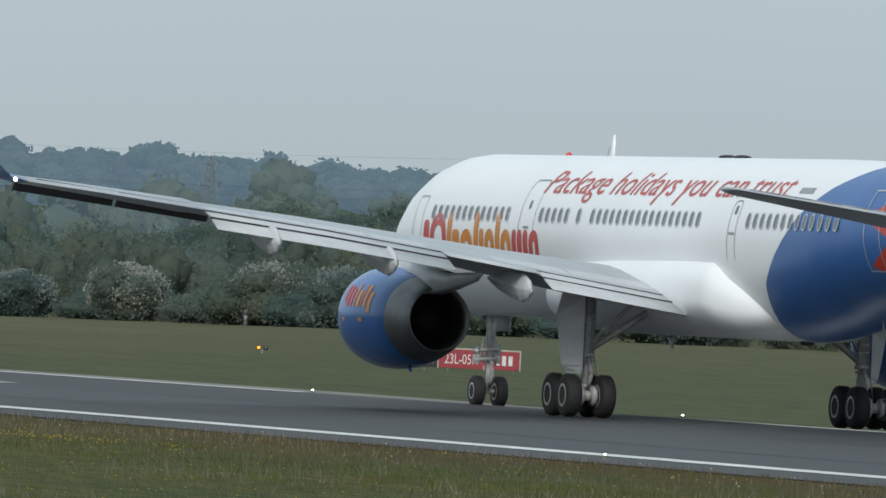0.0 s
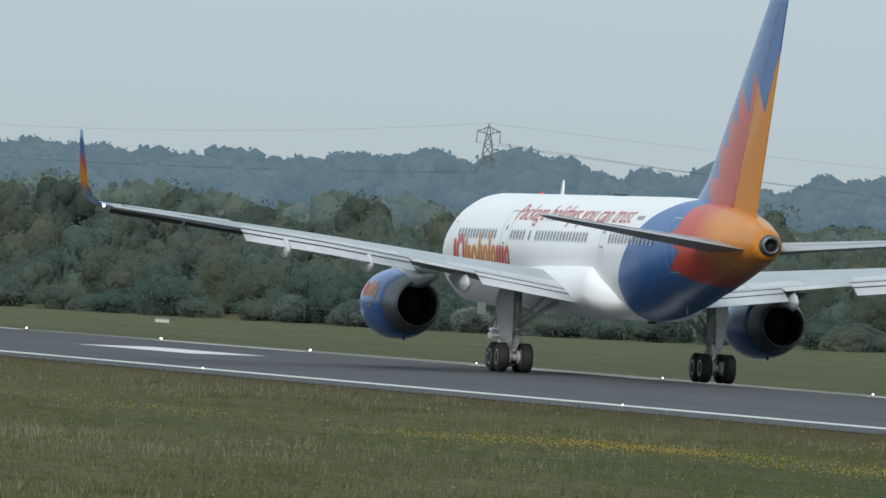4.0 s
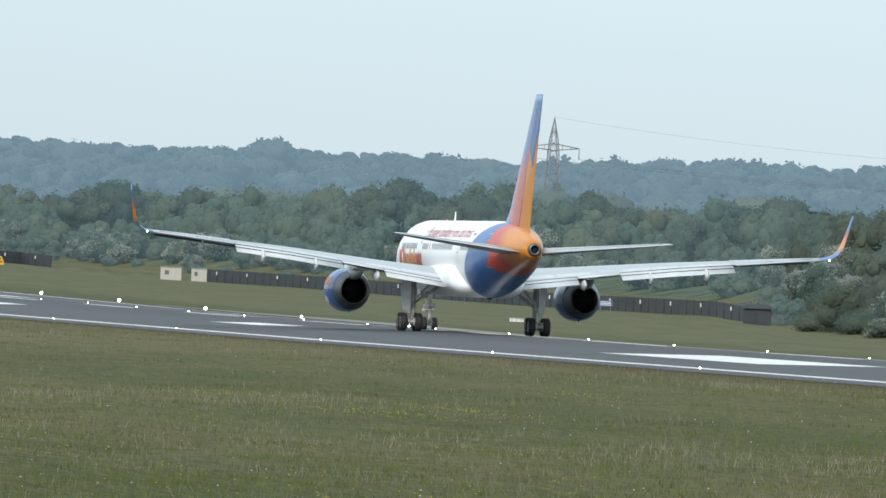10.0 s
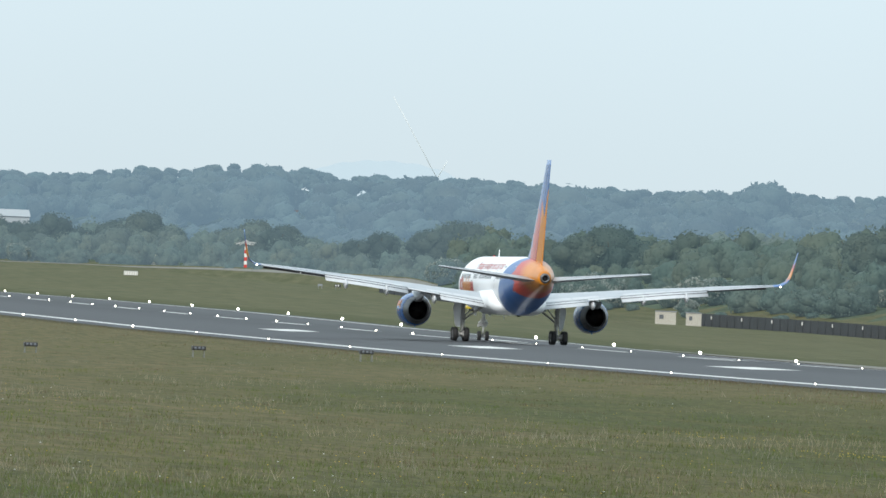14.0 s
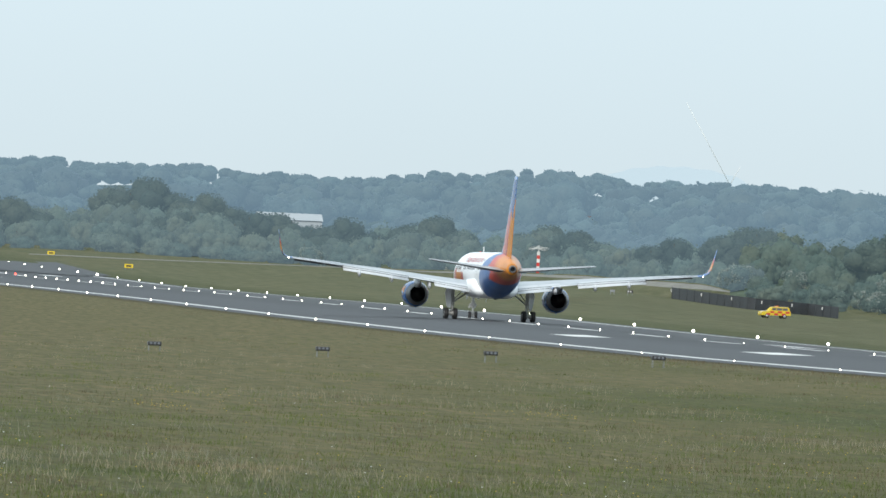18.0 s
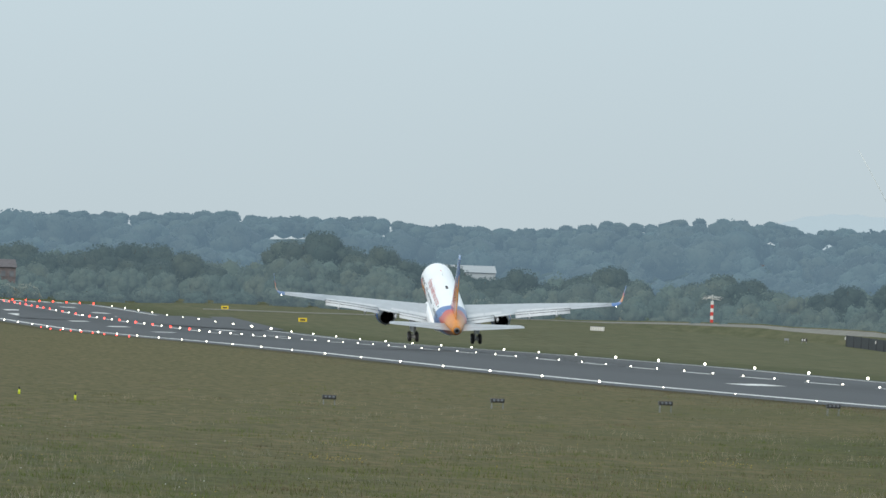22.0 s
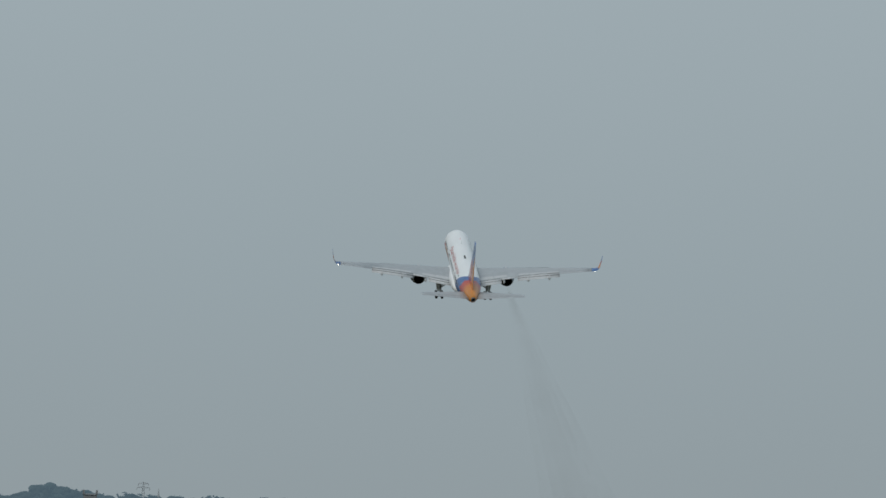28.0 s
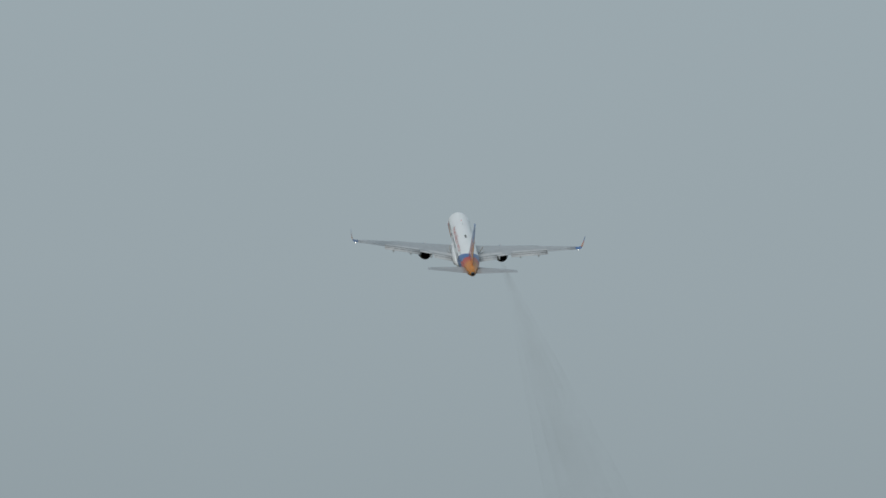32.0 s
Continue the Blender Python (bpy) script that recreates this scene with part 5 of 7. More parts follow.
def tree_kind(seed, name, height, wide, base, count, size, leaf, label, category, bloom=0.0, fray=0.12, lumps=0.10):
    """One tree of about its height: trunk with limbs, and a crown of leaf sprays."""
    rng = np.random.default_rng(seed)
    ob = group_of(name, label, category)
    bm = bmesh.new()
    tube(bm, (0, 0, -0.8), (0.1, 0, base + (height - base) * 0.35), 0.035 * height * 0.5 + 0.06, 0.10, 9)
    for k in range(5):
        a = 1.26 * k + rng.uniform(-0.4, 0.4)
        tube(bm, (0.05, 0, max(0.3, base * 0.7 + 0.25 * k)), (math.cos(a) * wide * 0.7, math.sin(a) * wide * 0.7, base + (height - base) * rng.uniform(0.4, 0.8)), 0.11, 0.04, 6)
    part("trunk", bm, M_BARK, ob)
    (cv, ct), (lv, lt) = crown(seed, wide, height - base, base, count, size, 13, fray, ICO0, lumps)
    count = len(lv) // 4
    v, t = join((cv, ct), (lv, lt))
    me = mesh_np("crown", v, t)
    for m in (leaf, M_BLOOM):
        me.materials.append(m)
    idx = np.zeros(len(t), np.int32)
    if bloom:
        cover = 1.6 * np.sin(lv[::4, 0] * 1.3 + seed) + 1.2 * np.sin(lv[::4, 1] * 1.6 + seed * 3) + np.sin(lv[::4, 2] * 2.1 + seed * 2) + 1.8 * lv[::4, 2] / height + rng.normal(size=count) * 0.6
        flag = (cover > np.quantile(cover, 1 - bloom)).astype(np.int32)
        idx[len(ct):] += np.concatenate([flag, flag])
    me.polygons.foreach_set("material_index", idx)
    part("crown", me, leaf, ob)
    return ob


TREES = [tree_kind(10 + i, "tree", h, w, b, 4600, 0.12, (M_LEAF, M_LEAF3)[i % 2], lab, "tree") for i, (h, w, b, lab) in enumerate((
    (10.5, 4.6, 0.4, "broad dark green deciduous tree at the field edge"), (12.0, 4.6, 0.5, "tall rounded dark green tree at the field edge"),
    (9.0, 4.4, 0.2, "spreading green tree at the field edge"), (8.0, 4.0, 0.2, "low bushy green tree at the field edge")))]
TREES += [tree_kind(30 + i, "tree", h, w, b, 4200, 0.115, M_LEAF2, "grey-green willow-like tree at the field edge", "tree") for i, (h, w, b) in enumerate(((7.5, 4.0, 0.2), (9.5, 4.0, 0.3)))]
BUSHES = [tree_kind(50 + i, "bush", h, w, -0.6, 3600, 0.10, m, lab, "bush", bl) for i, (h, w, m, lab, bl) in enumerate((
    (4.2, 3.4, M_LEAF, "dense green bush beside the grass", 0.0), (3.4, 3.2, M_LEAF2, "pale grey-green bush beside the grass", 0.0)))]
HAWS = [tree_kind(70 + i, "hawthorn", h, w, 0.0, 3600, 0.10, M_LEAF2, "hawthorn bush covered in white spring blossom", "bush", bl) for i, (h, w, bl) in enumerate(((5.2, 3.3, 0.36), (4.0, 2.9, 0.45), (4.6, 3.2, 0.28)))]
def distant(leaf, dark, air, seed):
    """Trees, bushes and hawthorns whose leaves glow faintly, painting the haze in."""
    trees = [tree_kind(seed + i, "tree", h, w, b, 1300, 0.20, leaf, "%s green tree with a rounded crown" % air, "tree", 0.0, 0.05, 0.06) for i, (h, w, b) in enumerate(((10.5, 4.8, 0.2), (11.5, 4.4, 0.4)))]
    low = [tree_kind(seed + 4 + i, "bush", h, w, -0.6, 1000, 0.17, leaf, "%s grey-green bush beside the far grass" % air, "bush") for i, (h, w) in enumerate(((4.4, 3.6), (3.6, 3.4)))]
    oaks = [tree_kind(seed + 12 + i, "tree", h, w, b, 1500, 0.19, dark, "%s dark green oak with a broad domed crown" % air, "tree", 0.0, 0.03, 0.05) for i, (h, w, b) in enumerate(((10.5, 5.2, 0.2), (11.0, 4.8, 0.2)))]
    haws = [tree_kind(seed + 8 + i, "hawthorn", h, w, 0.0, 1500, 0.17, leaf, "%s hawthorn bush in white spring blossom" % air, "bush", bl) for i, (h, w, bl) in enumerate(((5.0, 3.2, 0.45), (4.2, 2.9, 0.55)))]
    return trees, low, haws, oaks


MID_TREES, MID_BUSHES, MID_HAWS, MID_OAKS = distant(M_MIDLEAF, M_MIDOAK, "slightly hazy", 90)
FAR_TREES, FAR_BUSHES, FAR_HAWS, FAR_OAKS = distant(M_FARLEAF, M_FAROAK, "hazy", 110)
PLACED = set()


def plant(src, az, dist, size, turn, sink=0.0):
    x, y = math.sin(radians(az)) * dist, math.cos(radians(az)) * dist
    m = pose(x, y, float(land(x, y)) - sink, 0, 0, turn) @ Matrix.Diagonal((size, size, size * RNG.uniform(0.9, 1.12), 1))
    if src in PLACED:
        ob = copy_thing(src, m)
    else:
        ob = src
        PLACED.add(src)
    ob.matrix_basis = m
    return ob


def edge_dist(az):
    return float(np.interp(az, EDGE_AZ, EDGE_D))


def open_slope(az):
    """Depth of the rough grass behind the dark fence, before the first bushes."""
    return float(np.interp(az, [5.5, 5.7, 7.0, 8.6, 9.15, 9.28], [0, 80, 100, 125, 130, 0]))


# the azimuth picks how much painted haze the leaves carry
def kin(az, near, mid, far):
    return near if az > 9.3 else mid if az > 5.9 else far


# hawthorns in blossom: azimuth, elevation of the top, size
HAWTHORNS = [(17.56, 0.090, 1.0), (17.44, -0.114, 0.4), (17.31, 0.099, 0.8), (17.26, 0.110, 1.1), (16.92, -0.022, 0.5), (16.75, 0.148, 0.8), (16.68, -0.085, 0.9), (16.66, -0.014, 1.1), (16.25, -0.053, 1.0),
             (16.18, -0.094, 0.8), (15.6, -0.05, 0.7), (13.4, -0.03, 0.9), (13.2, -0.05, 0.8), (12.4, -0.06, 0.7), (11.96, -0.08, 0.8), (11.65, -0.06, 0.7),
             (10.06, 0.209, 1.1), (9.93, 0.066, 1.3), (9.84, 0.093, 1.5), (9.76, 0.059, 1.2), (9.67, -0.102, 0.7), (9.55, 0.132, 1.1), (9.47, 0.209, 1.2), (9.44, 0.134, 1.2), (9.40, 0.199, 1.2), (9.38, 0.152, 1.3),
             (9.30, 0.080, 0.6), (9.22, 0.213, 0.8), (9.21, 0.124, 0.7), (8.95, 0.229, 0.5), (8.95, 0.147, 0.9), (8.53, 0.142, 0.8), (8.39, 0.150, 0.9), (8.26, 0.235, 1.0), (8.19, 0.240, 1.2), (8.14, 0.213, 1.1),
             (8.09, 0.217, 1.1), (7.96, 0.209, 1.2), (7.88, 0.214, 1.3), (7.80, 0.214, 1.2), (7.71, 0.147, 0.6), (7.65, 0.148, 0.7), (6.96, 0.173, 1.2), (6.87, 0.157, 1.1), (6.84, 0.081, 0.7), (6.79, 0.147, 1.1),
             (6.54, 0.107, 1.0), (6.54, 0.155, 1.1), (6.47, 0.173, 1.0), (6.47, 0.124, 1.0), (6.39, 0.106, 0.9), (6.09, 0.185, 0.9), (5.84, 0.195, 1.2), (4.69, 0.171, 0.8), (4.10, 0.139, 0.9)]
SEEN = []                                            # azimuth, distance, elevation, half-width and free depth of what the trees before it leave in view


def clear_view(az, dist, top):
    """True where a crown of that height would stand before a hawthorn or the house."""
    z = float(land(math.sin(radians(az)) * dist, math.cos(radians(az)) * dist)) + top
    el = math.degrees(math.atan2(z - EYE.z, dist))
    return any(abs(az - a) < half + 0.05 and d - reach < dist < d - 4 and el > e for a, d, e, half, reach in SEEN)


def build_hawthorns():
    for az, top, s in HAWTHORNS:
        d = edge_dist(az) + open_slope(az) * 0.8 + np.arange(3.0, 330.0, 4.0)
        z = land(np.sin(radians(az)) * d, np.cos(radians(az)) * d) + 4.5 * s
        el = np.degrees(np.arctan2(z - EYE.z, d))
        hit = np.nonzero(el >= top)[0]
        dist = float(d[hit[0]]) if len(hit) else float(d[-1])
        kinds = kin(az, HAWS, MID_HAWS, FAR_HAWS)
        plant(kinds[RNG.integers(len(kinds))], az, dist, s, RNG.uniform(0, 360), 0.2)
        SEEN.append((az, dist, top - 0.055 * s, math.degrees(1.4 * s / dist), 70.0))
    # clipped blossom hedge before the far houses
    az = 1.2
    while az < 2.24:
        plant(FAR_HAWS[RNG.integers(2)], az, edge_dist(az) + RNG.uniform(3, 9), RNG.uniform(0.78, 0.98), RNG.uniform(0, 360), 0.9)
        az += 0.045


def build_edge():
    """The front of the wood: single trees and bushes that can be told apart."""
    az = 0.75
    while az < 20.6:
        d = edge_dist(az)
        step = 4.6 / d * 57.3 * (1.0 if d < 2600 else 1.25)
        near = d < 2000
        gap = open_slope(az)
        for row, (kinds, back, big, tall) in enumerate(((kin(az, BUSHES, MID_BUSHES, FAR_BUSHES), 6.0, (0.75, 1.2), 4.0), (kin(az, TREES, MID_TREES, FAR_TREES), 30.0, (0.62, 0.88), 9.5))):
            top = (np.interp(az, CREST_AZ, CREST_EL) - np.interp(az, EDGE_AZ, EDGE_EL)) * 0.01745 * d
            cap = 0.42 * top / tall * (1.0 if row == 0 else 1.25)
            s = min(RNG.uniform(*big), max(0.45, cap))
            if gap and row == 1:
                s *= 0.62
            a = az + RNG.uniform(-0.4, 0.4) * step
            q = d + back + gap + (RNG.uniform(-3, 5) if row == 0 else RNG.uniform(-8, 14))
            if az < 2.3:
                q += 22.0
            turn = RNG.uniform(0, 360)
            k = kinds[RNG.integers(len(kinds))]
            if not clear_view(a, q, tall * s):
                plant(k, a, q, s, turn, 0.3)
        if gap and RNG.uniform() < 0.35:             # low scrub on the open slope
            plant(MID_BUSHES[RNG.integers(2)], az, d + gap * RNG.uniform(0.55, 0.95), RNG.uniform(0.22, 0.5), RNG.uniform(0, 360), 0.2)
        az += step * (1.0 if near else 1.1)


def merge(name, pieces, leaves, label):
    """One wood of many crowns, each crown of one kind of leaf."""
    v, t = join(*((v, t) for v, t, k in pieces))
    me = mesh_np(name, v, t)
    for m in leaves:
        me.materials.append(m)
    me.polygons.foreach_set("material_index", np.concatenate([np.full(len(t), k, np.int32) for v, t, k in pieces]))
    tagged(part(name, me, leaves[0]), label, "woods", kind="stuff")


def build_woods():
    """The closed woods behind the first trees, past counting."""
    rng = np.random.default_rng(21)
    kinds = [join(*crown(100 + i, 3.9, 8.8, -0.4, 240, 0.23, 8, 0.08, ICO0 if i < 4 else ICO_LOW, 0.06, 0.04)) for i in range(9)]
    near = [join(*crown(100 + i, 3.7, 8.8, -0.4, 640, 0.16, 10, 0.10, ICO0 if i < 4 else ICO_LOW, 0.09, 0.05)) for i in range(9)]
    pieces, mid, far = [], [], []
    az = 0.5
    while az < 20.8:
        d0 = edge_dist(az)
        step = 4.5 / d0 * 57.3
        gap = open_slope(az)
        for back in (58, 95, 140, 190, 240, 285, 320, 350, 378):
            a, d = az + rng.uniform(-0.5, 0.5) * step, d0 + gap + back * (378 - gap) / 378 + rng.uniform(-22, 22) * (378 - gap) / 378
            x, y = math.sin(radians(a)) * d, math.cos(radians(a)) * d
            s = rng.uniform(0.62, 1.05) * (1.0 + 0.25 * (rng.uniform() < 0.10))
            if back < 100:
                s *= 0.85
            if gap and back < 200:
                s *= 0.68 if back < 100 else 0.8
            i, tone, tall = rng.integers(9), rng.choice(4, p=(0.36, 0.24, 0.22, 0.18)), rng.uniform(0.9, 1.15)
            v, t = (kinds if a < 9.3 else near)[i]
            q = rng.uniform(0, 6.28)
            c, sn = math.cos(q), math.sin(q)
            if clear_view(a, d, 8.6 * s * tall):
                continue
            w = np.stack([v[:, 0] * c - v[:, 1] * sn, v[:, 0] * sn + v[:, 1] * c, v[:, 2] * tall], 1) * s
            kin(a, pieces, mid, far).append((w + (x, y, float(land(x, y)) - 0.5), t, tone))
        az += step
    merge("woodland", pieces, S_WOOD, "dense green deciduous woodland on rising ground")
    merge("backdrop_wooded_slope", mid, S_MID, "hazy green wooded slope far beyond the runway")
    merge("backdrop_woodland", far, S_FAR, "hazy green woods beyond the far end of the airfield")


def build_ridge():
    """Wooded hills at the horizon, paled by the haze painted into their leaves."""
    rng = np.random.default_rng(33)
    kinds = [[join(*crown(200 + i, 1.2, 1.6, -0.3, 64, 0.095, 6, 0.0, ball, 0.03, 0.06)) for i in range(10)] for ball in (ICO_LOW, ICO0)]
    pieces, slope, shelf = [], [], []
    for d, gap in ((4340, 6), (4290, 6), (4215, 6.5), (4120, 8), (4010, 9), (3890, 9), (3770, 10), (3660, 10), (3560, 11), (3440, 13), (3300, 14), (3100, 14), (2850, 15), (2600, 15), (2400, 14), (2250, 13), (2100, 12), (1960, 12), (1820, 12), (1690, 11), (1580, 11), (1490, 11)):
        az = 0.3
        while az < 21.0:
            step = gap * 0.66 / d * 57.3
            a, dd = az + rng.uniform(-0.5, 0.5) * step, d + rng.uniform(-28, 28)
            if dd > edge_dist(a) + 390:
                x, y = math.sin(radians(a)) * dd, math.cos(radians(a)) * dd
                s = rng.uniform(3.4, 5.6) if rng.uniform() < 0.72 else rng.uniform(5.6, 8.0)
                swell = 2.2 * math.sin(a * 9.1) + 1.6 * math.sin(a * 23.7 + 1) + 1.2 * math.sin(a * 51.0)
                v, t = kinds[int(d > 4200)][rng.integers(10)]
                z = float(land(x, y)) + 1.6 + (swell * 0.55 if a > 3.2 else swell * 0.3) + (1.8 if rng.uniform() < 0.04 else 0)
                if 3500 < d < 4200:
                    z -= float(np.interp(a, [10, 12], [0.0, 2.2]))
                if d > 4200:                         # the skyline
                    s *= 0.62
                    z = float(el_z(np.interp(a, RIDGE_AZ, RIDGE_EL), dd)) - v[:, 2].max() * s + float(np.interp(a, [10, 12], [1.45, -0.9])) - abs(rng.normal()) * 1.5 - (4340 - d) * 0.012
                q = rng.uniform(0, 6.28)
                c, sn = math.cos(q), math.sin(q)
                w = np.stack([v[:, 0] * c - v[:, 1] * sn, v[:, 0] * sn + v[:, 1] * c, v[:, 2] * (rng.uniform(0.85, 1.3) if d < 4200 else 1.0)], 1) * s
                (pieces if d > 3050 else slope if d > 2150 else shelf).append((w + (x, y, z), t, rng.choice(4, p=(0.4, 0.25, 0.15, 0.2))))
            az += step
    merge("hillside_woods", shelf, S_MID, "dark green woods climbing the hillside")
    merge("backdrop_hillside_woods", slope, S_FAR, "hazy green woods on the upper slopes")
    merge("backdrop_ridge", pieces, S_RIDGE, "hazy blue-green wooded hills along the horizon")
    # the slope under those woods
    A, D = np.meshgrid(np.linspace(-0.5, 21.5, 120), np.linspace(3480, 4380, 16))
    X, Y = np.sin(np.radians(A)) * D, np.cos(np.radians(A)) * D
    keep = (D > np.interp(A, EDGE_AZ, EDGE_D) + 350)
    Z = land(X, Y) + np.where(keep, 0.6, -3.0)
    n = A.shape[1]
    i, j = np.meshgrid(np.arange(n - 1), np.arange(A.shape[0] - 1))
    a = (j * n + i).ravel()
    t = np.concatenate([np.stack([a, a + 1, a + n + 1], 1), np.stack([a, a + n + 1, a + n], 1)])
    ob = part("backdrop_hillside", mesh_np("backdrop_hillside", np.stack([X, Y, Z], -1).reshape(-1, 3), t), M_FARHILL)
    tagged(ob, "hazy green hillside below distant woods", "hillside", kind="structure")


def build_landmarks():
    """Trees that stand out above their neighbours."""
    for az, el, dist in LANDMARKS:
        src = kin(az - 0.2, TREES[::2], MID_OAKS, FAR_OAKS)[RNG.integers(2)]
        x, y = math.sin(radians(az)) * dist, math.cos(radians(az)) * dist
        g = float(land(x, y))
        h = (EYE.z + math.tan(radians(el)) * dist - g) / 10.5
        k = min(h, 1.45)
        for side, share in ((0.0, 1.0), (-5.5, 0.80), (5.0, 0.72)):
            ob = plant(src, az, dist, 1.0, 0.0, 0.2)
            ob.matrix_basis = Matrix.Translation((x + side * k, y, g - 0.2)) @ pose(0, 0, 0, 0, 0, RNG.uniform(0, 360)) @ Matrix.Diagonal((k, k, h * share, 1))


# azimuth, elevation of the top, distance
LANDMARKS = [
    (3.427, 0.466, 3620), (3.673, 0.408, 3600), (4.59, 0.346, 3380), (5.884, 0.371, 2900), (7.663, 0.432, 2500), (9.256, 0.451, 2150), (10.008, 0.463, 1950), (8.471, 0.415, 2380), (5.158, 0.313, 3150), (5.586, 0.312, 3000),
    (2.08, 0.366, 3380), (2.19, 0.376, 3390), (2.29, 0.335, 3370), (2.44, 0.345, 3400), (2.53, 0.376, 3410), (2.63, 0.384, 3420), (2.75, 0.389, 3440), (2.88, 0.355, 3400), (1.57, 0.352, 3300), (1.73, 0.356, 3310),
    (4.241, 0.337, 3420), (4.617, 0.357, 3420), (5.193, 0.322, 3300), (5.069, 0.344, 3420), (3.88, 0.338, 3480), (3.97, 0.338, 3490), (3.572, 0.322, 3480), (5.942, 0.374, 2880), (6.529, 0.401, 2720), (7.72, 0.430, 2460), (7.99, 0.412, 2380),
    (15.74, 0.401, 1640), (15.85, 0.427, 1650), (15.98, 0.425, 1640), (14.87, 0.393, 1690), (14.98, 0.437, 1700), (15.06, 0.403, 1690), (16.34, 0.268, 1470), (16.6, 0.252, 1460),
    (17.1, 0.335, 1370), (17.21, 0.352, 1360), (17.32, 0.374, 1350), (17.44, 0.388, 1350), (17.55, 0.398, 1345), (17.66, 0.405, 1340), (17.78, 0.402, 1335), (17.9, 0.398, 1330),
]
build_hawthorns()
build_edge()
build_landmarks()
build_woods()
build_ridge()


# ------------------------------------------------------------------ things on and beyond the airfield
M_SIGNRED = plain("red_sign_face", (0.30, 0.035, 0.045), 0.45)
M_BLACK = plain("black_sign_face", (0.02, 0.02, 0.022), 0.5)
M_YELLOW = plain("yellow_paint", (0.62, 0.45, 0.02), 0.5)
M_LIME = plain("fluorescent_lime", (0.55, 0.62, 0.02), 0.45)
M_SIGNWHITE = plain("white_sign_face", (0.62, 0.62, 0.60), 0.5)
M_SIGNBLUE = plain("blue_sign_face", (0.05, 0.10, 0.22), 0.5)
M_CREAM = plain("cream_frame", (0.40, 0.38, 0.33), 0.6)
M_FENCE = plain("dark_fence_mesh", (0.030, 0.036, 0.042), 0.8, wear=0.25, scale=0.8)
M_GALV = plain("galvanised_lattice", (0.21, 0.225, 0.24), 0.65, 0.1)
# brick and tile greyed, putting distance haze into the colour
M_BRICK = plain("greyed_brick", (0.118, 0.102, 0.104), 0.85, wear=0.25, scale=1.5)
M_SLATE = plain("dull_roof_tile", (0.108, 0.100, 0.106), 0.8, wear=0.2, scale=1.2)
M_STONE = plain("weathered_church_stone", (0.17, 0.175, 0.18), 0.85, wear=0.2)
M_PANEL = plain("pale_metal_roof", (0.31, 0.34, 0.36), 0.45, wear=0.1)
M_WALL = plain("pale_rendered_wall", (0.22, 0.225, 0.235), 0.85)
M_ORANGE = plain("orange_paint", (0.65, 0.20, 0.04), 0.5)
M_CARRED = plain("red_chequer", (0.50, 0.04, 0.03), 0.4)
M_WIRE = plain("weathered_fence_wire", (0.10, 0.11, 0.115), 0.6)
M_AMBER = glow("lit_amber_lens", (1.0, 0.36, 0.02), 1.5)
M_CABLE = plain("dark_cable", (0.10, 0.105, 0.11), 0.6)


EXIT = ((2.2, 0.075), (2.833, 0.070), (3.064, 0.074), (3.288, 0.029), (3.159, 0.023), (2.835, 0.031), (2.2, 0.040))


def spot(az, el, lo=250.0):
    """Where the line of sight at that azimuth and elevation meets the ground."""
    d = np.arange(lo, 4300.0, 4.0)
    a = radians(az)
    g = land(np.sin(a) * d, np.cos(a) * d)
    z = EYE.z + math.tan(radians(el)) * d
    hit = np.nonzero(g >= z)[0]
    dist = float(d[hit[0]]) if len(hit) else 4000.0
    x, y = math.sin(a) * dist, math.cos(a) * dist
    return x, y, float(land(x, y)), dist


def stand(name, az, el, label, category, turn=None, group="", dist=None):
    """An empty thing standing there, its front (-y) towards the camera."""
    if dist is None:
        x, y, z, dist = spot(az, el)
    else:
        x, y = math.sin(radians(az)) * dist, math.cos(radians(az)) * dist
        z = float(land(x, y))
    ob = group_of(name, label, category, pose(x, y, z, 0, 0, -az if turn is None else turn), group)
    return ob, dist


def words_on(parent, text, x0, x1, z, height, y, material):
    me = text_mesh(text, 1.0, 0.0, 0.01)
    co = np.array([v.co[:] for v in me.vertices])
    lo, hi = co.min(0), co.max(0)
    for v in me.vertices:
        u, w = (v.co.x - lo[0]) / (hi[0] - lo[0]), (v.co.y - lo[1]) / (hi[1] - lo[1])
        v.co = Vector((x0 + (x1 - x0) * u, y + v.co.z * -0.5, z + height * w))
    return part("lettering", me, material, parent, smooth=False)


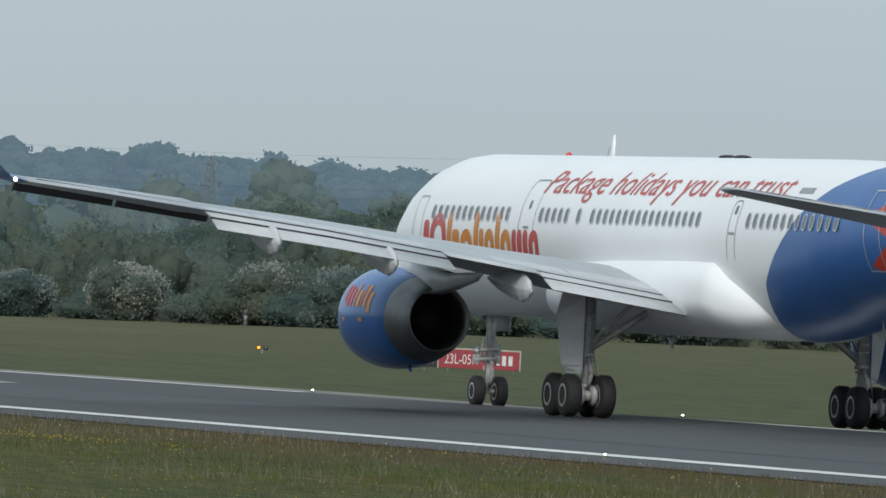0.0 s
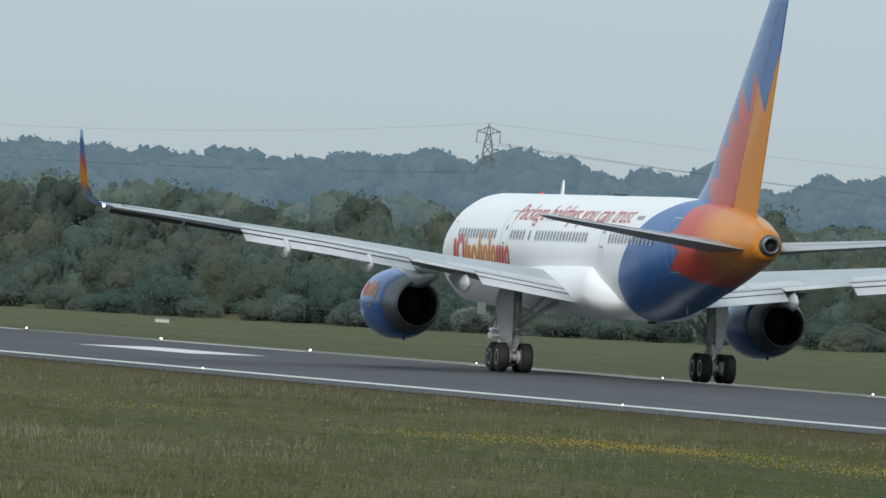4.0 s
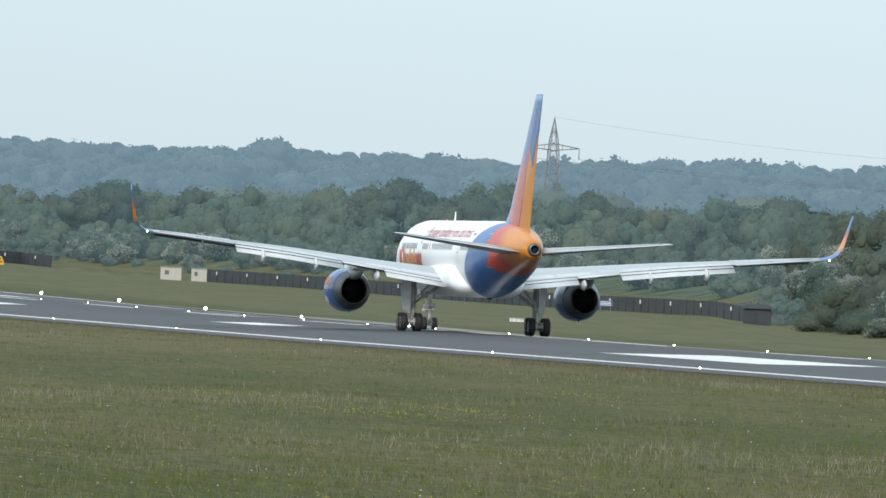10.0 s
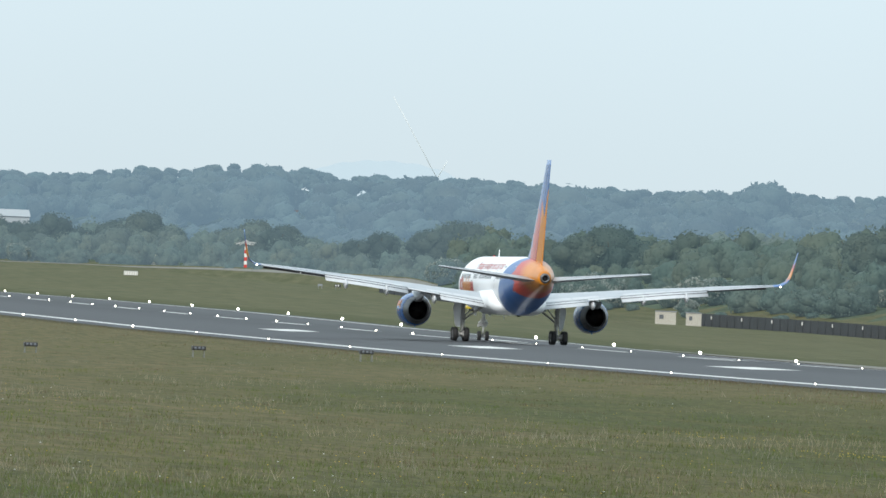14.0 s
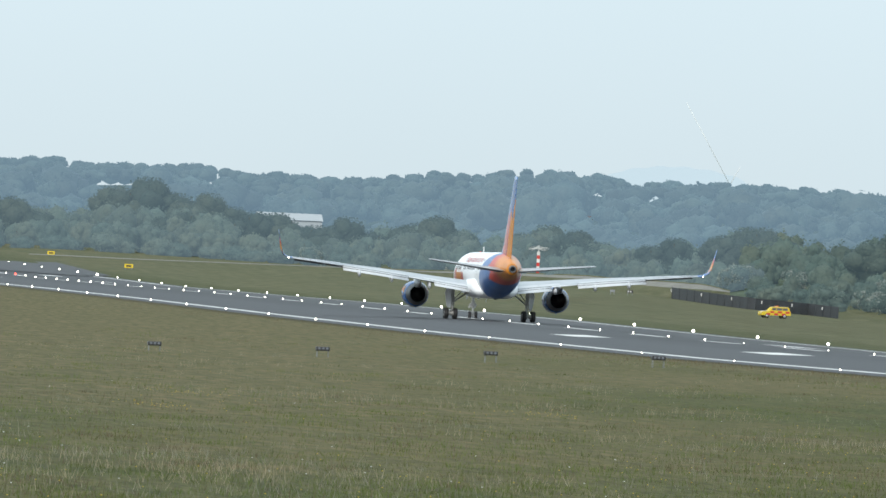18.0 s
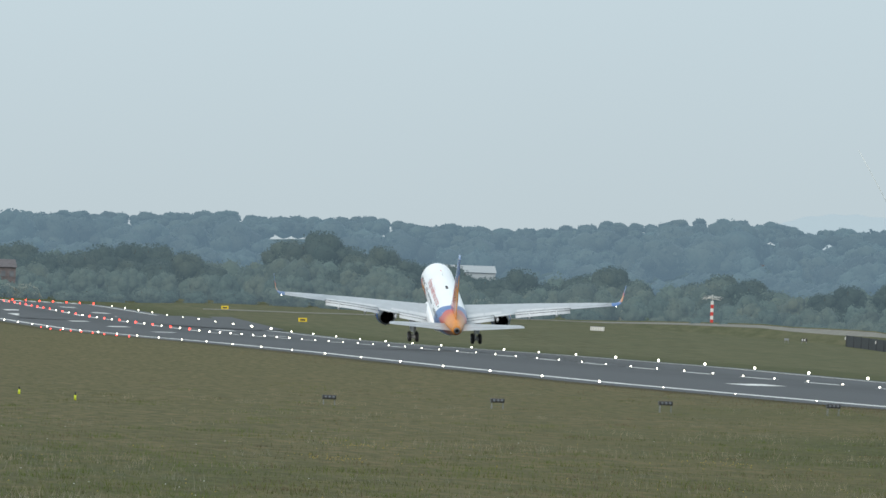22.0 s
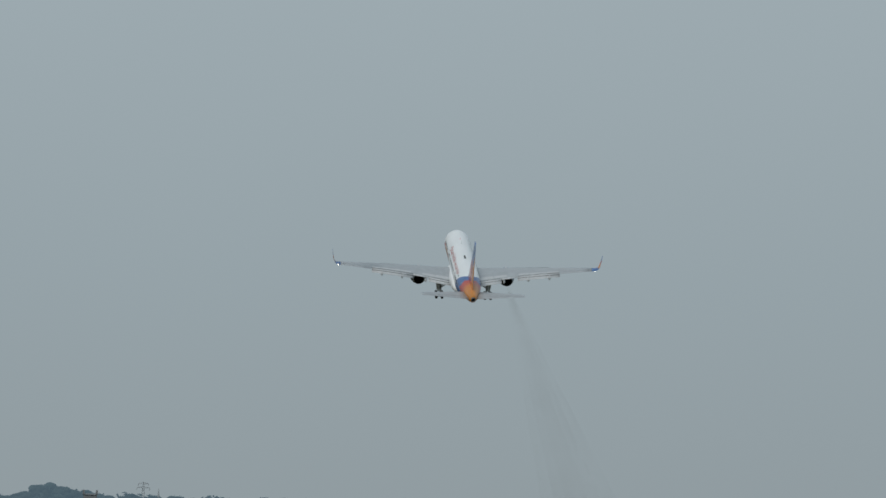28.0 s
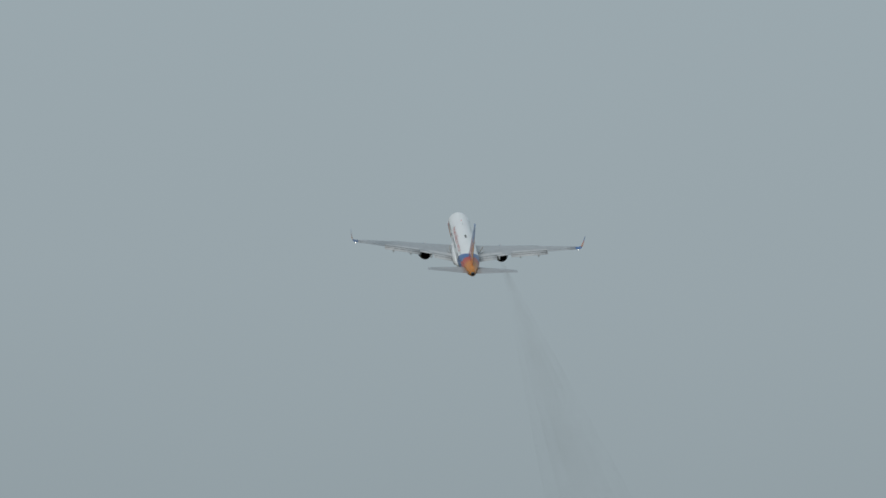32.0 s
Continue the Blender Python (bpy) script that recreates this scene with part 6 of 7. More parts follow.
def build_taxi_sign(az, el, wide, panels):
    """A mandatory sign of framed panels: (left, right, face, words, word colour); no words: plain bars."""
    s, d = stand("taxiway_sign", az, el, "taxiway sign with yellow on black and white on red panels", "sign")
    k = d * math.tan(radians(wide)) / 4.27
    for x0, x1, mat, w, m in panels:
        bm = bmesh.new()
        box(bm, x0 * k, x1 * k, -0.09, 0.09, 0.13 * k, 0.93 * k, bevel=0.02)
        p = part("panel", bm, mat, s, smooth=False)
        inset = min(0.28, 0.13 * (x1 - x0))
        if w:
            words_on(p, w, (x0 + inset) * k, (x1 - inset) * k, 0.32 * k, 0.42 * k, -0.095, m)
        else:
            for i in range(4):
                bm = bmesh.new()
                u = x0 + inset + (x1 - x0 - 2 * inset) * i / 4
                box(bm, u * k, (u + (x1 - x0 - 2 * inset) * 0.16) * k, -0.10, -0.088, 0.32 * k, 0.74 * k)
                part("bar", bm, m, p, smooth=False)
    bm = bmesh.new()
    box(bm, -2.2 * k, 2.2 * k, -0.10, 0.10, 0.93 * k, 0.99 * k, bevel=0.012)
    for x in [-2.165] + [(a[1] + b[0]) / 2 for a, b in zip(panels, panels[1:])] + [2.165]:
        box(bm, (x - 0.03) * k, (x + 0.03) * k, -0.10, 0.10, 0.1 * k, 0.93 * k, bevel=0.012)
    part("frame", bm, M_CREAM, s, "cream sign frame", smooth=False)
    for x in (-1.9, -0.9, 0.9, 1.9):
        bm = bmesh.new()
        tube(bm, (x * k, 0, -0.1), (x * k, 0, 0.15 * k), 0.035, seg=8)
        part("leg", bm, M_GALV, s)


def build_board(name, az, el, w, h, lift, face, label, dist, marks=(), legs=2):
    s, d = stand(name, az, el, label, "sign", dist=dist)
    bm = bmesh.new()
    box(bm, -w / 2, w / 2, -0.04, 0.04, lift, lift + h, bevel=0.02)
    p = part("board", bm, face, s, smooth=False)
    for x0, x1, z0, z1, m in marks:
        bm = bmesh.new()
        box(bm, x0 * w, x1 * w, -0.055, -0.035, lift + z0 * h, lift + z1 * h)
        part("mark", bm, m, p, smooth=False)
    for x in ((-0.35, 0.35) if legs == 2 else (0.0,)):
        bm = bmesh.new()
        tube(bm, (x * w, 0.06, -0.3), (x * w, 0.06, lift + h * 0.9), 0.05, seg=8)
        part("leg", bm, M_GALV, s)
    return s


def build_boards():
    build_board("notice_board", 14.264, -0.134, 0.5, 0.5, 0.75, M_SIGNWHITE, "small white notice on the wire fence", edge_dist(14.264) - 9, (), 1)
    lines = tuple((-0.38, 0.38, z, z + 0.12, M_SIGNWHITE) for z in (0.2, 0.44, 0.68))
    build_board("information_board", 14.765, -0.15, 1.3, 0.62, 0.75, M_SIGNBLUE, "small blue information board with white lines on legs", 1168, lines)
    build_board("warning_board", 14.722, -0.15, 0.8, 0.34, 1.95, M_ORANGE, "small red-orange warning board on a pole", 1175, ((-0.3, 0.3, 0.3, 0.6, M_SIGNWHITE),), 1)
    build_board("road_sign_back", 14.955, -0.155, 0.86, 1.05, 0.95, M_CREAM, "pale grey back of a road sign", 1148, ((-0.02, 0.02, 0.0, 1.0, M_GALV),), 1)
    s = build_board("chevron_board", 15.31, -0.152, 1.0, 0.52, 0.55, M_BLACK, "black and white chevron road board", 1122, (), 1)
    p = s.children[0]
    for x in (-0.3, 0.16):
        bm = bmesh.new()
        for sgn in (-1, 1):
            loft(bm, [[(x + 0.2, -0.06, 0.81 + sgn * 0.2), (x + 0.32, -0.06, 0.81 + sgn * 0.2), (x + 0.32, -0.045, 0.81 + sgn * 0.2), (x + 0.2, -0.045, 0.81 + sgn * 0.2)],
                      [(x - 0.02, -0.06, 0.81), (x + 0.1, -0.06, 0.81), (x + 0.1, -0.045, 0.81), (x - 0.02, -0.045, 0.81)]])
        part("chevron", bm, M_SIGNWHITE, p, smooth=False)
    build_board("information_board", 8.538, -0.095, 2.0, 0.85, 0.7, M_SIGNBLUE, "small blue information board before the fence", 1930, lines)
    for az, el, w in ((3.04, 0.100, 1.6), (3.36, 0.060, 1.7)):
        x, y, z, d = spot(az, el)
        build_board("yellow_taxi_sign", az, el, w, 0.75, 0.35, M_YELLOW, "yellow taxiway sign with a black mark", d, ((-0.3, 0.3, 0.25, 0.7, M_BLACK),))
    build_board("chevron_board", 5.412, 0.052, 1.15, 0.52, 0.45, M_BLACK, "black and white chevron road board", spot(5.412, 0.05)[3], ((-0.4, -0.2, 0.2, 0.8, M_SIGNWHITE), (0.0, 0.2, 0.2, 0.8, M_SIGNWHITE)))
    build_board("road_sign_back", 5.34, 0.052, 0.9, 0.4, 0.5, M_GALV, "pale grey back of a low road sign", spot(5.34, 0.05)[3], ())
    for az, el, n in ((8.177, -0.150, 3), (4.565, 0.072, 6), (11.131, -0.205, 5)):
        s, d = stand("equipment_cabinet", az, el, "low white slatted equipment cabinet on the grass", "cabinet", group="equipment cabinets")
        w = 0.058 * 0.01745 * d
        h = w * 0.30
        bm = bmesh.new()
        box(bm, -w / 2, w / 2, -0.5, 0.5, 0.05, h, bevel=0.04)
        part("body", bm, M_SIGNWHITE, s, smooth=False)
        bm = bmesh.new()
        box(bm, -w / 2 - 0.05, w / 2 + 0.05, -0.56, 0.56, h, h + 0.07, bevel=0.02)
        part("lid", bm, M_GALV, s, smooth=False)
        for i in range(n):
            x = -w / 2 + w * (i + 0.5) / n
            bm = bmesh.new()
            box(bm, x - w * 0.12 / n, x + w * 0.12 / n, -0.53, -0.49, 0.1, h * 0.92)
            part("slat", bm, M_CREAM, s, smooth=False)


def build_fence():
    f = group_of("boundary_fence", "long dark boundary fence with small white plates", "fence")
    pts = []
    az = 5.585
    while az < 9.13:
        d = edge_dist(az) - float(np.interp(az, [5.75, 6.15], [112, 15]))
        pts.append((math.sin(radians(az)) * d, math.cos(radians(az)) * d, az))
        az += 0.031
    for i, ((x0, y0, az), (x1, y1, _)) in enumerate(zip(pts, pts[1:])):
        if 6.24 < az < 6.88:                         # open between the two lengths
            continue
        a, b = Vector((x0, y0, float(land(x0, y0)) - 0.3)), Vector((x1, y1, float(land(x1, y1)) - 0.3))
        nrm = Vector((-(b - a).y, (b - a).x, 0)).normalized() * 0.04
        h = Vector((0, 0, 2.42))
        bm = bmesh.new()
        loft(bm, [[a - nrm, a + nrm, a + nrm + h, a - nrm + h], [b - nrm, b + nrm, b + nrm + h, b - nrm + h]])
        part("fence_panel", bm, M_FENCE, f, smooth=False)
        bm = bmesh.new()
        tube(bm, a - nrm * 2, a - nrm * 2 + h * 1.04, 0.06, seg=6)
        part("post", bm, M_FENCE, f)
        if i % 4 == 0:
            bm = bmesh.new()
            c = a - Vector((0.25, 0.25, 0))
            box(bm, c.x - 0.09, c.x + 0.09, c.y - 0.03, c.y + 0.03, c.z + 1.55, c.z + 2.10)
            part("white_plate", bm, M_SIGNWHITE, f, smooth=False)
    # thin wire fence before the wood
    f = group_of("wire_fence", "thin grey wire fence on slim posts before the wood", "fence")
    pts = []
    az = 11.2
    while az < 15.9:
        d = edge_dist(az) - 8
        pts.append(Vector((math.sin(radians(az)) * d, math.cos(radians(az)) * d, 0)))
        pts[-1].z = float(land(pts[-1].x, pts[-1].y))
        az += 0.17
    for a, b in zip(pts, pts[1:]):
        bm = bmesh.new()
        tube(bm, a - Vector((0, 0, 0.3)), a + Vector((0, 0, 1.75)), 0.022, seg=6)
        part("post", bm, M_WIRE, f)
        for k in range(5):
            bm = bmesh.new()
            tube(bm, a + Vector((0, 0, 1.70 - 0.38 * k)), b + Vector((0, 0, 1.70 - 0.38 * k)), 0.016 if k == 0 else 0.006, seg=4)
            part("wire", bm, M_WIRE, f)
    # a dark netted hut at the fence's end, pale cabins farther along
    s, d = stand("netted_hut", 9.16, -0.134, "small dark hut under a net beside the fence", "hut", dist=1800)
    w = 0.115 * 0.01745 * d
    h = 0.085 * 0.01745 * d
    bm = bmesh.new()
    box(bm, -w / 2, w / 2, -1.6, 1.6, -0.3, h * 0.8, bevel=0.1)
    part("wall", bm, M_FENCE, s, smooth=False)
    bm = bmesh.new()
    loft(bm, [[(-w / 2 - .3, -1.9, h * .8), (w / 2 + .3, -1.9, h * .8), (w / 2 + .3, 1.9, h * .8), (-w / 2 - .3, 1.9, h * .8)], [(-w / 2 + .3, -0.9, h), (w / 2 - .4, -0.9, h * 1.02), (w / 2 - .4, 0.9, h), (-w / 2 + .3, 0.9, h)]])
    part("roof", bm, M_FENCE, s, smooth=False)
    for az, w in ((6.757, 3.5), (6.872, 2.6)):
        s, d = stand("site_cabin", az, -0.03, "pale cream site cabin at the fence", "cabin", group="site cabins", dist=2340)
        bm = bmesh.new()
        box(bm, -w / 2, w / 2, -1.2, 1.2, -0.2, 2.1, bevel=0.06)
        part("wall", bm, M_CREAM, s, smooth=False)
        bm = bmesh.new()
        box(bm, -w / 2 - .1, w / 2 + .1, -1.3, 1.3, 2.1, 2.25, bevel=0.03)
        part("roof", bm, M_GALV, s, smooth=False)
        bm = bmesh.new()
        box(bm, -w * .3, -w * .1, -1.24, -1.19, 0.9, 1.6)
        part("window", bm, M_GLASS, s, smooth=False)


def build_car():
    c, d = stand("airfield_vehicle", 6.005, -0.017, "yellow airfield estate car with red chequers", "car", turn=12)
    # nose along -x, 4.7 m long
    def prof(bm, half, pts):
        loft(bm, [[(x, half, z) for x, z in pts], [(x, -half, z) for x, z in pts]])
    bm = bmesh.new()
    prof(bm, 0.92, [(-2.30, .42), (-2.38, .62), (-2.30, .94), (-1.95, 1.06), (-1.2, 1.12), (2.25, 1.16), (2.36, .95), (2.36, .5)])
    body = part("body", bm, M_YELLOW, c, smooth=False)
    bm = bmesh.new()
    prof(bm, 0.86, [(-2.2, 1.0), (-1.95, 1.075), (-1.2, 1.14), (-1.1, 1.0)])
    part("bonnet", bm, M_SIGNWHITE, body, "white bonnet", smooth=False)
    bm = bmesh.new()
    prof(bm, 0.80, [(-1.15, 1.1), (-0.5, 1.70), (-0.2, 1.76), (1.9, 1.78), (2.1, 1.70), (2.28, 1.13)])
    cab = part("cabin", bm, M_YELLOW, c, smooth=False)
    bm = bmesh.new()
    box(bm, -0.3, 1.95, -0.74, 0.74, 1.765, 1.80, bevel=0.015)
    part("roof", bm, M_SIGNWHITE, cab, "white roof", smooth=False)
    for s in (-1, 1):
        for x0, x1 in ((-0.62, 0.05), (0.15, 1.0), (1.1, 1.9)):
            bm = bmesh.new()
            box(bm, x0, x1, s * 0.80 - 0.015, s * 0.80 + 0.015, 1.24, 1.62)
            part("window", bm, M_GLASS, cab, smooth=False)
        for i in range(12):
            bm = bmesh.new()
            x, z = -1.55 + 0.62 * (i // 2), 0.50 + 0.31 * (i % 2)
            if i % 4 in (0, 3):
                box(bm, x, x + 0.62, s * 0.925 - 0.01, s * 0.925 + 0.01, z, z + 0.31)
                part("red_chequer", bm, M_CARRED, body, smooth=False)
            else:
                bm.free()
        bm = bmesh.new()
        box(bm, -2.36, -2.28, s * 0.68 - 0.16, s * 0.68 + 0.16, 0.72, 0.88, bevel=0.02)
        part("headlight", bm, M_SIGNWHITE, body, smooth=False)
        bm = bmesh.new()
        box(bm, 2.33, 2.39, s * 0.80 - 0.09, s * 0.80 + 0.09, 0.78, 1.12, bevel=0.02)
        part("tail_light", bm, M_CARRED, body, smooth=False)
        for x in (-1.45, 1.4):
            bt, bh = bmesh.new(), bmesh.new()
            for bmm, prf in ((bt, [(-0.1, .2), (-0.11, .33), (0.11, .33), (0.1, .2)]), (bh, [(-0.105, .02), (-0.115, .2), (0.115, .2), (0.105, .02)])):
                loft(bmm, [[(x + b, s * 0.83 + a, z) for a, b, z in ring] for ring in lathe_x(prf, 0, 0.34, 20)])
            w = part("tyre", bt, M_TYRE, c)
            part("wheel_hub", bh, M_HUB, c)
    bm = bmesh.new()
    box(bm, 0.2, 0.5, -0.6, 0.6, 1.79, 1.92, bevel=0.04)
    part("light_bar", bm, M_ORANGE, c)


def build_papi():
    src = None
    for i in range(4):
        x = 45.6 + 9.05 * i
        z = (-0.68, -0.55, -0.38, -0.22)[i]
        if src is None:
            src = group_of("approach_light_unit", "low black approach slope light unit on thin legs", "airfield light", pose(x, 750, z), "approach light units")
            bm = bmesh.new()
            box(bm, -0.36, 0.36, -0.45, 0.45, 0.24, 0.46, bevel=0.03)
            b = part("housing", bm, M_BLACK, src, smooth=False)
            for k in (-1, 0, 1):
                bm = bmesh.new()
                tube(bm, (k * 0.21, -0.46, 0.35), (k * 0.21, -0.42, 0.35), 0.075, seg=12)
                part("lens", bm, M_GLASS, b)
            for lx in (-0.3, 0.3):
                for ly in (-0.3, 0.3):
                    bm = bmesh.new()
                    tube(bm, (lx, ly, -0.6), (lx, ly, 0.26), 0.014, seg=7)
                    part("leg", bm, M_GALV, src)
        else:
            copy_thing(src, pose(x, 750, z))
    src = None
    for az, el in ((2.07, -0.24), (2.19, -0.28), (2.42, -0.297), (1.815, -0.215), (1.6, -0.16), (1.545, -0.18), (1.72, -0.187)):
        x, y, z, d = spot(az + 0.022, el + 0.010)
        if src is None:
            src = group_of("marker_post", "short lime and black marker post in the grass", "marker", pose(x, y, z), "marker posts")
            bm = bmesh.new()
            tube(bm, (0, 0, -0.05), (0, 0, 0.26), 0.065, 0.06, 12)
            part("sleeve", bm, M_LIME, src, "fluorescent lime sleeve")
            bm = bmesh.new()
            tube(bm, (0, 0, 0.26), (0, 0, 0.42), 0.05, 0.045, 12)
            part("cap", bm, M_BLACK, src, "black cap")
        else:
            copy_thing(src, pose(x, y, z))


def build_field_marks():
    """A lit amber guard lamp in the far grass, and a painted post before the wood."""
    g, d = stand("guard_light", 17.235, -0.268, "low amber guard light, lit, with its black unlit twin", "airfield light")
    for x, mat, lab in ((-0.16, M_AMBER, "glowing amber lens"), (0.20, M_GLASS, "dark unlit lens")):
        bm = bmesh.new()
        box(bm, x - 0.11, x + 0.11, -0.05, 0.12, 0.19, 0.41, bevel=0.03)
        h = part("housing", bm, M_BLACK, g, smooth=False)
        bm = bmesh.new()
        tube(bm, (x, -0.09, 0.30), (x, -0.04, 0.30), 0.065, 0.085, 14)
        part("lens", bm, mat, h, lab)
    bm = bmesh.new()
    tube(bm, (0.02, 0.04, -0.1), (0.02, 0.04, 0.2), 0.04, seg=8)
    part("leg", bm, M_GALV, g)
    p, d = stand("marker_post", 17.163, -0.15, "stubby weathered brown and white post beside the wood", "marker", dist=edge_dist(17.163) - 6)
    for i in range(3):
        bm = bmesh.new()
        tube(bm, (0, 0, -0.1 + 0.42 * i), (0, 0, 0.32 + 0.42 * i), 0.14, 0.14, 12)
        part("band", bm, M_WALL if i == 1 else M_BRICK, p)


def lattice(bm, levels, r):
    """A square lattice tower: (height, half width) levels joined by legs and crossed braces."""
    for (z0, w0), (z1, w1) in zip(levels, levels[1:]):
        c0 = [(-w0, -w0, z0), (w0, -w0, z0), (w0, w0, z0), (-w0, w0, z0)]
        c1 = [(-w1, -w1, z1), (w1, -w1, z1), (w1, w1, z1), (-w1, w1, z1)]
        for i in range(4):
            j = (i + 1) % 4
            tube(bm, c0[i], c1[i], r, seg=5, caps=False)
            tube(bm, c0[i], c1[j], r * 0.6, seg=4, caps=False)
            tube(bm, c0[j], c1[i], r * 0.6, seg=4, caps=False)
            tube(bm, c1[i], c1[j], r * 0.6, seg=4, caps=False)


def build_pylon(az, top_el, dist, arms, turn, waist, slim=0.75, bar=0.11, k=1.0):
    x, y = math.sin(radians(az)) * dist, math.cos(radians(az)) * dist
    z = float(land(x, y))
    h = EYE.z + math.tan(radians(top_el)) * dist - z
    p = group_of("electricity_pylon", "grey steel lattice electricity pylon above the trees", "pylon", pose(x, y, z - 1, 0, 0, turn), "electricity pylons")
    bm = bmesh.new()
    n = 9
    lattice(bm, [(h * i / n, waist * (1 - i / n) ** 1.1 + slim * min(1, (1 - i / n) * 4)) for i in range(n + 1)], bar)
    part("tower", bm, M_GALV, p)
    tips = []
    for drop, half in arms:
        f = 1 - drop / h
        bm = bmesh.new()
        for s in (-1, 1):
            for yy in (-0.6 * k, 0.6 * k):
                tube(bm, (0, yy, h * f + k), (s * half, 0, h * f), bar, seg=5)
                tube(bm, (0, yy, h * f - 0.7 * k), (s * half, 0, h * f), bar, seg=5)
            for q in (0.35, 0.7):
                tube(bm, (s * half * q, 0.3, h * f - 0.7 * k + 0.7 * k * q), (s * half * q, -0.3, h * f + k - k * q), bar * 0.65, seg=4)
        part("cross_arm", bm, M_GALV, p)
        for s in (-1, 1):
            bm = bmesh.new()
            tube(bm, (s * half, 0, h * f), (s * half, 0, h * f - 2.6 * k), bar, seg=6)
            part("insulator", bm, M_GALV, p)
            tips.append(p.matrix_basis @ Vector((s * half, 0, h * f - 2.6 * k)))
    tips.append(p.matrix_basis @ Vector((0, 0, h)))
    return tips


def build_lines():
    a = build_pylon(8.298, 0.713, 3400, ((7.4, 6.5),), 8, 1.2)
    b = build_pylon(12.421, 0.705, 3150, ((1.8, 2.6), (8.4, 2.3)), -8, 1.3)
    build_pylon(1.872, 0.545, 4150, ((0.5, 1.5), (1.7, 1.9)), 0, 0.0, 0.42, 0.05, 0.3)
    build_pylon(16.993, 0.557, 2900, ((1.6, 2.4), (6.0, 2.6)), 0, 1.0, 0.6, 0.055)
    build_pylon(17.270, 0.512, 2900, ((1.6, 2.4), (6.0, 2.6)), 0, 1.0, 0.6, 0.055)
    build_pylon(15.268, 0.449, 3000, ((1.4, 2.0), (4.0, 2.2)), 0, 1.0, 0.5, 0.09)
    far = Vector((math.sin(radians(20.5)) * 3000, math.cos(radians(20.5)) * 3000, 33))
    for p, q, sag, r in ((a[0], b[2], 4, 0.035), (a[1], b[3], 4, 0.035), (a[2], b[4], 7, 0.018), (b[0], far, 10, 0.035), (b[1], far + Vector((6, 0, -3)), 10, 0.035), (b[4], far + Vector((2, 0, 6)), 8, 0.018)):
        bm = bmesh.new()
        pts = []
        for i in range(25):
            f = i / 24
            v = p.lerp(q, f)
            v.z -= sag * 4 * f * (1 - f)
            pts.append(v)
        loft(bm, [[u + Vector(w) for w in ((r, 0, 0), (0, 0, r), (-r, 0, 0), (0, 0, -r))] for u in pts])
        ob = part("power_cable", bm, M_CABLE)
        tagged(ob, "thin sagging power cable between pylons", "cable", "power cables")


# azimuth of the perimeter road, elevation of its near and far edge
ROAD_AZ = [2.95, 3.37, 4.1, 4.52, 4.9, 5.24, 5.36, 5.55, 5.72, 5.82]
ROAD_LOW = [0.098, 0.097, 0.102, 0.104, 0.109, 0.107, 0.097, 0.089, 0.086, 0.080]
ROAD_HIGH = [0.103, 0.104, 0.107, 0.109, 0.117, 0.119, 0.112, 0.110, 0.105, 0.084]


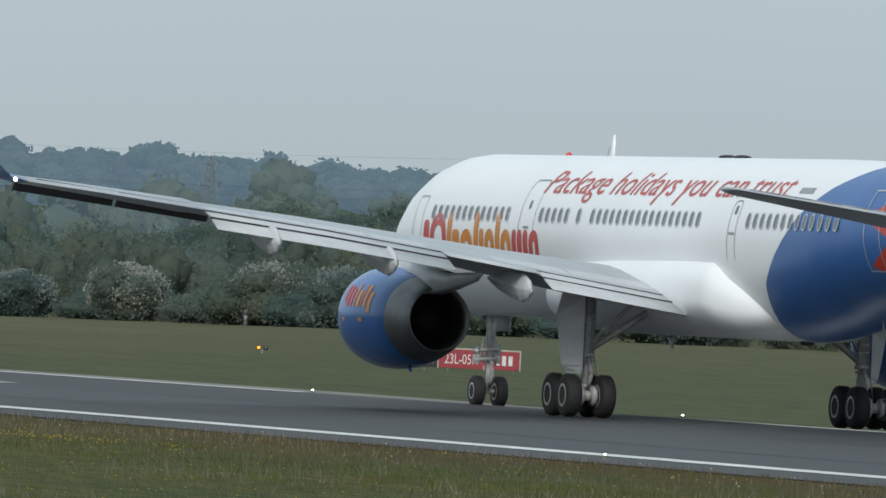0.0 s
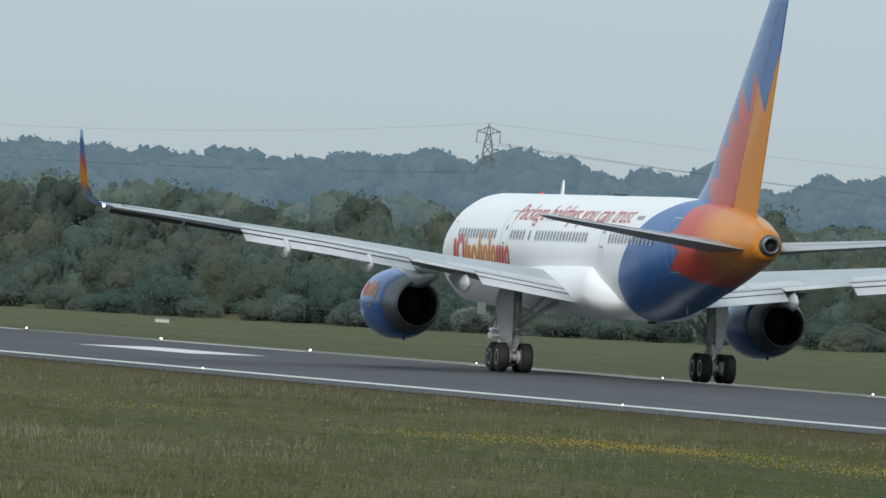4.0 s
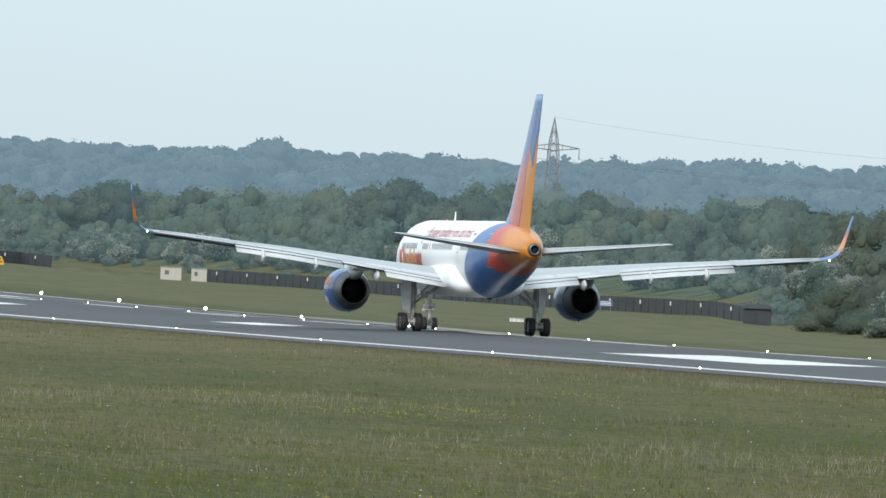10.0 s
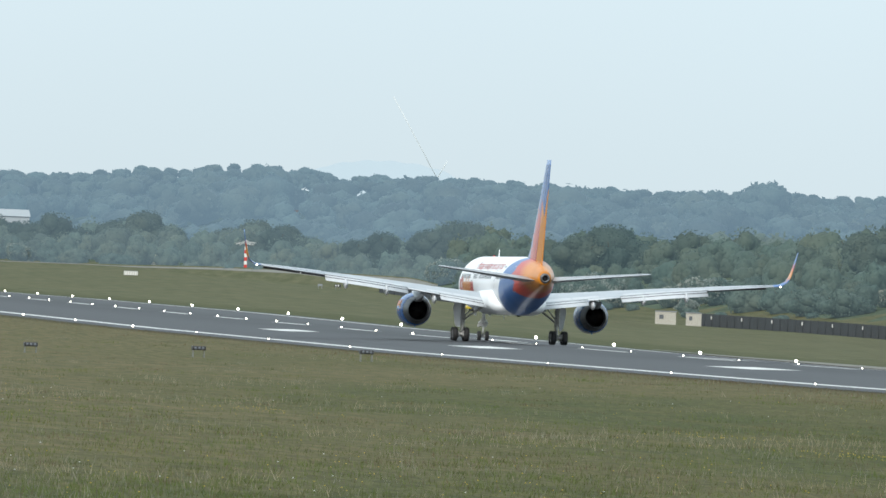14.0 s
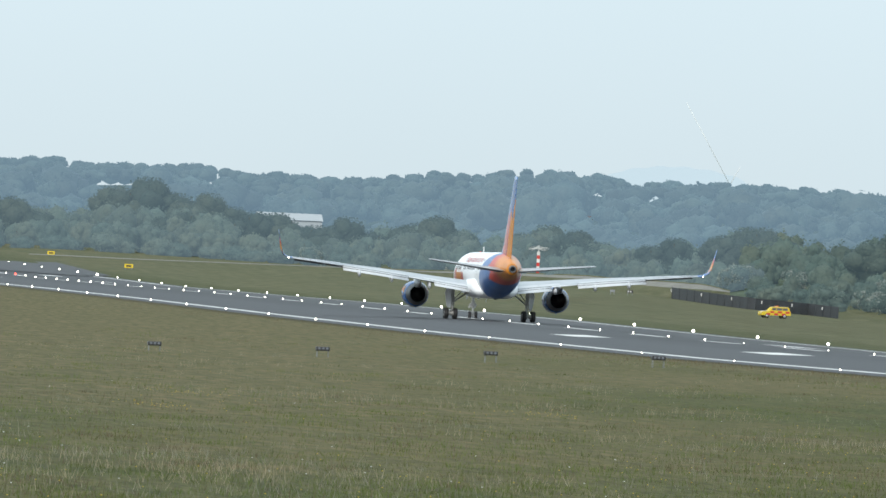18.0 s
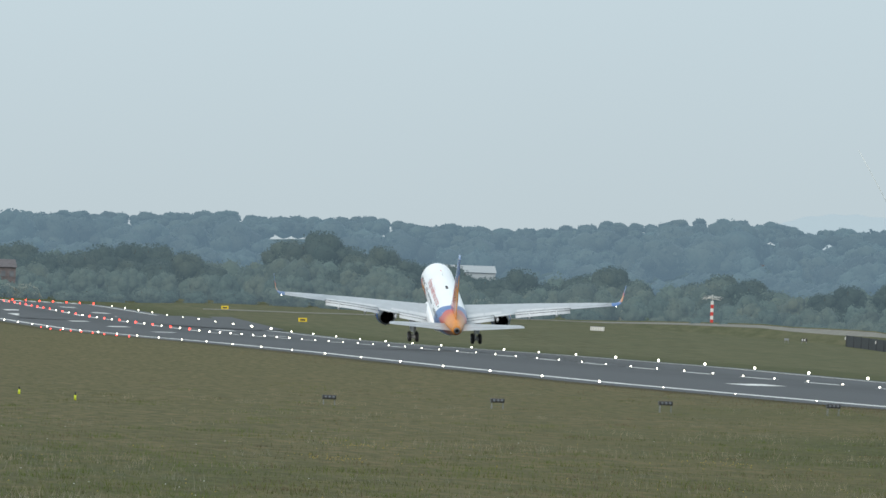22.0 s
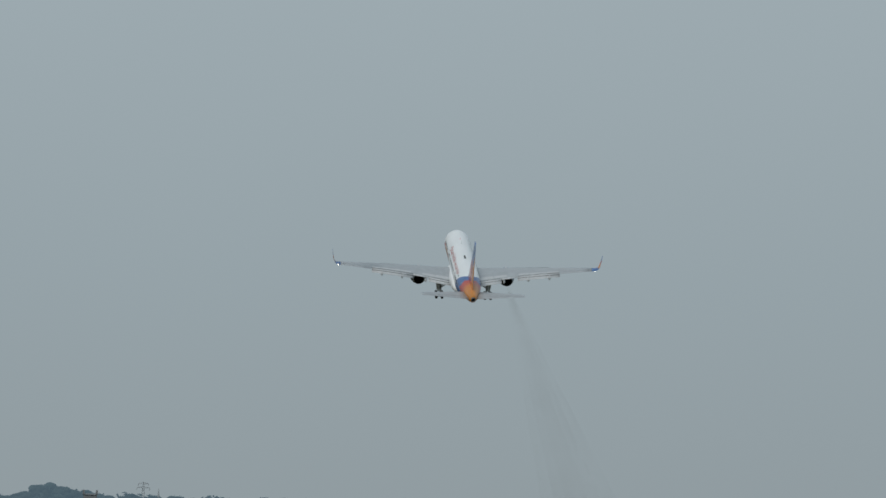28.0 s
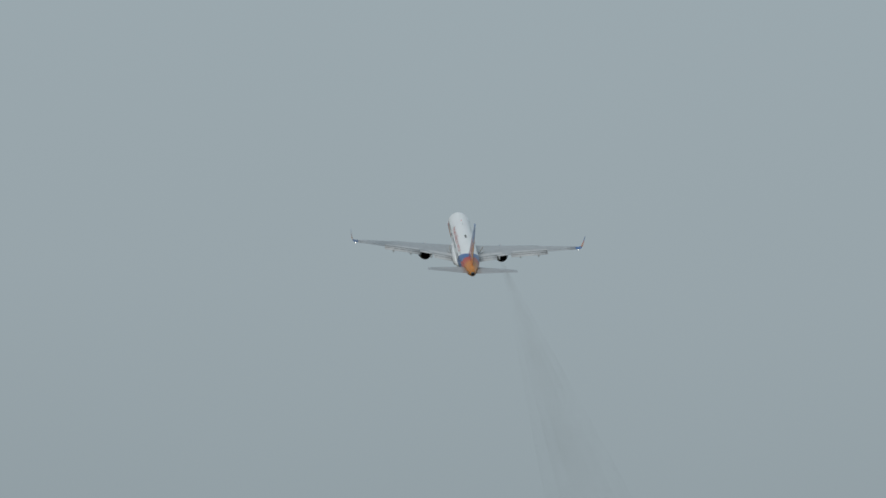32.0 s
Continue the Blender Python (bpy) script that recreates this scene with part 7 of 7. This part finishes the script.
def build_distance():
    # red and white mast with an aerial frame
    d = edge_dist(5.031) - 3.0
    x, y = math.sin(radians(5.031)) * d, math.cos(radians(5.031)) * d
    z = EYE.z + math.tan(radians(0.121)) * d
    m = group_of("aerial_mast", "red and white banded mast carrying a wire aerial", "mast", pose(x, y, z, 0, 0, -5))
    h = EYE.z + math.tan(radians(0.237)) * d - z
    for i in range(6):
        bm = bmesh.new()
        box(bm, -0.32, 0.32, -0.32, 0.32, h * 0.78 * i / 6 - (0.3 if i == 0 else 0), h * 0.78 * (i + 1) / 6, bevel=0.03)
        part("band", bm, M_CARRED if i % 2 == 0 else M_SIGNWHITE, m, smooth=False)
    bm = bmesh.new()
    tube(bm, (0, 0, h * 0.76), (0, 0, h), 0.10, seg=6)
    rng = random.Random(4)
    for i in range(40):                              # a shallow web of pale wires
        a = 2 * math.pi * i / 40
        r = 2.5 * rng.uniform(0.75, 1.0)
        tube(bm, (0, 0, h * rng.uniform(0.84, 0.99)), (math.cos(a) * r, math.sin(a) * r, h * rng.uniform(0.80, 0.95)), 0.018, seg=4)
    for rr in (1.0, 1.7, 2.3):
        ring = [(math.cos(2 * math.pi * k / 20) * rr, math.sin(2 * math.pi * k / 20) * rr, h * (0.93 - 0.018 * rr)) for k in range(20)]
        for p, q in zip(ring, ring[1:] + ring[:1]):
            tube(bm, p, q, 0.018, seg=4)
    part("aerial", bm, M_SIGNWHITE, m)
    # perimeter road on a low bank, added to raise it into the camera's view
    bm, bank = bmesh.new(), bmesh.new()
    rows, turf = [], []
    for az in np.linspace(2.95, 5.82, 74):
        lo = float(np.interp(az, ROAD_AZ, ROAD_LOW))
        hi = float(np.interp(az, ROAD_AZ, ROAD_HIGH))
        a, e = radians(az), edge_dist(az)
        def up(q, el):
            return Vector((math.sin(a) * q, math.cos(a) * q, EYE.z + math.tan(radians(el)) * q))
        def over(q, el, lift):
            p = up(q, el)
            p.z = max(p.z, float(land(p.x, p.y)) + lift)
            return p
        e = min(e, spot(az, lo)[3] + 52.0)           # where the field rises past it, the road is set by line of sight
        natural = e < edge_dist(az) - 8.0
        foot = up(e - 95.0, 0.0)
        foot.z = float(land(foot.x, foot.y)) - 0.25
        rear = up(e + 6.0, hi + 0.006)
        if natural:
            rear.z = float(land(rear.x, rear.y)) - 0.3
        lip = 0.006 if not natural else 0.001
        rows.append([bm.verts.new(over(e - 52.0, lo, 0.25) + Vector((0, 0, 0.06))), bm.verts.new(over(e - 22.0, hi, 0.25) + Vector((0, 0, 0.06)))])
        turf.append([bank.verts.new(q) for q in (foot, over(e - 54.0, lo, 0.25), over(e - 20.0, hi - 0.002, 0.25), over(e - 14.0, hi + lip, 0.2), rear, rear - Vector((0, 0, 3.0)))])
    for a, b in zip(rows, rows[1:]):
        bm.faces.new((a[0], a[1], b[1], b[0]))
    for a, b in zip(turf, turf[1:]):
        for k in range(5):
            bank.faces.new((a[k], a[k + 1], b[k + 1], b[k]))
    tagged(part("perimeter_road", bm, M_SHOULDER, smooth=False), "pale perimeter road along the field edge", "road", kind="structure")
    tagged(part("ground_bank", bank, M_GROUND, smooth=False), "low grass bank added to lift the perimeter road into view", "bank", kind="structure")
    # turn-off beside the runway
    bm = bmesh.new()
    bm.faces.new([bm.verts.new((q[0], q[1], q[2] + 0.12)) for q in (spot(a, e) for a, e in EXIT)])
    tagged(part("taxiway", bm, M_ASPHALT, smooth=False), "asphalt turn-off joining the far end of the runway", "taxiway", kind="structure")
    # crane
    d = 4600.0
    def at(az, el):
        return Vector((math.sin(radians(az)) * d, math.cos(radians(az)) * d, EYE.z + math.tan(radians(el)) * d))
    foot = at(5.800, 0.40)
    foot.z = float(land(foot.x, foot.y)) - 0.2
    c = group_of("crane", "tall pale crane with a raised jib on the skyline", "crane", Matrix.Translation(foot))
    base = foot
    for nm, p, q, r in (("jib", at(5.800, 0.52), at(5.608, 0.848), 0.09), ("tower", foot, at(5.800, 0.53), 0.3), ("back_mast", at(5.800, 0.52), at(5.838, 0.595), 0.09)):
        bm = bmesh.new()
        u, v = p - base, q - base
        tube(bm, u, v, r, 0.08, seg=4)
        part(nm, bm, M_CRANE, c)
    # buildings among the trees
    def house(name, az, el0, el1, dist, wpx, wall, roof, label, category, ridge=0.45, windows=0):
        z0, z1 = EYE.z + math.tan(radians(el0)) * dist, EYE.z + math.tan(radians(el1)) * dist
        x, y = math.sin(radians(az)) * dist, math.cos(radians(az)) * dist
        w = wpx / 24777 * dist
        g = min(z0, float(land(x, y)) - 0.5)
        hb = group_of(name, label, category, pose(x, y, g, 0, 0, -az))
        h, hr = (z1 - g) * 1.0, (z1 - z0) * ridge
        bm = bmesh.new()
        box(bm, -w / 2, w / 2, -3, 4, 0, h - hr)
        wl_ = part("wall", bm, wall, hb, smooth=False)
        bm = bmesh.new()
        loft(bm, [[(-w / 2 - .3, -3.4, h - hr), (w / 2 + .3, -3.4, h - hr), (w / 2 + .3, 4.4, h - hr), (-w / 2 - .3, 4.4, h - hr)], [(-w / 2 + .2, 0.2, h), (w / 2 - .2, 0.2, h), (w / 2 - .2, 0.6, h), (-w / 2 + .2, 0.6, h)]])
        part("roof", bm, roof, hb, smooth=False)
        for i in range(windows):
            xx = -w / 2 + w * (i + 0.5) / windows
            bm = bmesh.new()
            box(bm, xx - 0.5, xx + 0.5, -3.06, -2.98, h - hr - 2.2, h - hr - 0.9)
            part("window", bm, M_GLASS, wl_, smooth=False)
        return hb
    house("warehouse", 4.005, 0.290, 0.322, 3760, 118, M_PANEL, M_PANEL, "low white-roofed warehouse among distant trees", "warehouse", 0.9)
    house("brick_house", 2.13, 0.215, 0.280, 3262, 44, M_BRICK, M_SLATE, "brown brick house with a tiled roof among trees", "house", 0.5, 3)
    for az, el, w in ((4.53, .345, 20), (4.83, .34, 24), (5.22, .345, 22), (5.3, .34, 18), (2.38, .30, 22), (5.95, .345, 24)):
        dist = spot(az, el, 3480.0)[3]
        house("house", az, el, el + 0.022, dist, w, M_WALL, M_SLATE, "small distant house among the trees", "house", 0.5, 2)
    t = house("church_tower", 1.656, 0.40, 0.474, 4060, 24, M_STONE, M_STONE, "square stone church tower on the skyline", "church", 0.08, 1)
    for sx in (-1, 1):
        bm = bmesh.new()
        hh = EYE.z + math.tan(radians(0.474)) * 4060 - t.matrix_basis.translation.z
        box(bm, sx * 1.9 - 0.3, sx * 1.9 + 0.3, -3.2, -2.6, hh - 0.3, hh + 1.0)
        part("pinnacle", bm, M_STONE, t, smooth=False)
    x, y = math.sin(radians(1.935)) * 4200, math.cos(radians(1.935)) * 4200
    g = float(land(x, y))
    sp = group_of("church_spire", "slim dark church spire on the skyline", "church", pose(x, y, g))
    zt = EYE.z + math.tan(radians(0.508)) * 4200 - g
    bm = bmesh.new()
    tube(bm, (0, 0, zt - 7.5), (0, 0, zt), 0.8, 0.05, 8)
    part("spire", bm, M_SPIRE, sp)
    bm = bmesh.new()
    box(bm, -1.2, 1.2, -1.2, 1.2, 0, zt - 7.5)
    part("tower", bm, M_STONE, sp, smooth=False)
    # flat upright sheet for a hill behind the ridge, its haze painted as glow
    bm = bmesh.new()
    pts = []
    for i in range(41):
        az = 5.27 + 0.62 * i / 40
        f = i / 40
        el = 0.50 + 0.084 * math.sin(math.pi * min(1, max(0, f))) ** 0.45 + 0.003 * math.sin(f * 37)
        pts.append((az, el))
    lo = [bm.verts.new((math.sin(radians(a)) * 4850, math.cos(radians(a)) * 4850, 20)) for a, e in pts]
    hi = [bm.verts.new((math.sin(radians(a)) * 4850, math.cos(radians(a)) * 4850, EYE.z + math.tan(radians(e)) * 4850)) for a, e in pts]
    for i in range(40):
        bm.faces.new((lo[i], lo[i + 1], hi[i + 1], hi[i]))
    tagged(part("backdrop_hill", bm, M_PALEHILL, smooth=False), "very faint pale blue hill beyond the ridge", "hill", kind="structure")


M_SPIRE = plain("weathered_lead", (0.26, 0.28, 0.29), 0.7)
M_CRANE = plain("pale_crane_steel", (0.64, 0.65, 0.62), 0.7)
# faint hill: most of its tone is emission standing in for haze
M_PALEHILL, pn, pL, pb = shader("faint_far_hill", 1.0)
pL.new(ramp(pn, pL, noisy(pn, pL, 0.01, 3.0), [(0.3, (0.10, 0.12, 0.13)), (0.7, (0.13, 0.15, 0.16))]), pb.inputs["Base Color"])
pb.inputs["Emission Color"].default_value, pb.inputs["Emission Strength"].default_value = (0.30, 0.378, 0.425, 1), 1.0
build_taxi_sign(14.658, -0.262, 0.31, ((-2.13, -1.06, M_BLACK, "VD1", M_YELLOW), (-1.0, 0.95, M_SIGNRED, "23L-05R", M_SIGNWHITE), (1.0, 2.13, M_SIGNRED, "CAT I", M_SIGNWHITE)))
build_taxi_sign(18.085, -0.302, 0.41, ((-2.13, -1.36, M_BLACK, "", M_YELLOW), (-1.3, 0.6, M_SIGNRED, "23L-05R", M_SIGNWHITE), (0.65, 2.13, M_SIGNRED, "", M_SIGNWHITE)))
build_boards()
build_fence()
build_car()
build_papi()
build_field_marks()
build_lines()
build_distance()


# ------------------------------------------------------------------ grass and flowers
M_BLADE = leafy("grass_blades", (0.090, 0.101, 0.030), (0.162, 0.162, 0.058), 0.8, lumpy=0)
M_STRAW = leafy("dry_seed_stalks", (0.23, 0.195, 0.145), (0.43, 0.37, 0.285), 0.9, lumpy=0)
M_RUST = leafy("red_brown_seed_heads", (0.112, 0.080, 0.048), (0.195, 0.142, 0.090), 0.9, lumpy=0)
M_FRESH = leafy("fresh_grass", (0.112, 0.134, 0.035), (0.188, 0.200, 0.062), 0.8, lumpy=0)
M_DEEP = leafy("dark_grass", (0.066, 0.080, 0.026), (0.110, 0.124, 0.042), 0.8, lumpy=0)
M_CUP = plain("buttercup_yellow", (0.46, 0.33, 0.02), 0.6)
M_CLOCK = plain("dandelion_clock_white", (0.62, 0.62, 0.60), 0.9)


# yellow drifts: azimuth and elevation of both ends, number of flowers
DRIFTS = [
    (12.2, -0.634, 12.84, -0.622, 260), (12.84, -0.637, 13.54, -0.634, 420), (14.06, -0.689, 14.91, -0.686, 480), (14.35, -0.568, 14.51, -0.571, 60),
    (13.78, -0.688, 13.89, -0.692, 60), (10.94, -0.572, 11.29, -0.58, 80), (7.95, -0.543, 8.14, -0.547, 40), (8.37, -0.445, 8.55, -0.461, 40),
    (18.26, -0.622, 18.73, -0.635, 120), (16.08, -0.669, 16.54, -0.68, 120), (3.415, -0.5, 3.554, -0.507, 35), (3.55, -0.443, 3.69, -0.45, 25),
    (6.915, -0.501, 7.1, -0.516, 35), (7.43, -0.561, 7.77, -0.57, 60), (9.9, -0.52, 10.6, -0.55, 90), (5.0, -0.47, 5.2, -0.475, 25),
]


def near_field(rng, n, d0=150.0, d1=900.0, az0=0.9, az1=20.3):
    """Points spread over the grass on the camera's side of the runway."""
    out = []
    while len(out) < n:
        m = n * 3
        az = np.radians(rng.uniform(az0, az1, m))
        d = 1.0 / rng.uniform(1.0 / d1, 1.0 / d0, m)
        x, y = np.sin(az) * d, np.cos(az) * d
        k = x < RC - 24.3
        out.extend(np.stack([x[k], y[k]], 1).tolist())
    p = np.array(out[:n])
    return p[:, 0], p[:, 1], land(p[:, 0], p[:, 1])


def blades(rng, x, y, z, per, height, width, spread):
    n = len(x)
    r = np.repeat(np.arange(n), per)
    m = len(r)
    a = rng.uniform(0, 2 * np.pi, m)
    bx, by, bz = x[r] + rng.normal(size=m) * spread, y[r] + rng.normal(size=m) * spread, z[r] - 0.03
    h = height * rng.uniform(0.55, 1.3, m)
    lean = rng.normal(size=(m, 2)) * 0.35 * h[:, None]
    w = width * rng.uniform(0.6, 1.4, m)
    v = np.stack([np.stack([bx - np.cos(a) * w, by - np.sin(a) * w, bz], 1), np.stack([bx + np.cos(a) * w, by + np.sin(a) * w, bz], 1), np.stack([bx + lean[:, 0], by + lean[:, 1], bz + h], 1)], 1).reshape(-1, 3)
    return v, np.arange(3 * m).reshape(-1, 3)


def patchy(rng, x, y, scale, keep):
    f = np.sin(x * 0.9 / scale + 1.3 * np.sin(y * 0.21 / scale)) + np.sin(y * 0.33 / scale + 2.0) + rng.normal(size=len(x)) * 0.7
    return f > np.quantile(f, 1 - keep)


def build_grass():
    rng = np.random.default_rng(5)
    x, y, z = near_field(rng, 52000)
    ob = part("grass_tufts", mesh_np("grass_tufts", *blades(rng, x, y, z, 5, 0.10, 0.007, 0.22)), M_BLADE, smooth=False)
    tagged(ob, "rough green grass tufts beside the runway", "grass", kind="stuff")
    x, y, z = near_field(rng, 60000)
    k = patchy(rng, x, y, 0.8, 0.5) & patchy(rng, x, y, 5.0, 0.16)
    ob = part("seed_stalks", mesh_np("seed_stalks", *blades(rng, x[k], y[k], z[k], 4, 0.25, 0.006, 0.22)), M_STRAW, smooth=False)
    tagged(ob, "pale dry grass stalks gone to seed", "grass", kind="stuff")
    # tussocks of other grasses and sorrel among it
    for name, mat, n, per, height, width, label in (("green_tussocks", M_FRESH, 1500, 55, 0.17, 0.009, "fresh green grass tussocks in the rough"), ("sorrel_patches", M_RUST, 900, 45, 0.16, 0.008, "red-brown sorrel patches in the grass"),
                                                    ("seed_clumps", M_STRAW, 520, 26, 0.26, 0.0055, "clumps of pale grass gone to seed"), ("dark_tussocks", M_DEEP, 1100, 50, 0.15, 0.009, "dark green grass tussocks in the rough")):
        x, y, z = near_field(rng, n, 150, 1000)
        r = np.repeat(np.arange(n), per)
        wide = rng.uniform(0.35, 1.2, n)[r]
        bx, by = x[r] + rng.normal(size=len(r)) * wide, y[r] + rng.normal(size=len(r)) * wide * 2.5
        ok = bx < RC - 24.2
        ob = part(name, mesh_np(name, *blades(rng, bx[ok], by[ok], land(bx[ok], by[ok]), 1, height, width, 0.05)), mat, smooth=False)
        tagged(ob, label, "grass", kind="stuff")
    # fringe of red-brown seeding grass beside the runway
    y = 1.0 / rng.uniform(1 / 1500.0, 1 / 170.0, 9000)
    x = RC - 24.6 - rng.gamma(1.3, 2.8, 9000)
    ob = part("seeding_fringe", mesh_np("seeding_fringe", *blades(rng, x, y, land(x, y), 3, 0.20, 0.012, 0.3)), M_RUST, smooth=False)
    tagged(ob, "red-brown seeding grass along the runway edge", "grass", kind="stuff")
    for name, mat, n, keep, size, hgt, label in (("buttercups", M_CUP, 5200, 0.30, 0.018, 0.15, "yellow buttercups scattered in the grass"), ("dandelion_clocks", M_CLOCK, 800, 0.6, 0.019, 0.24, "white dandelion seed heads in the grass")):
        x, y, z = near_field(rng, n, 150, 620, 0.9)
        if name == "buttercups":                    # drifts of flowers, and a few strays
            band = 0.6 + 0.4 * np.sin(x * 0.23 + 0.8 * np.sin(y * 0.031)) + 0.5 * (x > 55) > rng.uniform(size=len(x)) * 1.6
            xs, ys = [x[band]], [y[band]]
            for a0, e0, a1, e1, m in DRIFTS:
                m = int(m * 1.3)
                f = rng.uniform(size=m)
                p = np.array([spot(a0 + (a1 - a0) * q, e0 + (e1 - e0) * q, 60.0)[:2] for q in np.linspace(0, 1, 12)])
                xs.append(np.interp(f, np.linspace(0, 1, 12), p[:, 0]) + rng.normal(size=m) * 0.5)
                ys.append(np.interp(f, np.linspace(0, 1, 12), p[:, 1]) + rng.normal(size=m) * 5.0)
            x, y = np.concatenate(xs), np.concatenate(ys)
            ok = x < RC - 26.5
            x, y = x[ok], y[ok]
            z = land(x, y)
            keep = 1.0
        k = patchy(rng, x, y, 9.0, keep)
        x, y, z = x[k], y[k], z[k] + hgt * rng.uniform(0.6, 1.1, k.sum())
        oct_v = np.array([(1, 0, 0), (-1, 0, 0), (0, 1, 0), (0, -1, 0), (0, 0, .6), (0, 0, -.6)]) * size
        oct_t = np.array([(0, 2, 4), (2, 1, 4), (1, 3, 4), (3, 0, 4), (2, 0, 5), (1, 2, 5), (3, 1, 5), (0, 3, 5)])
        v = (np.stack([x, y, z], 1)[:, None, :] + oct_v[None]).reshape(-1, 3)
        t = (oct_t[None] + (np.arange(len(x)) * 6)[:, None, None]).reshape(-1, 3)
        ob = part(name, mesh_np(name, v, t), mat, smooth=False)
        tagged(ob, label, "flowers", kind="stuff")


build_grass()


# ------------------------------------------------------------------ movement
# seconds, x, y, z (None: wheels on the runway), pitch, bank, yaw
JET_ROWS = [
    (0.0, 110.50, 318.58, None, 0.00, 0.00, -0.11),
    (1.0, 110.50, 354.82, None, 0.00, 0.00, -0.09),
    (2.0, 110.50, 393.74, None, 0.00, 0.00, -0.00),
    (3.0, 110.50, 435.52, None, 0.00, 0.00, 0.11),
    (6.0, 110.50, 573.60, None, 0.00, 0.00, -0.07),
    (7.0, 110.50, 623.50, None, 0.00, 0.00, -0.04),
    (8.0, 110.50, 675.84, None, 0.00, 0.00, 0.05),
    (9.0, 110.50, 729.60, None, 0.00, 0.00, 0.03),
    (10.0, 110.50, 786.09, None, 0.00, 0.00, 0.08),
    (11.0, 110.50, 844.22, None, 0.00, 0.00, -0.01),
    (12.0, 110.45, 904.00, None, 0.00, 0.00, 0.04),
    (13.0, 110.50, 967.10, None, 0.00, 0.00, 0.05),
    (16.0, 110.65, 1164.36, None, 0.00, 0.00, 0.08),
    (17.0, 110.65, 1235.10, None, 0.00, 0.00, 0.08),
    (18.0, 110.65, 1306.39, None, 0.00, 0.00, 0.11),
    (19.0, 110.60, 1380.60, None, 1.30, 0.10, 0.20),
    (20.0, 110.65, 1457.38, None, 3.55, 0.00, 0.00),
    (21.0, 110.65, 1535.14, None, 6.10, 0.00, 0.00),
    (22.0, 111.45, 1617.30, 2.91, 8.85, -0.07, -0.50),
    (23.0, 111.90, 1697.00, 5.28, 10.60, -0.10, -0.20),
    (24.0, 112.75, 1778.02, 9.80, 13.20, -1.00, -0.13),
    (25.0, 113.22, 1862.00, 17.97, 16.73, 0.02, 0.31),
    (27.5, 115.02, 2063.41, 45.45, 13.82, -1.09, 0.50),
    (28.0, 115.57, 2103.92, 51.97, 13.76, -1.08, 0.58),
    (29.0, 116.57, 2184.49, 67.47, 15.81, -0.64, 0.57),
    (30.0, 117.57, 2264.44, 82.97, 16.29, -0.66, 0.78),
    (31.0, 118.57, 2343.81, 98.47, 15.58, -0.87, 0.93),
    (32.0, 119.57, 2422.77, 113.97, 15.34, -0.86, 1.01),
]

def motions():
    rows = []
    for t, x, y, z, p, b, w in JET_ROWS:
        rows.append((t, pose(x, y, float(along(y)) - FALL * 3.66 if z is None else z, p, b, w)))
    walk(JET, rows)
    # smoke streams back along the way the airliner has come
    rows = []
    for t, x, y, z, p, b, w in JET_ROWS:
        climb = 0.0 if z is None else min(p - 4.0, 10.5) if t > 23.5 else max(0.0, p - 8.0)
        side = 0.0 if t < 22 else -0.9
        rows.append((t, pose(x, y, float(along(y)) if z is None else z, p, b, w) @ Matrix.Translation((6.6, -2.5, 2.0)) @ pose(0, 0, 0, climb - p, 0, side)))
    walk(SMOKE, rows)
    # the wings bend up as they take the weight, and carry the engines with them
    for ob, s in BENDING:
        rows = []
        for t, a in ((0.0, 0.0), (17.0, 0.0), (19.5, 0.5), (21.0, 1.5), (22.5, 2.3), (24.0, 2.6), (32.0, 2.6)):
            pivot = Matrix.Translation((s * 1.9, 0, 3.0))
            rows.append((t, pivot @ pose(0, 0, 0, 0, -s * a, 0) @ pivot.inverted()))
        walk(ob, rows)
    for leg, s, t0, t1 in ((LEGS[0], -1, 28.6, 32.6), (LEGS[1], 1, 28.4, 30.9)):
        hinge = (s * 3.5, 0, 3.0)
        keys = [(0.0, 0.0), (t0, 0.0)]
        n = 5
        for i in range(1, n + 1):
            keys.append((t0 + (t1 - t0) * i / n, 82.0 * i / n))
        if t1 < 32.0:
            keys.append((32.0, 82.0))
        walk(leg, [(t, pose(*hinge, 0, s * a, 0)) for t, a in keys])
    walk(NOSE, [(0.0, pose(0, 18.27, 2.35)), (28.4, pose(0, 18.27, 2.35)), (29.6, pose(0, 18.27, 2.35, 45)), (30.8, pose(0, 18.27, 2.35, 88)), (32.0, pose(0, 18.27, 2.35, 88))])


motions()
